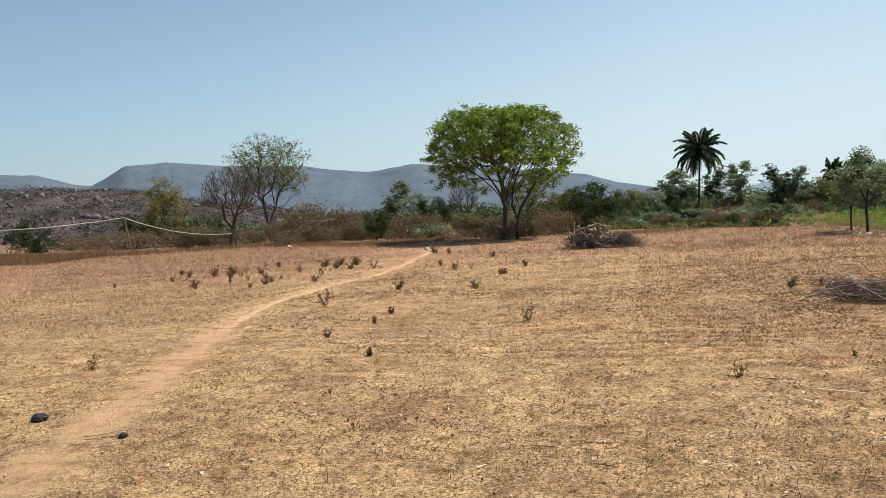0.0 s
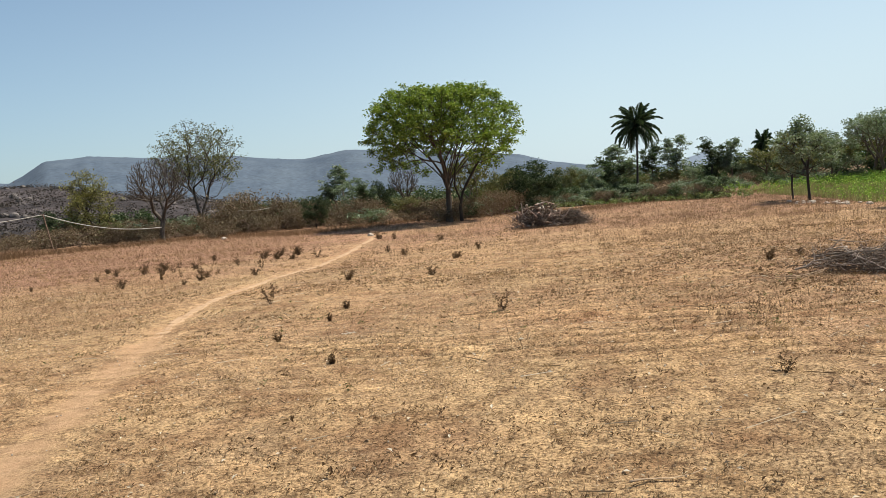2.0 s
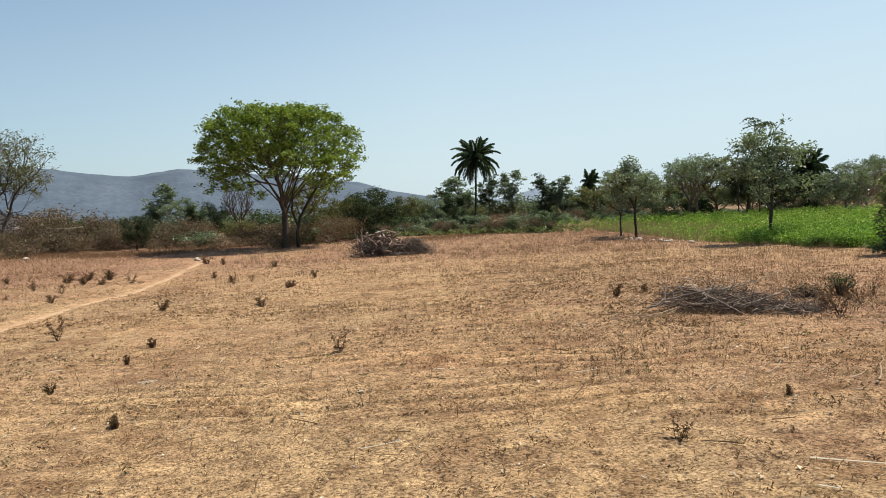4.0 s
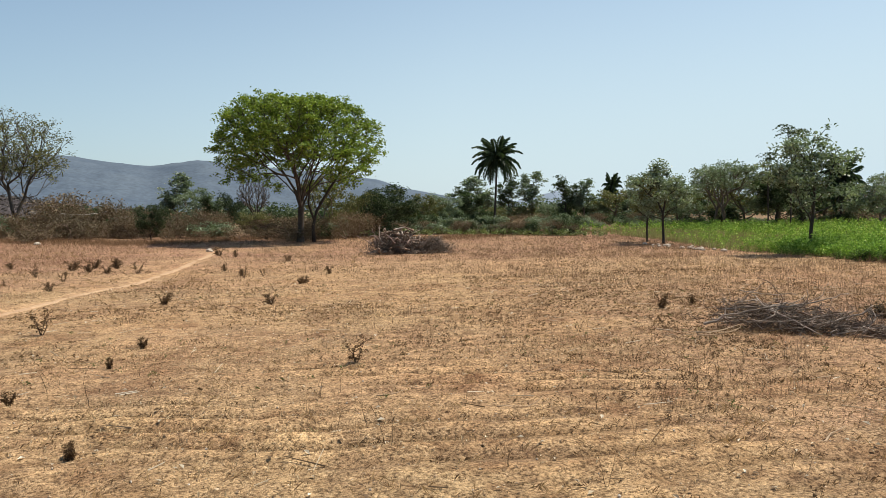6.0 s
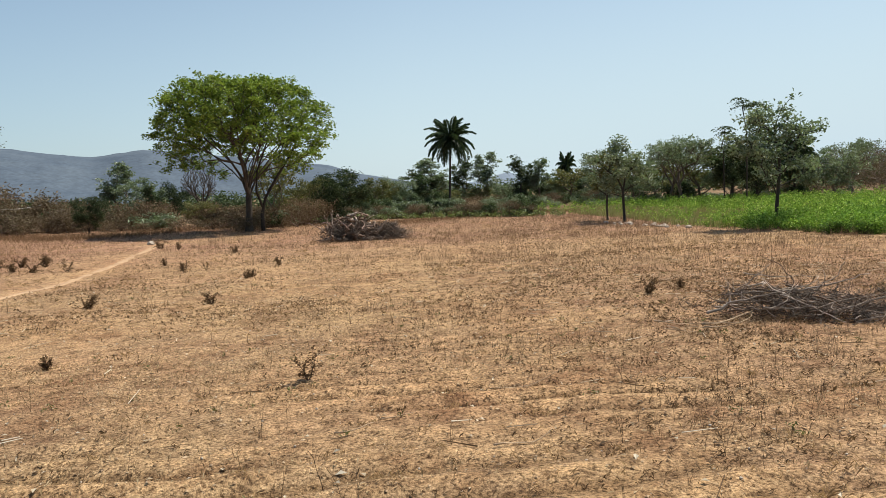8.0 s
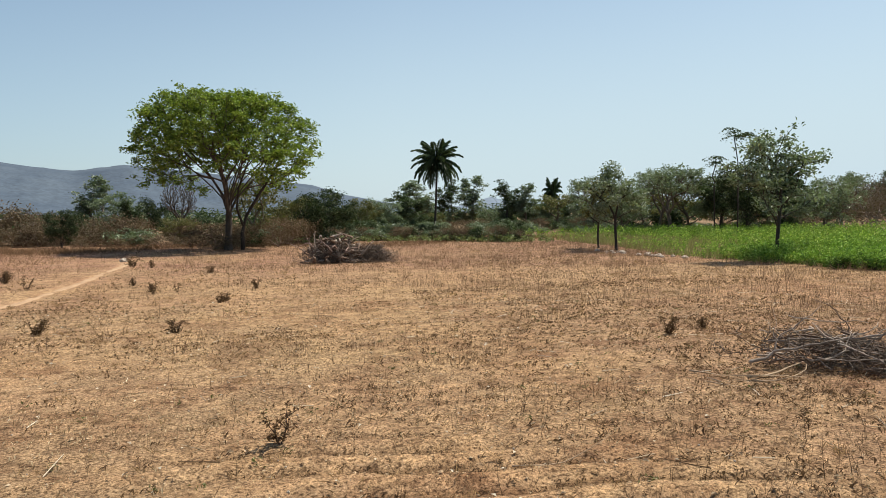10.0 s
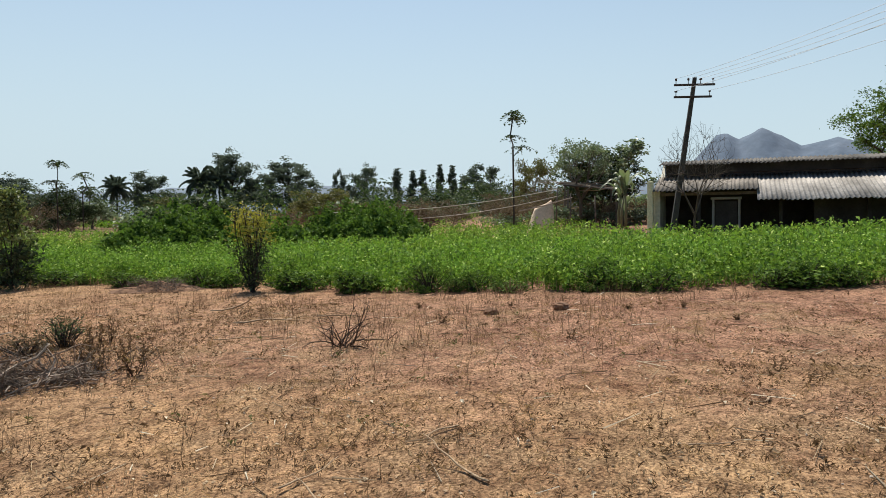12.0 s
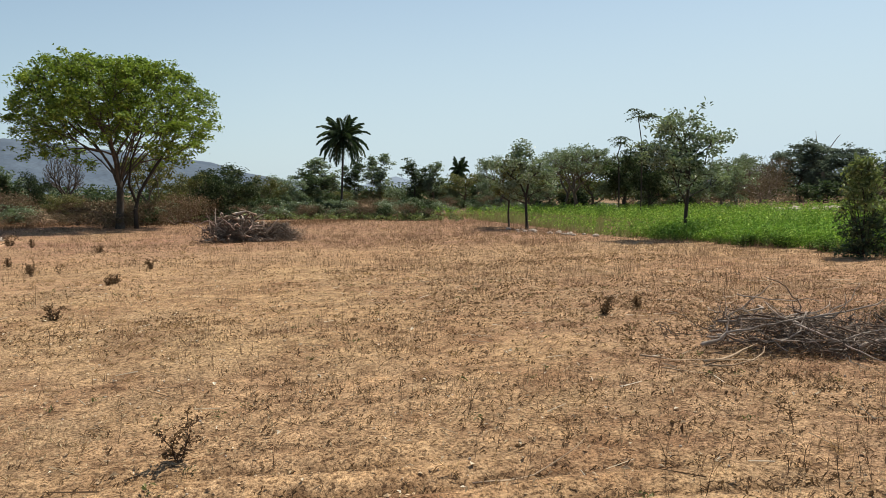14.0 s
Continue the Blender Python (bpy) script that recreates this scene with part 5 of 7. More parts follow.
def shed():
    g = float(height(31.0, -2.0)) - 0.05
    root = tagged(empty("shed", 33.4, 1.8, g - 0.12, -17), "long dark open-fronted farm shed with corrugated grey roof sheets", "shed")
    L = 26.0
    part("end_wall", box_bm((6.0, 0.25, 2.3), (3.2, -0.125, 1.15)), PLASTER, root, "pale limewashed end wall")
    gable = bmesh.new()
    for x, z in ((0.2, 2.3), (6.2, 2.3), (6.2, 3.05), (4.5, 3.75), (3.1, 3.05), (0.2, 2.38)):
        gable.verts.new((x, 0, z))
    face = gable.faces.new(gable.verts)
    ext = bmesh.ops.extrude_face_region(gable, geom=[face])
    bmesh.ops.translate(gable, vec=(0, -0.25, 0), verts=[q for q in ext["geom"] if isinstance(q, bmesh.types.BMVert)])
    bmesh.ops.recalc_face_normals(gable, faces=gable.faces)
    part("gable", gable, PLASTER, root, "pale limewashed gable")
    part("pilaster", box_bm((0.34, 0.24, 2.75), (0.02, 0.12, 1.37), 0.03), LIME, root, "pale plastered corner pillar")
    part("back_wall", box_bm((0.25, L, 3.0), (6.1, -L / 2 - 0.25, 1.5)), SHADE_WALL, root)
    part("inner_wall", box_bm((0.2, L, 3.2), (3.0, -L / 2 - 0.25, 1.6)), SHADE_WALL, root, "inner wall coloured dark for the shade under the roof")
    part("front_wall", box_bm((0.2, 4.6, 2.0), (0.55, -8.4, 1.0)), SHADE_WALL, root, "front wall coloured dark for the shade under the eaves")
    part("clerestory_wall", box_bm((0.2, L, 0.45), (3.0, -L / 2 - 0.25, 3.45)), SHADE_WALL, root)
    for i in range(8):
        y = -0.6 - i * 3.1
        part("post", box_bm((0.14, 0.14, 2.15), (0.3, y - 1.2, 1.07), 0.012), SHADE_WALL, root)
    part("wall_plate", box_bm((0.12, L, 0.12), (0.3, -L / 2, 2.2)), TIMBER, root)
    frame = part("door_frame", box_bm((0.1, 0.1, 1.95), (0.42, -2.35, 0.98), 0.01), WOOD_FRAME, root, "weathered grey door frame")
    part("jamb", box_bm((0.1, 0.1, 1.95), (0.42, -3.35, 0.98), 0.01), WOOD_FRAME, frame)
    part("lintel", box_bm((0.12, 1.2, 0.1), (0.42, -2.85, 2.0), 0.01), WOOD_FRAME, frame)
    part("door_leaf", box_bm((0.05, 0.86, 1.85), (0.47, -2.85, 0.95), 0.01), SHADE_WALL, frame)
    rng = np.random.default_rng(4)
    y = 0.0
    i = 0
    while y > -L:
        w = 1.06
        low = i >= 4
        sheet("roof_sheet", y, y - w, 2.95, 3.12 + rng.normal() * 0.012, -0.35 - (0.95 if low else 0), (2.32 if not low else 1.86) + rng.normal() * 0.012, root, ROOF_PALE if low else ROOF)
        sheet("roof_sheet", y, y - w, 4.6, 3.95, 2.3, 3.58 + rng.normal() * 0.01, root, ROOF_OLD)
        sheet("roof_sheet", y, y - w, 4.6, 3.95, 6.5, 3.2, root, ROOF)
        y -= w - 0.06
        i += 1


shed()


# ---- power line ----
IRON = surface("rusted_iron", [(0.3, (0.05, 0.04, 0.035)), (0.7, (0.10, 0.08, 0.07))], 5, 0.7, metal=0.3)
CERAMIC = surface("dark_porcelain", [(0.3, (0.05, 0.03, 0.025)), (0.7, (0.09, 0.06, 0.05))], 8, 0.35)


def curve_mesh(pts, r, sides=6):
    pts = np.array(pts, float)
    return tubes(pts[:-1], pts[1:], np.full(len(pts) - 1, r), np.full(len(pts) - 1, r), sides)


WIRE = surface("aluminium_wire", [(0.3, (0.35, 0.36, 0.37)), (0.7, (0.5, 0.5, 0.5))], 5, 0.5, metal=0.6)


def power_pole():
    base, top = Vector((31.55, 1.5, 0.62)), Vector((31.35, 0.62, 7.25))
    root = tagged(empty("power_pole", *base), "leaning dark concrete power pole with two cross-arms", "power pole")
    d = top - base
    bm = bmesh.new()
    bmesh.ops.create_cube(bm, size=1.0)
    for q in bm.verts:
        s = q.co.z + 0.5
        w = 0.23 - 0.09 * s
        q.co = Vector((q.co.x * w, q.co.y * w, 0)) + d * s
    bmesh.ops.bevel(bm, geom=bm.edges[:], offset=0.015, segments=1, affect="EDGES")
    part("post", bm, CONCRETE, root)
    ends = []
    for frac, half, n in ((0.955, 0.78, 4), (0.885, 0.72, 2)):
        c = d * frac
        arm = part("cross_arm", box_bm((0.07, half * 2, 0.08), c + Vector((-0.12, 0, 0)), 0.008), IRON, root)
        arm_tilt = -0.12
        for k in range(n):
            y = -half + 0.08 + (2 * half - 0.16) * k / max(1, n - 1)
            p = c + Vector((-0.12, y, 0.04))
            pin = joined([curve_mesh([p, p + Vector((0, 0, 0.12))], 0.015), boulder(np.random.default_rng(k), np.array(p + Vector((0, 0, 0.17))), 0.065)])
            part_mesh("insulator", mesh_of("insulator", *pin, CERAMIC, True), arm)
            ends.append(base + p + Vector((0, 0, 0.2)))
    for k, e in enumerate(ends):
        far = Vector((-4.0, e.y - 7.5, e.z + 0.9))
        pts = [e.lerp(far, s) - Vector((0, 0, 0.9 * 4 * s * (1 - s))) for s in np.linspace(0, 1, 24)]
        w = tagged(new("power_wire", mesh_of("power_wire", *curve_mesh(pts, 0.006, 4), WIRE, True)), "thin sagging overhead wire strung from the pole", "wire", "overhead wires")


power_pole()


# ---- brush heaps ----
def branch(rng, start, direction, length, r, bend=0.25, forks=3):
    """A crooked stick: its own points and radii, and its side twigs as tube ends."""
    n = 7
    p, d = np.array(start, float), np.array(direction, float)
    d /= np.linalg.norm(d)
    pts, rad, tw = [p], [r], [[], [], [], []]
    for i in range(n):
        q = p + d * length / n
        pts.append(q)
        rad.append(r * (1 - 0.75 * (i + 1) / n))
        if i > 0 and rng.uniform() < forks / n:
            e = d + rng.normal(size=3) * 0.7
            e /= np.linalg.norm(e)
            m = q + e * length * rng.uniform(0.15, 0.35)
            m2 = m + (e + rng.normal(size=3) * 0.5) * length * 0.15
            for k, val in enumerate(((q, m), (m, m2), (r * 0.5, r * 0.25), (r * 0.25, r * 0.1))):
                tw[k].extend(val)
        p = q
        d = d + rng.normal(size=3) * bend
        d /= np.linalg.norm(d)
    return pts, rad, tw


def as_tubes(sticks):
    """Ends and radii of all the sticks and their twigs."""
    acc = [[], [], [], []]
    for pts, rad, tw in sticks:
        for k, val in enumerate((pts[:-1], pts[1:], rad[:-1], rad[1:])):
            acc[k].extend(val)
        for k in range(2):
            acc[k].extend(tw[0][0::2] if k == 0 else tw[0][1::2])
        for k in range(2):
            acc[k].extend(tw[1][0::2] if k == 0 else tw[1][1::2])
        acc[2].extend(tw[2][0::2])
        acc[3].extend(tw[2][1::2])
        acc[2].extend(tw[3][0::2])
        acc[3].extend(tw[3][1::2])
    return [np.array(a) for a in acc]


def heap(name, label, seed, cx, cy, rx, ry, h, turn, sticks, twigs, wood, along, big_r, slope=0.0):
    """A heap of branches; slope lowers it towards its one end."""
    rng = np.random.default_rng(seed)
    z0 = float(surface_z(np.float64(cx), np.float64(cy)))
    root = tagged(empty(name, cx, cy, z0, turn), label, "brush pile")
    side = []
    for i in range(sticks):
        u, w = rng.uniform(-1, 1), rng.uniform(-1, 1)
        lim = max(0.0, 1 - 0.8 * (0.6 * u * u + w * w)) * (1 - slope * (u + 0.5))
        a = rng.normal() * (0.7 if along else 1.6)
        L = rng.uniform(0.2, 0.75) * rx * 0.6 if along else rng.uniform(0.3, 1.0) * rx * 0.75
        d = [math.cos(a) * rng.choice([-1, 1]), math.sin(a), rng.normal() * (0.15 if along else 0.35)]
        s = [u * rx * 0.8 - d[0] * L / 2, w * ry * 0.8 - d[1] * L / 2, 0.05 + lim * h * rng.uniform(0.1, 1.0) - d[2] * L / 2]
        s[2] = max(0.03, s[2])
        b = branch(rng, s, d, L, big_r * rng.uniform(0.35, 1.0), 0.3, 5)
        side.append(([b[0][0], b[0][0]], [0.001, 0.001], b[2]))
        v, f = chain(b[0], b[1])
        v[:, 2] = np.maximum(v[:, 2], 0.005)
        part_mesh("branch", mesh_of("branch", v, f, wood if i % (2 if along else 3) == 0 else (DEADWOOD), True), root)
    for i in range(twigs):
        u, w = np.clip(rng.normal() * 0.48, -1.1, 1.3), rng.normal() * 0.42
        lim = max(0.05, 1 - 0.9 * (0.6 * u * u + w * w)) * (1 - slope * (u + 0.5) * 0.8)
        d = rng.normal(size=3) * [1, 0.8, 0.25 if along else 0.5]
        side.append(branch(rng, [u * rx, w * ry, rng.uniform(0, 0.85) * lim * h], d, rng.uniform(0.2, 0.6) * (1 if along else 1.6), 0.007 if along else 0.014, 0.35, 5))
    v, f = tubes(*as_tubes(side), 3)
    v[:, 2] = np.abs(v[:, 2])
    v[:, 2] = np.where(v[:, 2] > h * 0.8, h * 0.8 + (v[:, 2] - h * 0.8) * 0.4, v[:, 2])
    tagged(part_mesh("twig_mass", mesh_of("twig_mass", v, f, BARK, False), root), kind="stuff")
    return root


near_heap = heap("brush_pile", "low heap of cut grey branches and dark twigs on bare soil", 141, 8.2, 13.4, 1.5, 0.5, 0.42, -54, 190, 300, DEADWOOD_GREY, True, 0.016, 0.62)
# the long cut branches on top of it
for k, (r, line) in enumerate([(0.026, [(-1.5, -0.1, 0.2), (-1.1, -0.05, 0.27), (-0.4, 0.0, 0.32), (0.1, 0.05, 0.42), (0.5, 0.1, 0.55)]), (0.034, [(-1.62, -0.6, 0.02), (-1.45, -0.5, 0.07), (-1.3, -0.45, 0.16), (-0.9, -0.4, 0.26), (-0.5, -0.35, 0.36)]), (0.018, [(-0.6, -0.4, 0.3), (-0.1, -0.55, 0.18), (0.35, -0.75, 0.03)]), (0.03, [(0.1, -0.35, 0.1), (0.45, -0.2, 0.22), (0.85, -0.05, 0.34), (0.93, -0.02, 0.44)]),
        (0.022, [(-1.33, -0.35, 0.03), (-1.36, -0.33, 0.22), (-1.38, -0.33, 0.42)]), (0.016, [(-0.5, 0.1, 0.25), (-0.55, 0.12, 0.48), (-0.75, 0.12, 0.66), (-0.95, 0.1, 0.72)]), (0.015, [(-1.45, 0.1, 0.2), (-1.15, 0.15, 0.42), (-0.85, 0.2, 0.64)]), (0.014, [(-1.3, 0.2, 0.5), (-0.9, 0.2, 0.46), (-0.3, 0.25, 0.5)]), (0.012, [(-0.3, 0.3, 0.25), (0.05, 0.38, 0.5), (0.15, 0.4, 0.68)]),
        (0.014, [(0.9, 0.0, 0.3), (1.3, 0.15, 0.36), (1.75, 0.1, 0.22)]), (0.016, [(0.45, -0.5, 0.04), (0.9, -0.35, 0.14), (1.35, -0.2, 0.24)]), (0.013, [(-0.2, -0.45, 0.12), (0.3, -0.3, 0.28), (0.8, -0.1, 0.36)]), (0.012, [(-1.0, -0.45, 0.1), (-0.4, -0.6, 0.16), (0.2, -0.5, 0.2)]), (0.012, [(1.1, -0.1, 0.05), (1.2, -0.05, 0.3), (1.15, 0.0, 0.48)])]):
    line = polyline3([(0.84 * u, w, q) for u, w, q in line], 4) + np.random.default_rng(k).normal(size=(4 * len(line) - 3, 3)) * 0.012
    part_mesh("branch", mesh_of("branch", *chain(line, np.linspace(r * 0.66, r * 0.25, len(line)), 6), DEADWOOD_GREY if k % 4 != 1 or k == 1 else DEADWOOD, True), near_heap)
far_heap = heap("brush_pile", "tall tangled heap of dead brown branches in the dry field", 142, 8.3, 42.3, 1.4, 1.2, 1.3, -10, 120, 420, DEADWOOD_GREY, False, 0.1)
rng_h = np.random.default_rng(144)
for k in range(26):
    a, u = rng_h.uniform(0, 6.3), rng_h.uniform(-1.4, 1.2)
    lean = rng_h.uniform(0.3, 1.3)
    b = branch(rng_h, [u, rng_h.uniform(-0.9, 0.7), 0.25 + 0.3 * (1 - abs(u) / 1.8)], [math.cos(a), math.sin(a) * 0.6, lean], rng_h.uniform(0.7, 1.35), rng_h.uniform(0.025, 0.06), 0.28, 0)
    v, f = chain(b[0], b[1])
    v[:, 2] = np.maximum(v[:, 2], 0.01)
    part_mesh("branch", mesh_of("branch", v, f, DEADWOOD_RED if k % 3 else DEADWOOD_GREY, True), far_heap)
heap("brush_pile", "small mound of fine reddish-brown brush in the dry field", 143, 10.1, 42.0, 0.8, 0.8, 0.95, 15, 30, 420, DEADWOOD_RED, False, 0.04)


def loose_stick(seed, x, y, turn, length, r, label="dry crooked stick lying on the bare soil"):
    rng = np.random.default_rng(seed)
    z = float(surface_z(np.float64(x), np.float64(y)))
    b = branch(rng, [-length / 2, 0, 0.02], [1, 0, 0.0], length, r, 0.18, 1.5)
    v, f = chain(b[0], b[1])
    v[:, 2] = np.abs(v[:, 2] * 0.5) + 0.012
    ob = tagged(new("stick", mesh_of("stick", v, f, DEADWOOD_TAN, True)), label, "stick", "loose sticks")
    ob.matrix_world = pose(x, y, z, 0, 0, turn)


for i, (x, y, turn, L, r) in enumerate([(6.5, 13.75, -58, 1.2, 0.018), (6.95, 13.75, 5, 0.9, 0.028), (6.1, 13.5, -60, 0.5, 0.014), (6.75, 13.35, -35, 0.8, 0.016), (12.6, 11.6, -75, 1.3, 0.032), (14.2, 12.6, -80, 1.3, 0.034), (12.9, 10.6, -95, 0.9, 0.026), (4.3, 8.9, 20, 0.6, 0.014), (2.6, 10.6, 10, 0.5, 0.012), (3.4, 12.0, -10, 0.9, 0.010), (6.6, 8.6, 140, 0.45, 0.014), (1.25, 5.6, 15, 0.45, 0.012), (5.3, 9.2, 35, 0.5, 0.012), (7.2, 6.1, 160, 0.45, 0.011), (1.6, 11.3, -12, 0.35, 0.012), (2.0, 11.6, 8, 0.35, 0.01), (9.5, 18.2, 0, 0.9, 0.016), (-4.75, 7.25, 3, 0.8, 0.009), (-2.85, 6.42, 22, 0.5, 0.011), (5.7, 9.3, -25, 0.5, 0.012), (5.85, 8.45, 40, 0.75, 0.014), (6.25, 6.7, -75, 0.5, 0.011), (11.0, 11.4, -80, 1.1, 0.016)]):
    loose_stick(200 + i, x, y, turn, L, r)


def weed_mesh(rng, stems, tall, leafy, twig_r=0.0045, open_out=0.75, blade=0.045):
    sticks = []
    ends = []
    for i in range(stems):
        a = rng.uniform(0, 6.3)
        d = [math.cos(a) * rng.uniform(0.1, open_out), math.sin(a) * rng.uniform(0.1, open_out), 1.0]
        b = branch(rng, [rng.normal() * 0.02, rng.normal() * 0.02, -0.02], d, tall * rng.uniform(0.55, 1.1), twig_r * rng.uniform(0.8, 1.6), 0.14, 4)
        sticks.append(b)
        ends.append(np.array(b[0][2:] + b[2][1]))
    t = tubes(*as_tubes(sticks), 3)
    e = np.concatenate(ends)
    c = np.repeat(e, leafy, axis=0) + rng.normal(size=(len(e) * leafy, 3)) * 0.022
    return t, (leaves(rng, c, np.full(len(c), blade), 0.5) if leafy else None)


def weed(seed, label, stems, tall, leafy, foliage):
    rng = np.random.default_rng(seed)
    root = tagged(new("weed"), label, "weed", "weeds in the field")
    t, l = weed_mesh(rng, stems, tall, leafy, 0.010, 0.6, 0.06)
    part_mesh("stem", mesh_of("stem", *t, DARK_STEM, False), root)
    if l:
        part_mesh("foliage", mesh_of("foliage", *l, foliage), root)
    return root


WEEDS = [weed(151, "small dark withered weed standing in dry grass", 5, 0.34, 4, WEED_LEAF), weed(152, "sprawling dark dry weed clump on the field", 6, 0.46, 5, WEED_LEAF), weed(153, "thin upright withered weed with few leaves", 4, 0.42, 3, WEED_LEAF)]
# x, y, kind, size
WEST_SPOTS = [(-8.6, 25.6, 1, 1.2), (-6.4, 27.4, 1, 1.0), (-4.6, 26.4, 1, 1.0), (-2.8, 17.5, 2, 1.3), (-1.36, 21.9, 1, 1.1),
    (-1.9, 12.2, 0, 0.7), (-1.0, 10.2, 0, 0.75), (-4.75, 10.0, 2, 0.7), (-1.1, 15.5, 0, 0.9), (-1.3, 14.0, 0, 0.8),
    (2.1, 26.5, 0, 1.2), (0.9, 21.0, 1, 1.0), (1.56, 13.4, 2, 1.0), (7.9, 16.9, 1, 1.15), (8.75, 17.15, 1, 0.75),
    (1.95, 26.0, 0, 1.0), (-10.0, 32.2, 1, 1.3), (-8.9, 31.0, 1, 1.3)]
MIDDLE_SPOTS = [(-5.2, 36.8, 1, 1.5), (-4.3, 36.2, 1, 1.4), (-5.8, 35.6, 1, 1.6), (-5.0, 34.4, 1, 1.3), (-4.6, 38.0, 1, 1.4),
    (-9.5, 33.5, 1, 1.4), (-8.0, 32.5, 1, 1.2), (-0.2, 33.0, 1, 1.1), (-0.6, 44.5, 1, 1.6), (0.2, 43.0, 1, 1.5),
    (2.4, 38.0, 1, 1.2), (3.1, 7.6, 2, 0.6), (4.7, 8.3, 0, 0.6), (13.0, 6.2, 0, 0.5),
    (12.9, 5.4, 1, 0.45), (13.8, 9.5, 1, 0.5), (14.0, 8.0, 1, 0.4), (9.1, 12.5, 2, 1.0), (9.5, 12.9, 2, 1.2), (9.9, 12.6, 2, 0.9), (8.9, 12.0, 2, 1.1), (10.3, 13.2, 2, 1.2), (11.0, 13.4, 2, 1.0), (11.6, 5.0, 0, 0.5), (10.4, 7.3, 2, 0.5), (8.4, 5.6, 2, 0.5), (12.1, 9.0, 2, 0.6)]
SPOTS = WEST_SPOTS + MIDDLE_SPOTS
rw = np.random.default_rng(77)
for cx, cy, n in ((-8.5, 30.0, 7), (-6.5, 26.5, 3), (-4.8, 35.5, 4), (-10.5, 34.0, 6), (0.5, 30.0, 4)):
    SPOTS += [(cx + rw.normal() * 2.0, cy + rw.normal() * 2.0, int(rw.integers(0, 3)), rw.uniform(0.7, 1.4)) for _ in range(n)]
for i, (x, y, k, s) in enumerate(SPOTS):
    w = WEEDS[k]
    if not any(k == q[2] for q in SPOTS[:i]):
        place(w, x, y, 0, s * 0.6, 0.01)
    else:
        copy_at(w, x, y, rt.uniform(0, 360), s * 0.6, rt.uniform(0.7, 1.3))
field_bush("weed_bush", "dusty grey-green weed bush beside the brush heap", 131, 0.42, 0.5, LEAF_DARK, WEED_LEAF, 0.4, 10.8, 13.95, 70, 12, 0.035, "weed", 0.05)
field_bush("weed_bush", "dry olive weed bush beside the brush heap", 132, 0.22, 0.6, LEAF_BROWN, WEED_LEAF, 0.5, 10.2, 14.05, 60, 9, 0.05, "weed", 0.06)


def twig_bush():
    rng = np.random.default_rng(161)
    root = tagged(empty("twig_bush", 10.4, 10.1, float(surface_z(np.float64(10.4), np.float64(10.1))) - 0.02), "bare dark twiggy stump of a bush on red soil", "dead bush")
    sticks = []
    for i in range(15):
        a = rng.uniform(0, 6.3)
        sticks.append(branch(rng, [rng.normal() * 0.06, rng.normal() * 0.06, 0], [math.cos(a), math.sin(a), rng.uniform(0.25, 1.6)], rng.uniform(0.25, 0.75), 0.011, 0.16, 4))
    v, f = tubes(*as_tubes(sticks), 4)
    v[:, 2] = np.abs(v[:, 2])
    part_mesh("twig_mass", mesh_of("twig_mass", v, f, DARK_STEM, True), root)


twig_bush()


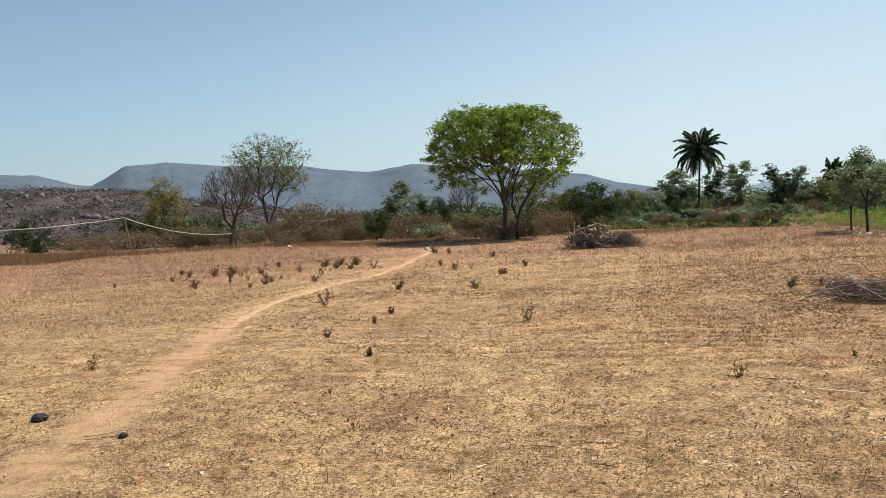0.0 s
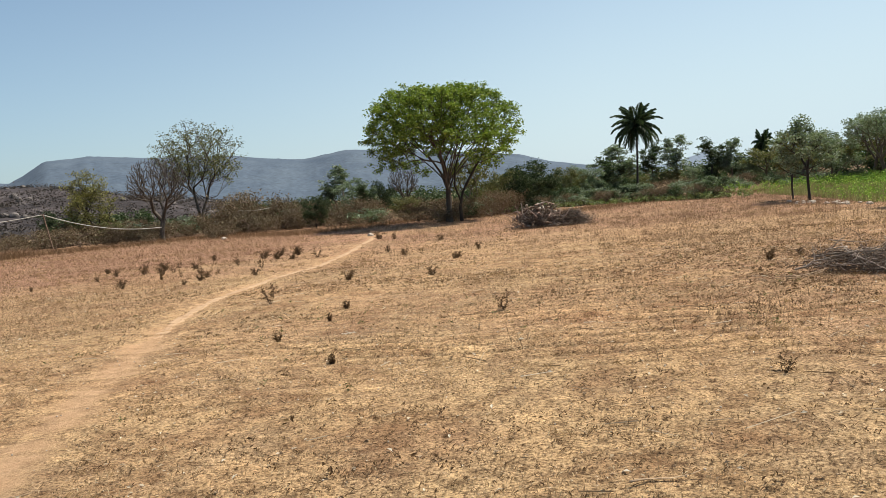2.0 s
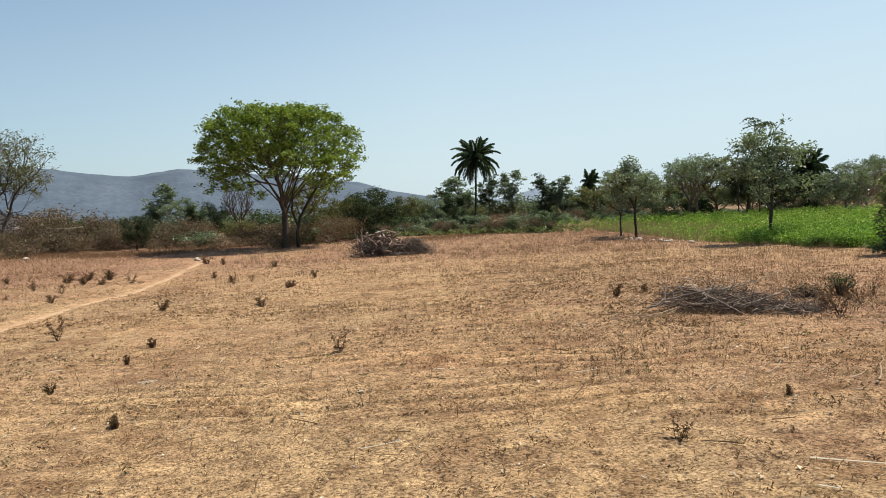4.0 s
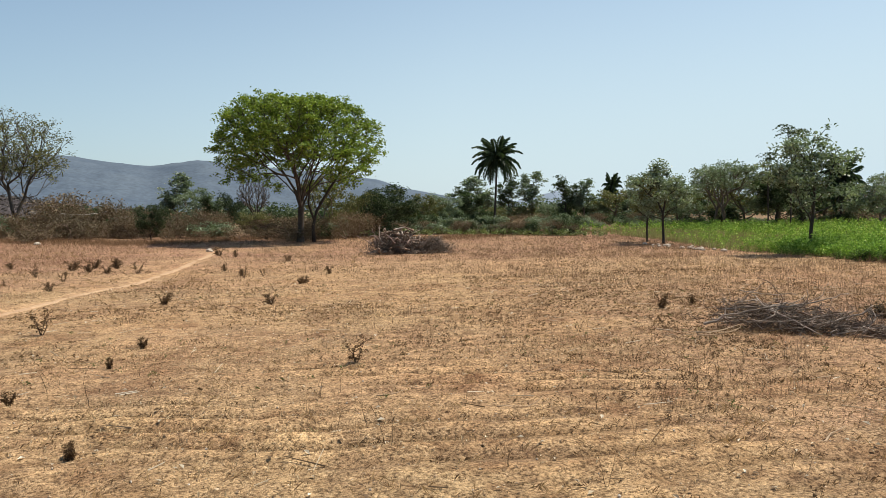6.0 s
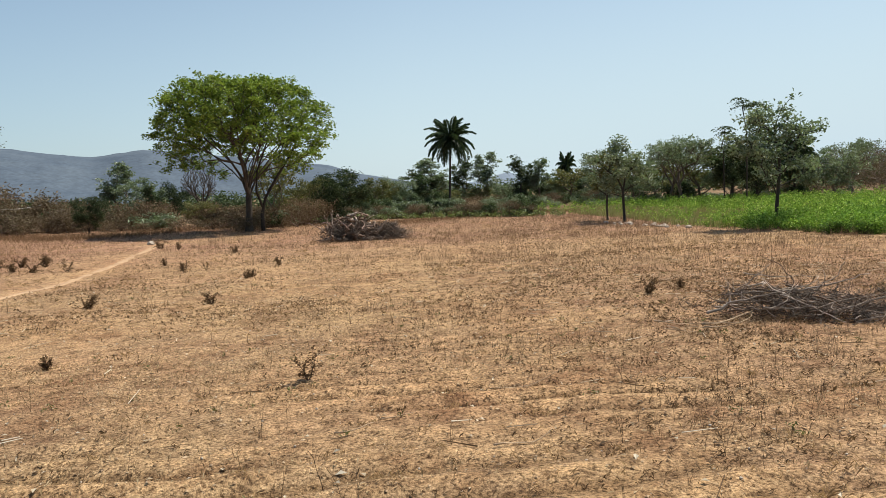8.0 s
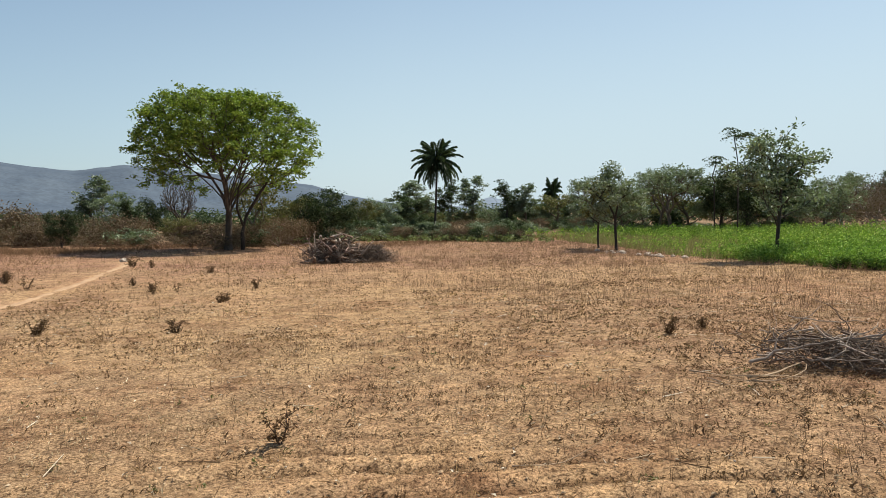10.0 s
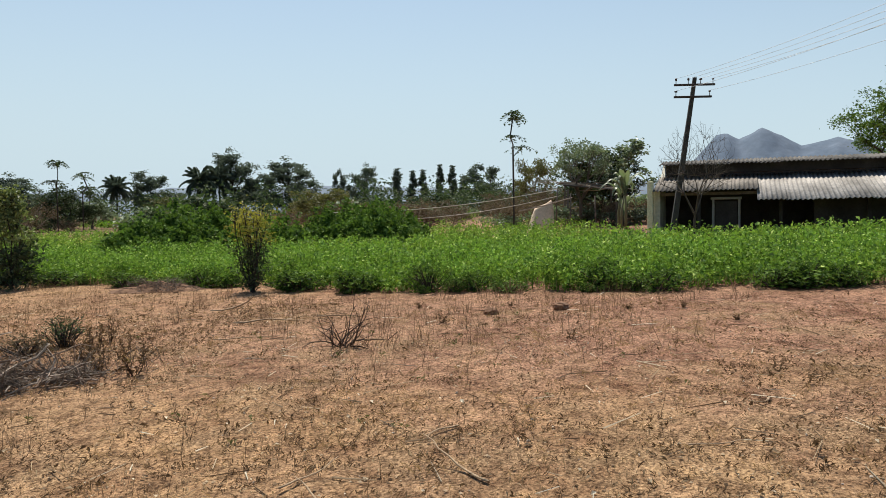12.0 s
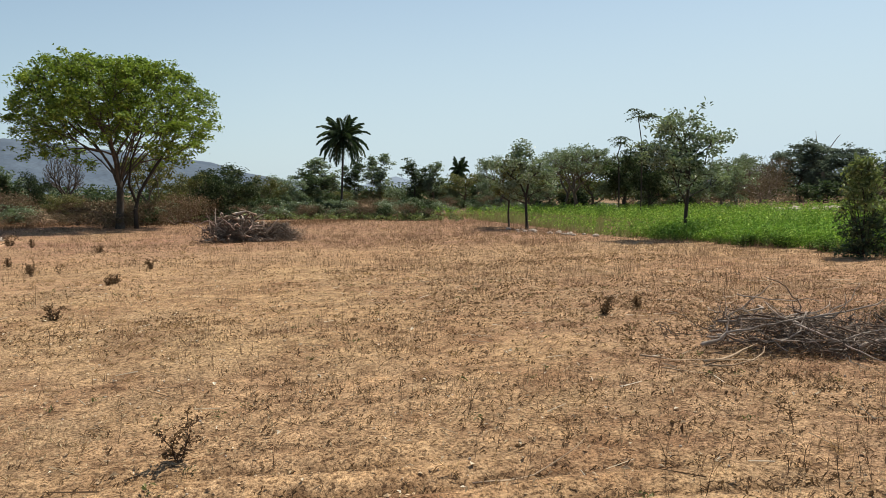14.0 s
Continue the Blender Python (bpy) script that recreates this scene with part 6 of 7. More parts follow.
# ---- field litter ----
def litter():
    rng = np.random.default_rng(171)
    def blades(n, x, y, L, w, lift, steep):
        a = rng.uniform(0, 2 * np.pi, n)
        dx, dy = np.cos(a) * L / 2, np.sin(a) * L / 2
        px, py = -np.sin(a) * w, np.cos(a) * w
        z = surface_z(x, y)
        rise = lift * rng.uniform(0, 1, n) ** steep
        return np.stack([np.c_[x - dx, y - dy, z + 0.003], np.c_[x + px, y + py, z + 0.008 + rise * 0.6], np.c_[x + dx, y + dy, z + 0.004 + rise], np.c_[x - px, y - py, z + 0.006 + rise * 0.5]], 1).reshape(-1, 3)

    # straw and chaff lying on the soil, thicker along the old furrows
    n = 260000
    y = 2.2 + 24 * rng.uniform(0, 1, n) ** 1.35
    x = rng.uniform(-1, 1, n) * (7.5 + 0.35 * y) + 3.2
    cover = wave(x * 1.7, y * 1.7, BROAD_WAVES) + 0.6 * wave(x * 1.1, y * 1.1, FINE_WAVES) + 0.5 * furrows(x, y)
    keep = (path_distance(x, y) > 0.35 + rng.uniform(0, 0.3, n)) & (x < 15.2) & (cover - 0.45 * np.clip((x - 2) / 5, 0, 1) > rng.uniform(-0.55, 1.1, n))
    x, y = x[keep], y[keep]
    n = len(x)
    up = rng.uniform(0, 1, n) < 0.55
    L = np.where(up, rng.uniform(0.005, 0.022, n), rng.uniform(0.012, 0.045, n)) * (1 + y / 30)
    v = blades(n, x, y, L, rng.uniform(0.0012, 0.0032, n) * (1 + y / 12), np.where(up, rng.uniform(0.012, 0.055, n), 0.015), np.where(up, 0.3, 1.3))
    tagged(new("straw_litter", mesh_of("straw_litter", v, np.arange(n * 4).reshape(-1, 4), STRAW)), "dry straw and chaff lying over the ploughed soil", "straw", kind="stuff")
    # short withered sprigs, in loose clusters
    seeds = 15000
    y = 2.0 + 52 * rng.uniform(0, 1, seeds) ** 1.5
    x = rng.uniform(-1, 1, seeds) * (8 + y * 0.42) + 3.5
    keep = (path_distance(x, y) > 0.5) & (x < edge_x(y) - 0.2) & (wave(x * 0.9, y * 0.9, BROAD_WAVES) + 1.0 * furrows(x, y) > rng.uniform(-0.7, 1.0, seeds))
    x, y = x[keep], y[keep]
    count = rng.integers(3, 16, len(x))
    size = np.repeat(rng.uniform(0.02, 0.065, len(x)) * (1 + y / 60), count)
    x, y = np.repeat(x, count), np.repeat(y, count)
    n = len(x)
    x, y = x + rng.normal(size=n) * size * 0.8, y + rng.normal(size=n) * size * 0.8
    v = blades(n, x, y, size * rng.uniform(0.5, 1.4, n), (0.0009 + 0.00012 * y) * rng.uniform(0.7, 1.6, n), size * 1.1, 0.8)
    tagged(new("dry_tufts", mesh_of("dry_tufts", v, np.arange(n * 4).reshape(-1, 4), DRY_STEM)), "low withered brown grass tufts over the field", "dry grass", kind="stuff")
    # squat dark remains of stubble, in rows
    n = 150000
    y = np.where(np.arange(n) < 95000, 2.0 + 40 * rng.uniform(0, 1, n) ** 1.4, 9.5 + 17 * rng.uniform(0, 1, n))
    x = np.where(np.arange(n) < 95000, rng.uniform(-1, 1, n) * (8 + y * 0.4) + 3.5, rng.uniform(-5, 17, n))
    x = np.where(np.arange(n) > 125000, rng.uniform(6, 15, n), x)
    y = np.where(np.arange(n) > 125000, rng.uniform(3, 17, n), y)
    keep = (path_distance(x, y) > 0.45) & (x < edge_x(y) - 0.2) & (0.8 * wave(x * 1.2 + 5, y * 1.2, BROAD_WAVES) + 0.5 * wave(x * 0.9, y * 0.9, FINE_WAVES) + (0.3 + 1.1 * np.clip(furrow_mask(x, y), 0, 1)) * -furrows(x, y) > rng.uniform(-0.2, 1.3, n))
    x, y = np.repeat(x[keep], 3), np.repeat(y[keep], 3)
    n = len(x)
    x, y = x + rng.normal(size=n) * 0.012, y + rng.normal(size=n) * 0.012
    tall = rng.uniform(0.01, 0.034, n) * (1 + y / 40)
    v = blades(n, x, y, tall * rng.uniform(0.6, 1.6, n), (0.0013 + 0.00026 * y) * rng.uniform(0.6, 1.5, n), tall, 0.4)
    tagged(new("stubble", mesh_of("stubble", v, np.arange(n * 4).reshape(-1, 4), STUBBLE)), "short dark stubble left standing in the ploughed field", "stubble", kind="stuff")
    # reddish-brown dead weeds, thick to the left and towards the far edge
    n = 150000
    y = 15 + 50 * rng.uniform(0, 1, n) ** 1.1
    x = rng.uniform(-1, 1, n) * (9 + y * 0.5) + 1.0
    thick = 0.55 * wave(x * 0.6, y * 0.6, BROAD_WAVES) + 0.25 * wave(x * 0.35, y * 0.35, FINE_WAVES) + np.clip((-3.5 - x) / 3.5, 0, 1.3) + np.clip((y - 30) / 28, 0, 0.8) + np.clip((x - 5) / 14, 0, 0.35) + 0.35 * np.exp(-(x / 6.0) ** 2 - ((y - 26) / 9.0) ** 2)
    keep = (path_distance(x, y) > 0.7) & (x < edge_x(y) - 0.1) & (thick > rng.uniform(0.0, 1.5, n))
    x, y = x[keep], y[keep]
    n = len(x)
    base = np.c_[x, y, surface_z(x, y)]
    h = rng.uniform(0.02, 0.12, n) * rng.uniform(0.5, 1.2, n) * (0.7 + y / 60)
    ang = rng.uniform(0, 2 * np.pi, n)
    out = h * rng.uniform(0.4, 2.4, n)
    tip = base + np.c_[np.cos(ang) * out, np.sin(ang) * out, h]
    side = np.c_[-np.sin(ang), np.cos(ang), 0 * ang] * (0.0018 + 0.00013 * y)[:, None]
    v = np.stack([base - side, base + side, tip + side * 0.3, tip - side * 0.3], 1).reshape(-1, 3)
    v = v.reshape(-1, 4, 3)
    west = x + rng.normal(size=n) * 2.0 < -1.0
    for sel, mat, label in ((west, RED_WEED, "reddish-brown dead weeds thickly covering the field beside the footpath"), (~west, DULL_WEED, "dull brown dead weeds thinly covering the far field")):
        k = int(sel.sum())
        tagged(new("dead_weeds", mesh_of("dead_weeds", v[sel].reshape(-1, 3), np.arange(k * 4).reshape(-1, 4), mat)), label, "dry weeds", kind="stuff")
    # standing dead stalks
    kinds = [weed_mesh(rng, int(rng.integers(1, 3)), 0.36, int(i % 3 == 0), 0.0028, 0.28, 0.018) for i in range(16)]
    parts = []
    n = 4800
    y = 2.0 + 58 * rng.uniform(0, 1, n) ** 1.5
    x = rng.uniform(-1, 1, n) * (8 + y * 0.42) + 3.5
    x, y = np.r_[x, rng.uniform(3.5, 14.6, 1500)], np.r_[y, rng.uniform(1, 15, 1500)]
    n += 1500
    dens = wave(x * 0.7 + 3, y * 0.7, BROAD_WAVES)
    keep = (path_distance(x, y) > 0.5) & (x < edge_x(y) - 0.3) & (1.5 * dens > rng.uniform(0.0, 1.6, n))
    for px, py in zip(x[keep], y[keep]):
        t, l = kinds[rng.integers(0, 16)]
        s, c = rng.uniform(0.18, 0.5) ** 0.8 * rng.uniform(0.7, 1.4) * (1 + py / 80), rng.uniform(0, 6.3)
        R = np.array([[math.cos(c), -math.sin(c), 0], [math.sin(c), math.cos(c), 0], [0, 0, 1]]) * s
        o = np.array([px, py, float(surface_z(px, py))])
        parts.append((t[0] @ R.T + o, t[1]))
        if l:
            parts.append((l[0] @ R.T + o, l[1]))
    tagged(new("dead_stalks", mesh_of("dead_stalks", *joined(parts), STALK_DARK)), "thin dead weed stalks standing in the dry field", "dry weeds", kind="stuff")
    # tall dry grass along the far field edge
    n = 46000
    u = rng.uniform(0, 1, n)
    x = np.where(rng.uniform(0, 1, n) < 0.4, rng.uniform(-46, -26, n), -34 + 68 * u)
    y = np.where(x < -26, rng.uniform(48, 60, n), 66 + 4 * np.sin(x * 0.3) - 0.12 * np.abs(x) + rng.normal(size=n) * 2.2)
    k = (path_distance(x, y) > 1.0)
    x, y = x[k], y[k]
    n = len(x)
    base = np.c_[x, y, surface_z(x, y)]
    h = rng.uniform(0.1, 0.5, n) * np.where(x > 7, 0.45, np.where(x > -26, 0.7, 1.0)) * (1 + 0.35 * wave(x * 0.8, y * 0.8, BROAD_WAVES))
    ang = rng.uniform(0, 2 * np.pi, n)
    out = h * rng.uniform(0.2, 1.4, n)
    tip = base + np.c_[np.cos(ang) * out, np.sin(ang) * out, h]
    side = np.c_[-np.sin(ang), np.cos(ang), 0 * ang] * 0.011
    v = np.stack([base - side, base + side, tip + side * 0.3, tip - side * 0.3], 1).reshape(-1, 3)
    tagged(new("tall_dry_grass", mesh_of("tall_dry_grass", v, np.arange(n * 4).reshape(-1, 4), RED_WEED)), "tall reddish-brown dry grass along the field edge", "dry grass", kind="stuff")
    # bleached dead leaves
    n = 6500
    y = 2.2 + 24 * rng.uniform(0, 1, n) ** 1.2
    x = rng.uniform(-1, 1, n) * (6.5 + 0.35 * y) + 4.0
    k = (x < 15) & (path_distance(x, y) > 0.4)
    x, y = x[k], y[k]
    v, f = leaves(rng, np.c_[x, y, surface_z(x, y) + 0.012], rng.uniform(0.012, 0.045, len(x)) * (1 + y / 40), 0.55, 3.0)
    tagged(new("dead_leaves", mesh_of("dead_leaves", v, f, BLEACHED)), "bleached dead leaves strewn over the dry soil", "dead leaves", kind="stuff")
    # pale dry grass in tussocks towards the crop and the field's end
    n = 4200
    y = -4 + 60 * rng.uniform(0, 1, n) ** 0.8
    x = edge_x(y) - 26 * rng.uniform(0, 1, n) ** 1.6 + 0.8
    k = (path_distance(x, y) > 1.0) & ((y > 18) | (x > 9.5)) & (wave(x * 0.8 + 1, y * 0.8, BROAD_WAVES) + 0.5 * np.clip((y - 34) / 12, 0, 1) > rng.uniform(-0.3, 0.9, n))
    x, y = np.repeat(x[k], 9), np.repeat(y[k], 9)
    n = len(x)
    x, y = x + rng.normal(size=n) * 0.09, y + rng.normal(size=n) * 0.09
    base = np.c_[x, y, surface_z(x, y)]
    h = rng.uniform(0.08, 0.4, n) * rng.uniform(0.5, 1, n)
    ang = rng.uniform(0, 2 * np.pi, n)
    out = h * rng.uniform(0.1, 1.1, n)
    tip = base + np.c_[np.cos(ang) * out, np.sin(ang) * out, h]
    side = np.c_[-np.sin(ang), np.cos(ang), 0 * ang] * 0.0045
    v = np.stack([base - side, base + side, tip + side * 0.3, tip - side * 0.3], 1).reshape(-1, 3)
    tagged(new("straw_tussocks", mesh_of("straw_tussocks", v, np.arange(n * 4).reshape(-1, 4), DULL_WEED)), "pale brown dry grass tussocks near the crop", "dry grass", kind="stuff")
    # clumps of standing dry grass
    n = 1000
    y = 10 + 36 * rng.uniform(0, 1, n) ** 1.1
    x = rng.uniform(0.1, 1, n) * (edge_x(y) - 0.6) + rng.normal(size=n) * 0.4
    k = (path_distance(x, y) > 1.2) & (x < edge_x(y) - 0.3) & (wave(x * 0.9 + 7, y * 0.9, BROAD_WAVES) + 0.25 * np.clip((x - 4) / 6, -1, 1) > rng.uniform(-0.1, 0.9, n))
    tall, wide = rng.uniform(0.1, 0.34, n)[k], rng.uniform(0.08, 0.3, n)[k]
    x, y, tall, wide = (np.repeat(q, 26) for q in (x[k], y[k], tall, wide))
    n = len(x)
    x, y = x + rng.normal(size=n) * wide, y + rng.normal(size=n) * wide
    base = np.c_[x, y, surface_z(x, y)]
    h = tall * rng.uniform(0.3, 1, n)
    ang = rng.uniform(0, 2 * np.pi, n)
    out = h * rng.uniform(0.1, 1.1, n)
    tip = base + np.c_[np.cos(ang) * out, np.sin(ang) * out, h]
    side = np.c_[-np.sin(ang), np.cos(ang), 0 * ang] * (0.001 + 0.00009 * y)[:, None]
    v = np.stack([base - side, base + side, tip + side * 0.3, tip - side * 0.3], 1).reshape(-1, 3)
    tagged(new("dry_grass", mesh_of("dry_grass", v, np.arange(n * 4).reshape(-1, 4), DULL_WEED)), "loose clumps of standing brown dry grass in the field", "dry grass", kind="stuff")
    # pale green grass between the thin rows at the crop's far end
    n = 26000
    y = 33 + 32 * rng.uniform(0, 1, n)
    x = edge_x(y) + 13 * rng.uniform(0, 1, n) ** 1.2 + 0.3
    k = wave(x * 0.7, y * 0.7, BROAD_WAVES) + 0.4 > rng.uniform(-0.2, 0.9, n)
    x, y = x[k], y[k]
    n = len(x)
    base = np.c_[x, y, surface_z(x, y)]
    h = rng.uniform(0.12, 0.45, n)
    ang = rng.uniform(0, 2 * np.pi, n)
    out = h * rng.uniform(0.1, 0.8, n)
    tip = base + np.c_[np.cos(ang) * out, np.sin(ang) * out, h]
    side = np.c_[-np.sin(ang), np.cos(ang), 0 * ang] * 0.014
    v = np.stack([base - side, base + side, tip + side * 0.3, tip - side * 0.3], 1).reshape(-1, 3)
    tagged(new("grass", mesh_of("grass", v, np.arange(n * 4).reshape(-1, 4), PALE_GRASS)), "pale yellow-green grass at the far end of the crop", "grass", kind="stuff")
    # a few small living weeds, dull green
    n = 420
    y = 3.0 + 24 * rng.uniform(0, 1, n)
    x = rng.uniform(-6, 15, n)
    k = (path_distance(x, y) > 0.6) & (wave(x * 0.5 + 9, y * 0.5, BROAD_WAVES) > rng.uniform(-0.2, 0.8, n))
    x, y = np.repeat(x[k], 14), np.repeat(y[k], 14)
    n = len(x)
    x, y = x + rng.normal(size=n) * 0.025, y + rng.normal(size=n) * 0.025
    v, f = leaves(rng, np.c_[x, y, surface_z(x, y) + rng.uniform(0.004, 0.05, n)], rng.uniform(0.015, 0.04, n), 0.45, 0.4)
    tagged(new("green_weeds", mesh_of("green_weeds", v, f, LEAF_OLIVE)), "small dull green weeds sprouting in the dry soil", "weeds", kind="stuff")
    # withered weeds pressed low on the soil, dark brown
    n = 11500
    near = np.arange(n) < 3800
    y = np.where(near, rng.uniform(0.5, 21, n), 2.0 + 46 * rng.uniform(0, 1, n) ** 1.4)
    x = np.where(near, rng.uniform(4.5, 15.5, n), rng.uniform(-1, 1, n) * (8 + y * 0.42) + 3.5)
    k = (path_distance(x, y) > 0.5) & (x < edge_x(y) - 0.1) & (wave(x * 1.1 + 4, y * 1.1, BROAD_WAVES) + 0.5 * wave(x * 0.8, y * 0.8, FINE_WAVES) + 0.25 * near > rng.uniform(-0.35, 1.1, n))
    x, y = x[k], y[k]
    size = rng.uniform(0.010, 0.042, len(x)) * rng.uniform(0.5, 1.3, len(x)) * (1 + y / 50)
    x, y, size = (np.repeat(q, 9) for q in (x, y, size))
    n = len(x)
    x, y = x + rng.normal(size=n) * size, y + rng.normal(size=n) * size
    v, f = leaves(rng, np.c_[x, y, surface_z(x, y) + 0.004 + rng.uniform(0, 1.3, n) * size], size * rng.uniform(0.5, 1.0, n), 0.45, 0.3)
    tagged(new("withered_weeds", mesh_of("withered_weeds", v, f, WEED_LEAF)), "small dark brown withered weeds low on the dry soil", "dry weeds", kind="stuff")
    # bits of pale twig
    n = 900
    y = 0.5 + 22 * rng.uniform(0, 1, n)
    x = np.where(np.arange(n) < 600, rng.uniform(5, 15.2, n), rng.uniform(-5, 8, n))
    k = (path_distance(x, y) > 0.6) & (x < edge_x(y) - 0.2)
    x, y = x[k], y[k]
    a, L = rng.uniform(0, 6.3, len(x)), rng.uniform(0.05, 0.16, len(x)) * rng.uniform(0.5, 1.6, len(x))
    dx, dy = np.cos(a) * L, np.sin(a) * L
    v, f = tubes(np.c_[x - dx, y - dy, surface_z(x - dx, y - dy) + 0.012], np.c_[x + dx, y + dy, surface_z(x + dx, y + dy) + rng.uniform(0.01, 0.05, len(x))], rng.uniform(0.003, 0.007, len(x)), rng.uniform(0.002, 0.004, len(x)), 3)
    tagged(new("twig_litter", mesh_of("twig_litter", v, f, BLEACHED)), "short pale twigs scattered over the dry soil", "twigs", kind="stuff")
    # crumbs of earth
    n = 60000
    y = 2.0 + 24 * rng.uniform(0, 1, n) ** 1.3
    x = rng.uniform(-1, 1, n) * (6.5 + 0.35 * y) + 4.0
    keep = (x < 15) & (path_distance(x, y) > 0.4) & (wave(x * 1.3 + 2, y * 1.3, FINE_WAVES) + 0.5 * furrows(x, y) > rng.uniform(-0.9, 0.9, n))
    x, y = x[keep], y[keep]
    n = len(x)
    r = (0.003 + 0.009 * rng.uniform(0, 1, n) ** 2.5) * (1 + y / 30)
    o = np.array([[1, 0, 0], [-1, 0, 0], [0, 1, 0], [0, -1, 0], [0, 0, 0.55], [0, 0, -0.5]], float)
    v = (o[None] * rng.uniform(0.6, 1.4, (n, 6, 1)) + rng.normal(size=(n, 6, 3)) * 0.15) * r[:, None, None] + np.c_[x, y, surface_z(x, y) + r * 0.4][:, None]
    tri = np.array([[0, 2, 4], [2, 1, 4], [1, 3, 4], [3, 0, 4], [2, 0, 5], [1, 2, 5], [3, 1, 5], [0, 3, 5]])[:4]
    f = (tri[None] + (np.arange(n) * 6)[:, None, None]).reshape(-1, 3)
    tagged(new("soil_crumbs", mesh_of("soil_crumbs", v.reshape(-1, 3), f, CRUMB)), "loose crumbs of dry earth on the field", "soil crumbs", kind="stuff")
    # crumbs of earth and pale pebbles
    bits = []
    for i in range(900):
        yy = 2.2 + 14 * rng.uniform() ** 1.3
        xx = rng.uniform(-6, 14)
        r = rng.uniform(0.004, 0.013)
        bits.append(boulder(rng, (xx, yy, float(surface_z(xx, yy)) + r * 0.3), r))
    tagged(new("pebbles", mesh_of("pebbles", *joined(bits), STONE)), "pale pebbles scattered on the soil", "pebbles", kind="stuff")


litter()


def clod(seed, x, y, r, mat, name, label, category):
    rng = np.random.default_rng(seed)
    bm = bmesh.new()
    bmesh.ops.create_icosphere(bm, subdivisions=3, radius=r)
    for q in bm.verts:
        q.co *= 1 + 0.28 * noise.noise(q.co * (2.2 / r) + Vector((seed, 0, 0)))
        q.co.z *= 0.62
    me = bpy.data.meshes.new(name)
    bm.to_mesh(me)
    bm.free()
    me.materials.append(mat)
    ob = tagged(new(name, me), label, category)
    ob.matrix_world = pose(x, y, float(surface_z(np.float64(x), np.float64(y))) + r * 0.3, 0, 0, rng.uniform(0, 360))


PLASTIC = surface("black_plastic", [(0.3, (0.008, 0.008, 0.01)), (0.7, (0.02, 0.02, 0.024))], 12, 0.35)
clod(1, -3.95, 7.2, 0.078, PLASTIC, "plastic_scrap", "crumpled black plastic scrap on the bare soil", "litter")
clod(2, -2.75, 6.35, 0.04, PLASTIC, "plastic_scrap", "small black plastic scrap beside the footpath", "litter")
clod(3, 13.2, 7.2, 0.13, CLOD, "earth_lump", "dark lump of dry earth on the field edge", "earth lump")
clod(4, 13.0, 8.3, 0.12, CLOD, "earth_lump", "dark lump of dry earth on the field edge", "earth lump")
clod(5, -1.2, 48.8, 0.2, STONE, "field_stone", "pale stone at the end of the footpath", "stone")
clod(6, -13.0, 62.0, 0.22, STONE, "field_stone", "pale stone in the dry grass", "stone")
rs = np.random.default_rng(61)
for i in range(26):
    y = rs.uniform(34.5, 43.5)
    clod(20 + i, 22.3 + 0.09 * (y - 36) + rs.normal() * 0.4, y, rs.uniform(0.04, 0.15), STONE, "rubble_stone", "pale broken stone on the crop edge", "stone")
for i, (x, y) in enumerate([(46.2, 44.3), (46.9, 43.4), (47.7, 42.5), (48.3, 41.7)]):
    clod(60 + i, x, y, 0.62 + 0.08 * (i % 2), STONE, "rubble_stone", "large pale stone lying behind the crop", "stone")


def mound(x, y, r, h):
    rng = np.random.default_rng(9)
    n = 40
    q = np.linspace(-1, 1, n)
    U, W = np.meshgrid(q, q)
    rr = np.hypot(U, W) + 0.12 * wave(U * 1.3, W * 1.3, FINE_WAVES)
    Z = h * np.clip(1 - rr, 0, 1) ** 0.8 * (1 + 0.35 * wave(U * 3, W * 3, FINE_WAVES)) - 0.02 * (rr > 1)
    X, Y = x + U * r * 0.6, y + W * r
    idx = np.arange(n * n).reshape(n, n)
    f = np.stack([idx[:-1, :-1], idx[:-1, 1:], idx[1:, 1:], idx[1:, :-1]], -1).reshape(-1, 4)
    V = np.stack([X, Y, surface_z(X, Y) + Z - 0.01], -1).reshape(-1, 3)
    tagged(new("earth_mound", mesh_of("earth_mound", V, f, CLOD, True)), "low mound of loose reddish earth at the crop edge", "earth mound")


mound(18.4, 16.2, 1.15, 0.2)
heap("brush_pile", "thin scatter of dry brown twigs on the earth mound", 145, 18.2, 16.1, 1.0, 0.5, 0.3, 70, 12, 150, DEADWOOD_RED, True, 0.012)


# ---- rope and sticks at the left of the field ----
def sag(a, b, drop, n=20):
    a, b = np.array(a), np.array(b)
    s = np.linspace(0, 1, n)[:, None]
    p = a * (1 - s) + b * s
    p[:, 2] -= (drop * 4 * s * (1 - s))[:, 0]
    return p


tagged(new("hose", mesh_of("hose", *curve_mesh(np.concatenate([sag((-46, 55, 1.9), (-27.6, 64.3, 1.95), 0.75), sag((-27.6, 64.3, 1.95), (-19.2, 67.1, 0.25), 0.55)[1:]]), 0.032), ROPE, True)), "pale hose slung over a stick above the scrub", "hose")
tagged(new("prop_stick", mesh_of("prop_stick", *curve_mesh([(-27.1, 64.4, -1.05), (-27.3, 64.3, 0.3), (-27.6, 64.3, 2.0)], 0.05), DEADWOOD, True)), "crooked stick propping up the hose", "stick")
tagged(new("leaning_stick", mesh_of("leaning_stick", *curve_mesh([(-16.2, 76.0, -1.0), (-15.0, 76.3, 0.4), (-14.4, 76.4, 1.2)], 0.06), DEADWOOD_GREY, True)), "pale leaning stick in the scrub", "stick")
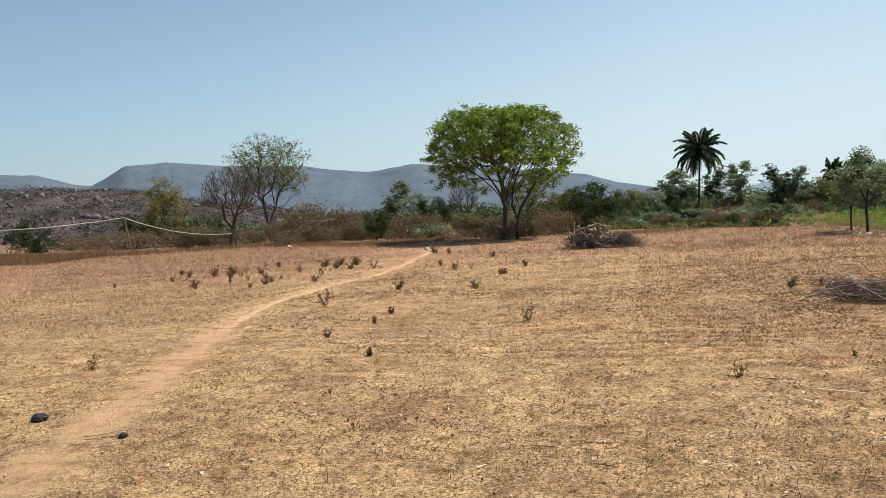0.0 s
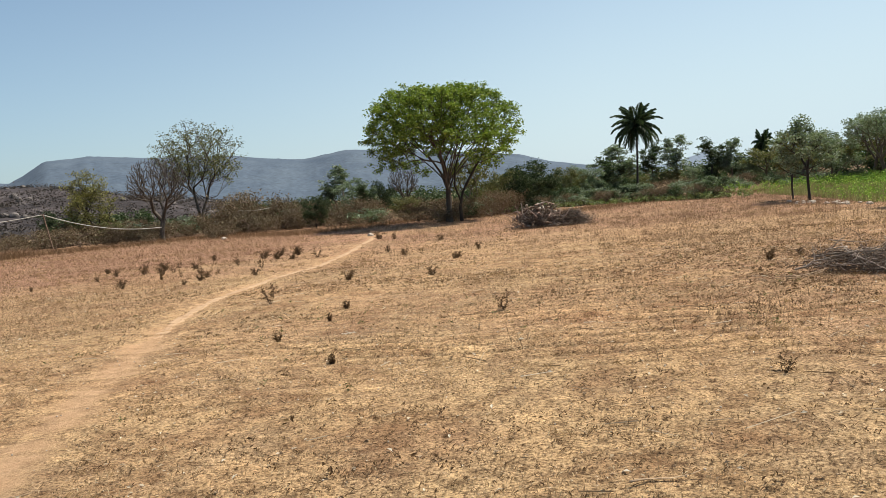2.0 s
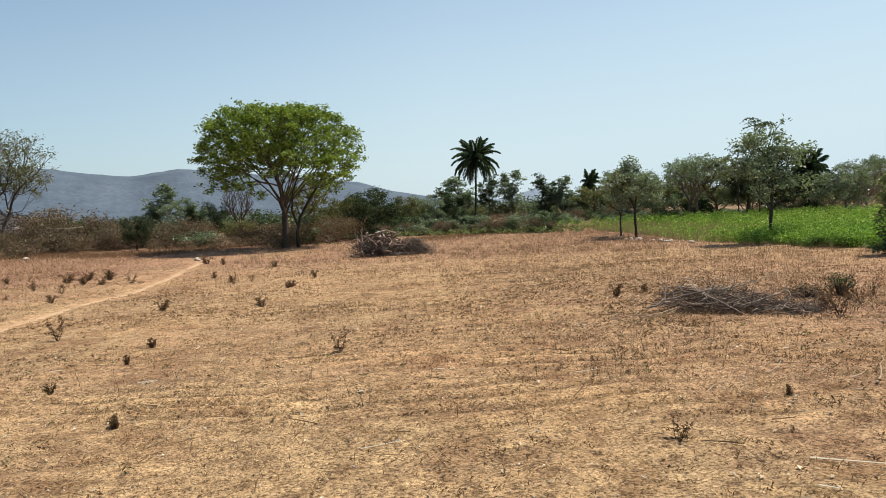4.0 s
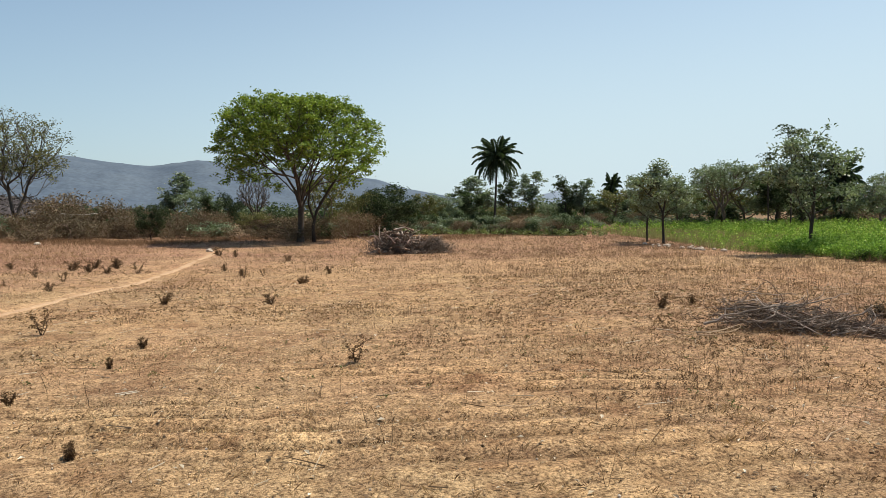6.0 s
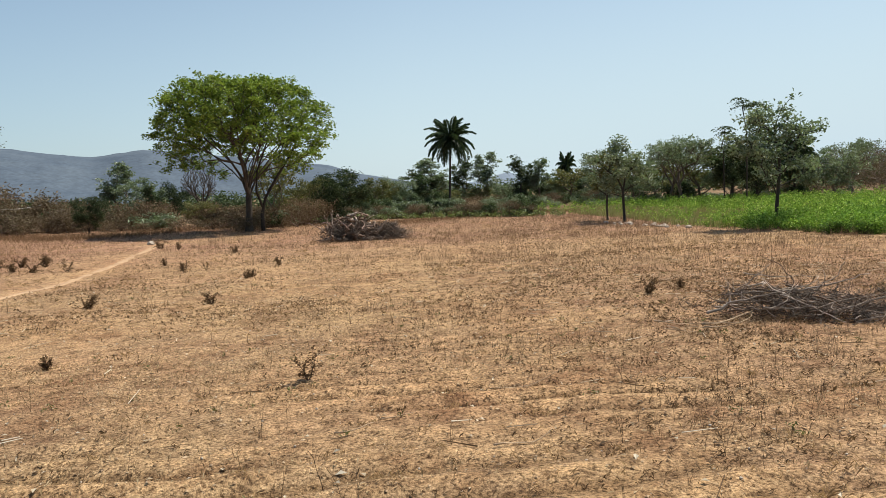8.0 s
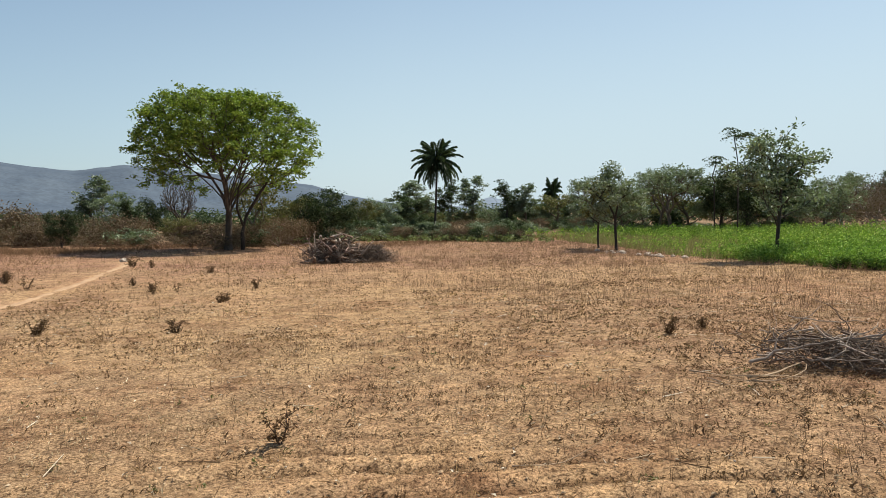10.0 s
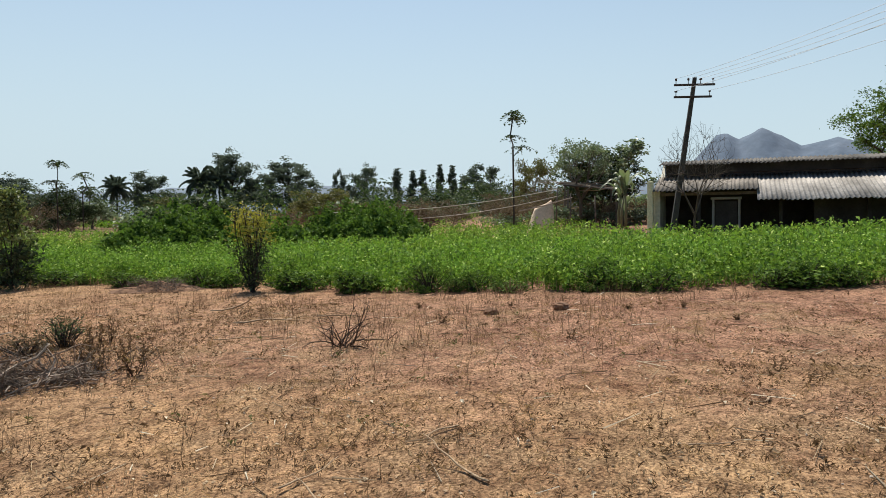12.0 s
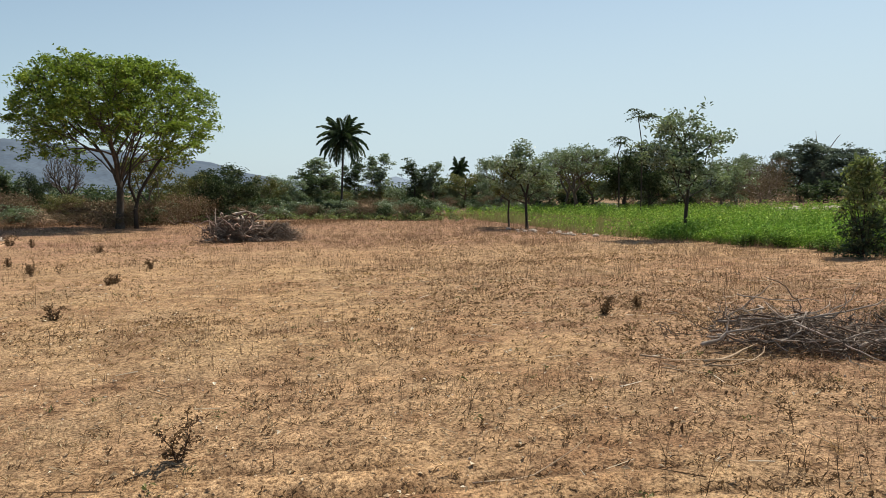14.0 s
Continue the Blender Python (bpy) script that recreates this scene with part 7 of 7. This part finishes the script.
tagged(new("hose", mesh_of("hose", *curve_mesh(sag((-14.4, 76.4, 1.2), (-10.8, 77.0, 1.4), 0.2), 0.045), ROPE, True)), "pale hose tied to a leaning stick", "hose")

# pale wall and shelter beyond the crop
SLAB = surface("tan_earth_bank", [(0.3, (0.52, 0.39, 0.273)), (0.7, (0.728, 0.572, 0.416))], 1.2, 0.9)


def earth_bank(x, y, wide, deep, tall):
    q = np.linspace(-1, 1, 36)
    U, W = np.meshgrid(q, q)
    lift = (1 - 0.2 * (U + 1)) * np.clip((U + 1.0) * 5, 0, 1) ** 0.5 * np.clip((1 - U) * 2, 0, 1) ** 0.6 * np.clip((1 - np.abs(W)) * 1.6, 0, 1) ** 0.7
    Z = tall * lift * (1 + 0.03 * wave(U, W, FINE_WAVES)) - 0.05
    X, Y = x + W * deep, y + U * wide
    idx = np.arange(36 * 36).reshape(36, 36)
    f = np.stack([idx[:-1, :-1], idx[:-1, 1:], idx[1:, 1:], idx[1:, :-1]], -1).reshape(-1, 4)
    V = np.stack([X, Y, surface_z(X, Y) + Z], -1).reshape(-1, 3)
    tagged(new("earth_bank", mesh_of("earth_bank", V, f, SLAB, True)), "steep pale tan earth bank beyond the crop", "earth bank")


earth_bank(47.6, 5.75, 0.8, 0.9, 1.95)
for k, (x, y, h) in enumerate([(46.2, 4.9, 2.6), (46.0, 4.1, 2.2), (46.3, 2.6, 2.0)]):
    z = float(height(x, y))
    tagged(new("fence_post", mesh_of("fence_post", *chain([(x, y, z - 0.2), (x + 0.03, y + 0.02, z + h * 0.5), (x, y + 0.05 * (k - 1), z + h)], (0.05, 0.045, 0.04), 6), TIMBER, True)), "crooked wooden fence post by the earth bank", "post", "fence posts")
z = float(height(46.2, 5.5))
tagged(new("fence_rail", mesh_of("fence_rail", *chain([(46.1, 7.2, z + 1.2), (46.1, 5.6, z + 1.55), (46.1, 4.0, z + 2.0)], (0.04, 0.04, 0.03), 6), DEADWOOD_GREY, True)), "pale slanting pole tied to the fence posts", "pole")

for drop, low in ((0.35, 0.0), (0.5, 0.42)):
    tagged(new("rope", mesh_of("rope", *curve_mesh(sag((46.2, 4.9, z + 2.5 - low), (46.6, 18.5, z + 1.25 - low), drop), 0.022), ROPE, True)), "pale sagging rope strung from a fence post", "rope")


THATCH = surface("old_thatch", [(0.3, (0.05, 0.04, 0.03)), (0.7, (0.12, 0.095, 0.07))], 4, 0.95, stretch=(1, 0.2, 1))
hut = tagged(empty("lean_to", 49.0, 2.6, float(height(49, 2.6))), "ramshackle dark lean-to with a sagging thatch roof", "shelter")
for x, y, h in ((0, 1.4, 2.4), (0, -1.6, 2.1), (2.2, 1.4, 2.8), (2.2, -1.6, 2.5)):
    part("post", box_bm((0.1, 0.1, h), (x, y, h / 2), 0.01), TIMBER, hut)
roof = box_bm((2.4, 3.4, 0.07), (1.1, 0, 2.5), 0.02)
for q in roof.verts:
    q.co.z += 0.16 * q.co.x + 0.09 * q.co.y
part("roof", roof, THATCH, hut)
rng_s = np.random.default_rng(188)
for k in range(16):
    a, u = rng_s.normal() * 0.5, rng_s.uniform(-2.0, 2.0)
    L, lift = rng_s.uniform(0.8, 2.2), rng_s.normal() * 0.25
    base = np.array([rng_s.uniform(-0.4, 1.2), u, 2.55 + 0.09 * u + rng_s.uniform(0, 0.2)])
    tip = base + [math.sin(a) * L * 0.4, math.cos(a) * L * rng_s.choice([-1, 1]), lift]
    part_mesh("pole", mesh_of("pole", *chain([base, (base + tip) / 2 + rng_s.normal(size=3) * 0.08, tip], (0.03, 0.025, 0.012), 5), DEADWOOD_GREY if k % 2 else DEADWOOD, True), hut, "weathered crooked pole")


def banana_clump(x, y):
    rng = np.random.default_rng(191)
    root = tagged(new("banana_clump"), "clump of pale-stemmed banana plants with torn drooping leaves", "banana plant")
    for k in range(4):
        bx, by, h = rng.normal() * 0.9, rng.normal() * 1.1, rng.uniform(0.8, 2.3)
        pts = [(bx, by, -0.05), (bx + 0.03, by, h * 0.5), (bx + 0.1 * rng.normal(), by + 0.1 * rng.normal(), h)]
        part_mesh("stalk", mesh_of("stalk", *chain(pts, (0.085, 0.07, 0.045), 7), STALK, True), root)
        for i in range(7):
            a, L = rng.uniform(0, 6.3), rng.uniform(1.6, 2.6)
            n = 9
            q = np.linspace(0, 1, n)
            out, rise = L * rng.uniform(0.25, 0.6) * q, L * (1.3 * q - rng.uniform(0.6, 1.3) * q * q)
            mid = np.c_[pts[2][0] + out * math.cos(a), pts[2][1] + out * math.sin(a), h + rise]
            w = 0.15 * rng.uniform(0.6, 1.2, n) * np.sin(np.pi * np.clip(q * 0.92 + 0.06, 0, 1)) ** 0.6
            sd = np.array([-math.sin(a), math.cos(a), 0])
            v = np.concatenate([mid - sd * w[:, None] - [0, 0, 0.06], mid, mid + sd * w[:, None] - [0, 0, 0.06]])
            r = np.arange(n - 1)
            f = np.concatenate([np.stack([r, r + 1, n + r + 1, n + r], 1), np.stack([n + r, n + r + 1, 2 * n + r + 1, 2 * n + r], 1)])
            part_mesh("leaf", mesh_of("leaf", v, f, LEAF_MID, True), root)
    place(root, x, y)


STALK = surface("banana_stalk", [(0.3, (0.112, 0.112, 0.049)), (0.7, (0.238, 0.231, 0.126))], 3, 0.7, stretch=(0.7, 0.7, 0.14))
banana_clump(46.6, 1.2)


def snag(x, y, tall):
    z = float(surface_z(np.float64(x), np.float64(y)))
    root = tagged(empty("dead_snag", x, y, z), "bare pale dead tree with two forked limbs above the dark trees", "dead tree")
    part_mesh("trunk", mesh_of("trunk", *chain([(0, 0, -0.2), (0.1, 0, tall * 0.3), (0, 0.1, tall * 0.6)], (0.22, 0.17, 0.12), 7), BARK_PALE, True), root)
    for a, b in ((0.9, 1.0), (-1.6, 0.92)):
        part_mesh("limb", mesh_of("limb", *chain([(0, 0.1, tall * 0.58), (0.1, 0.1 + a * 0.4, tall * 0.72), (0, 0.1 + a, tall * 0.86), (0.1, 0.1 + a * 1.25, tall * b)], (0.09, 0.06, 0.045, 0.02), 6), BARK_PALE, True), root)


snag(80.7, 65.7, 8.2)
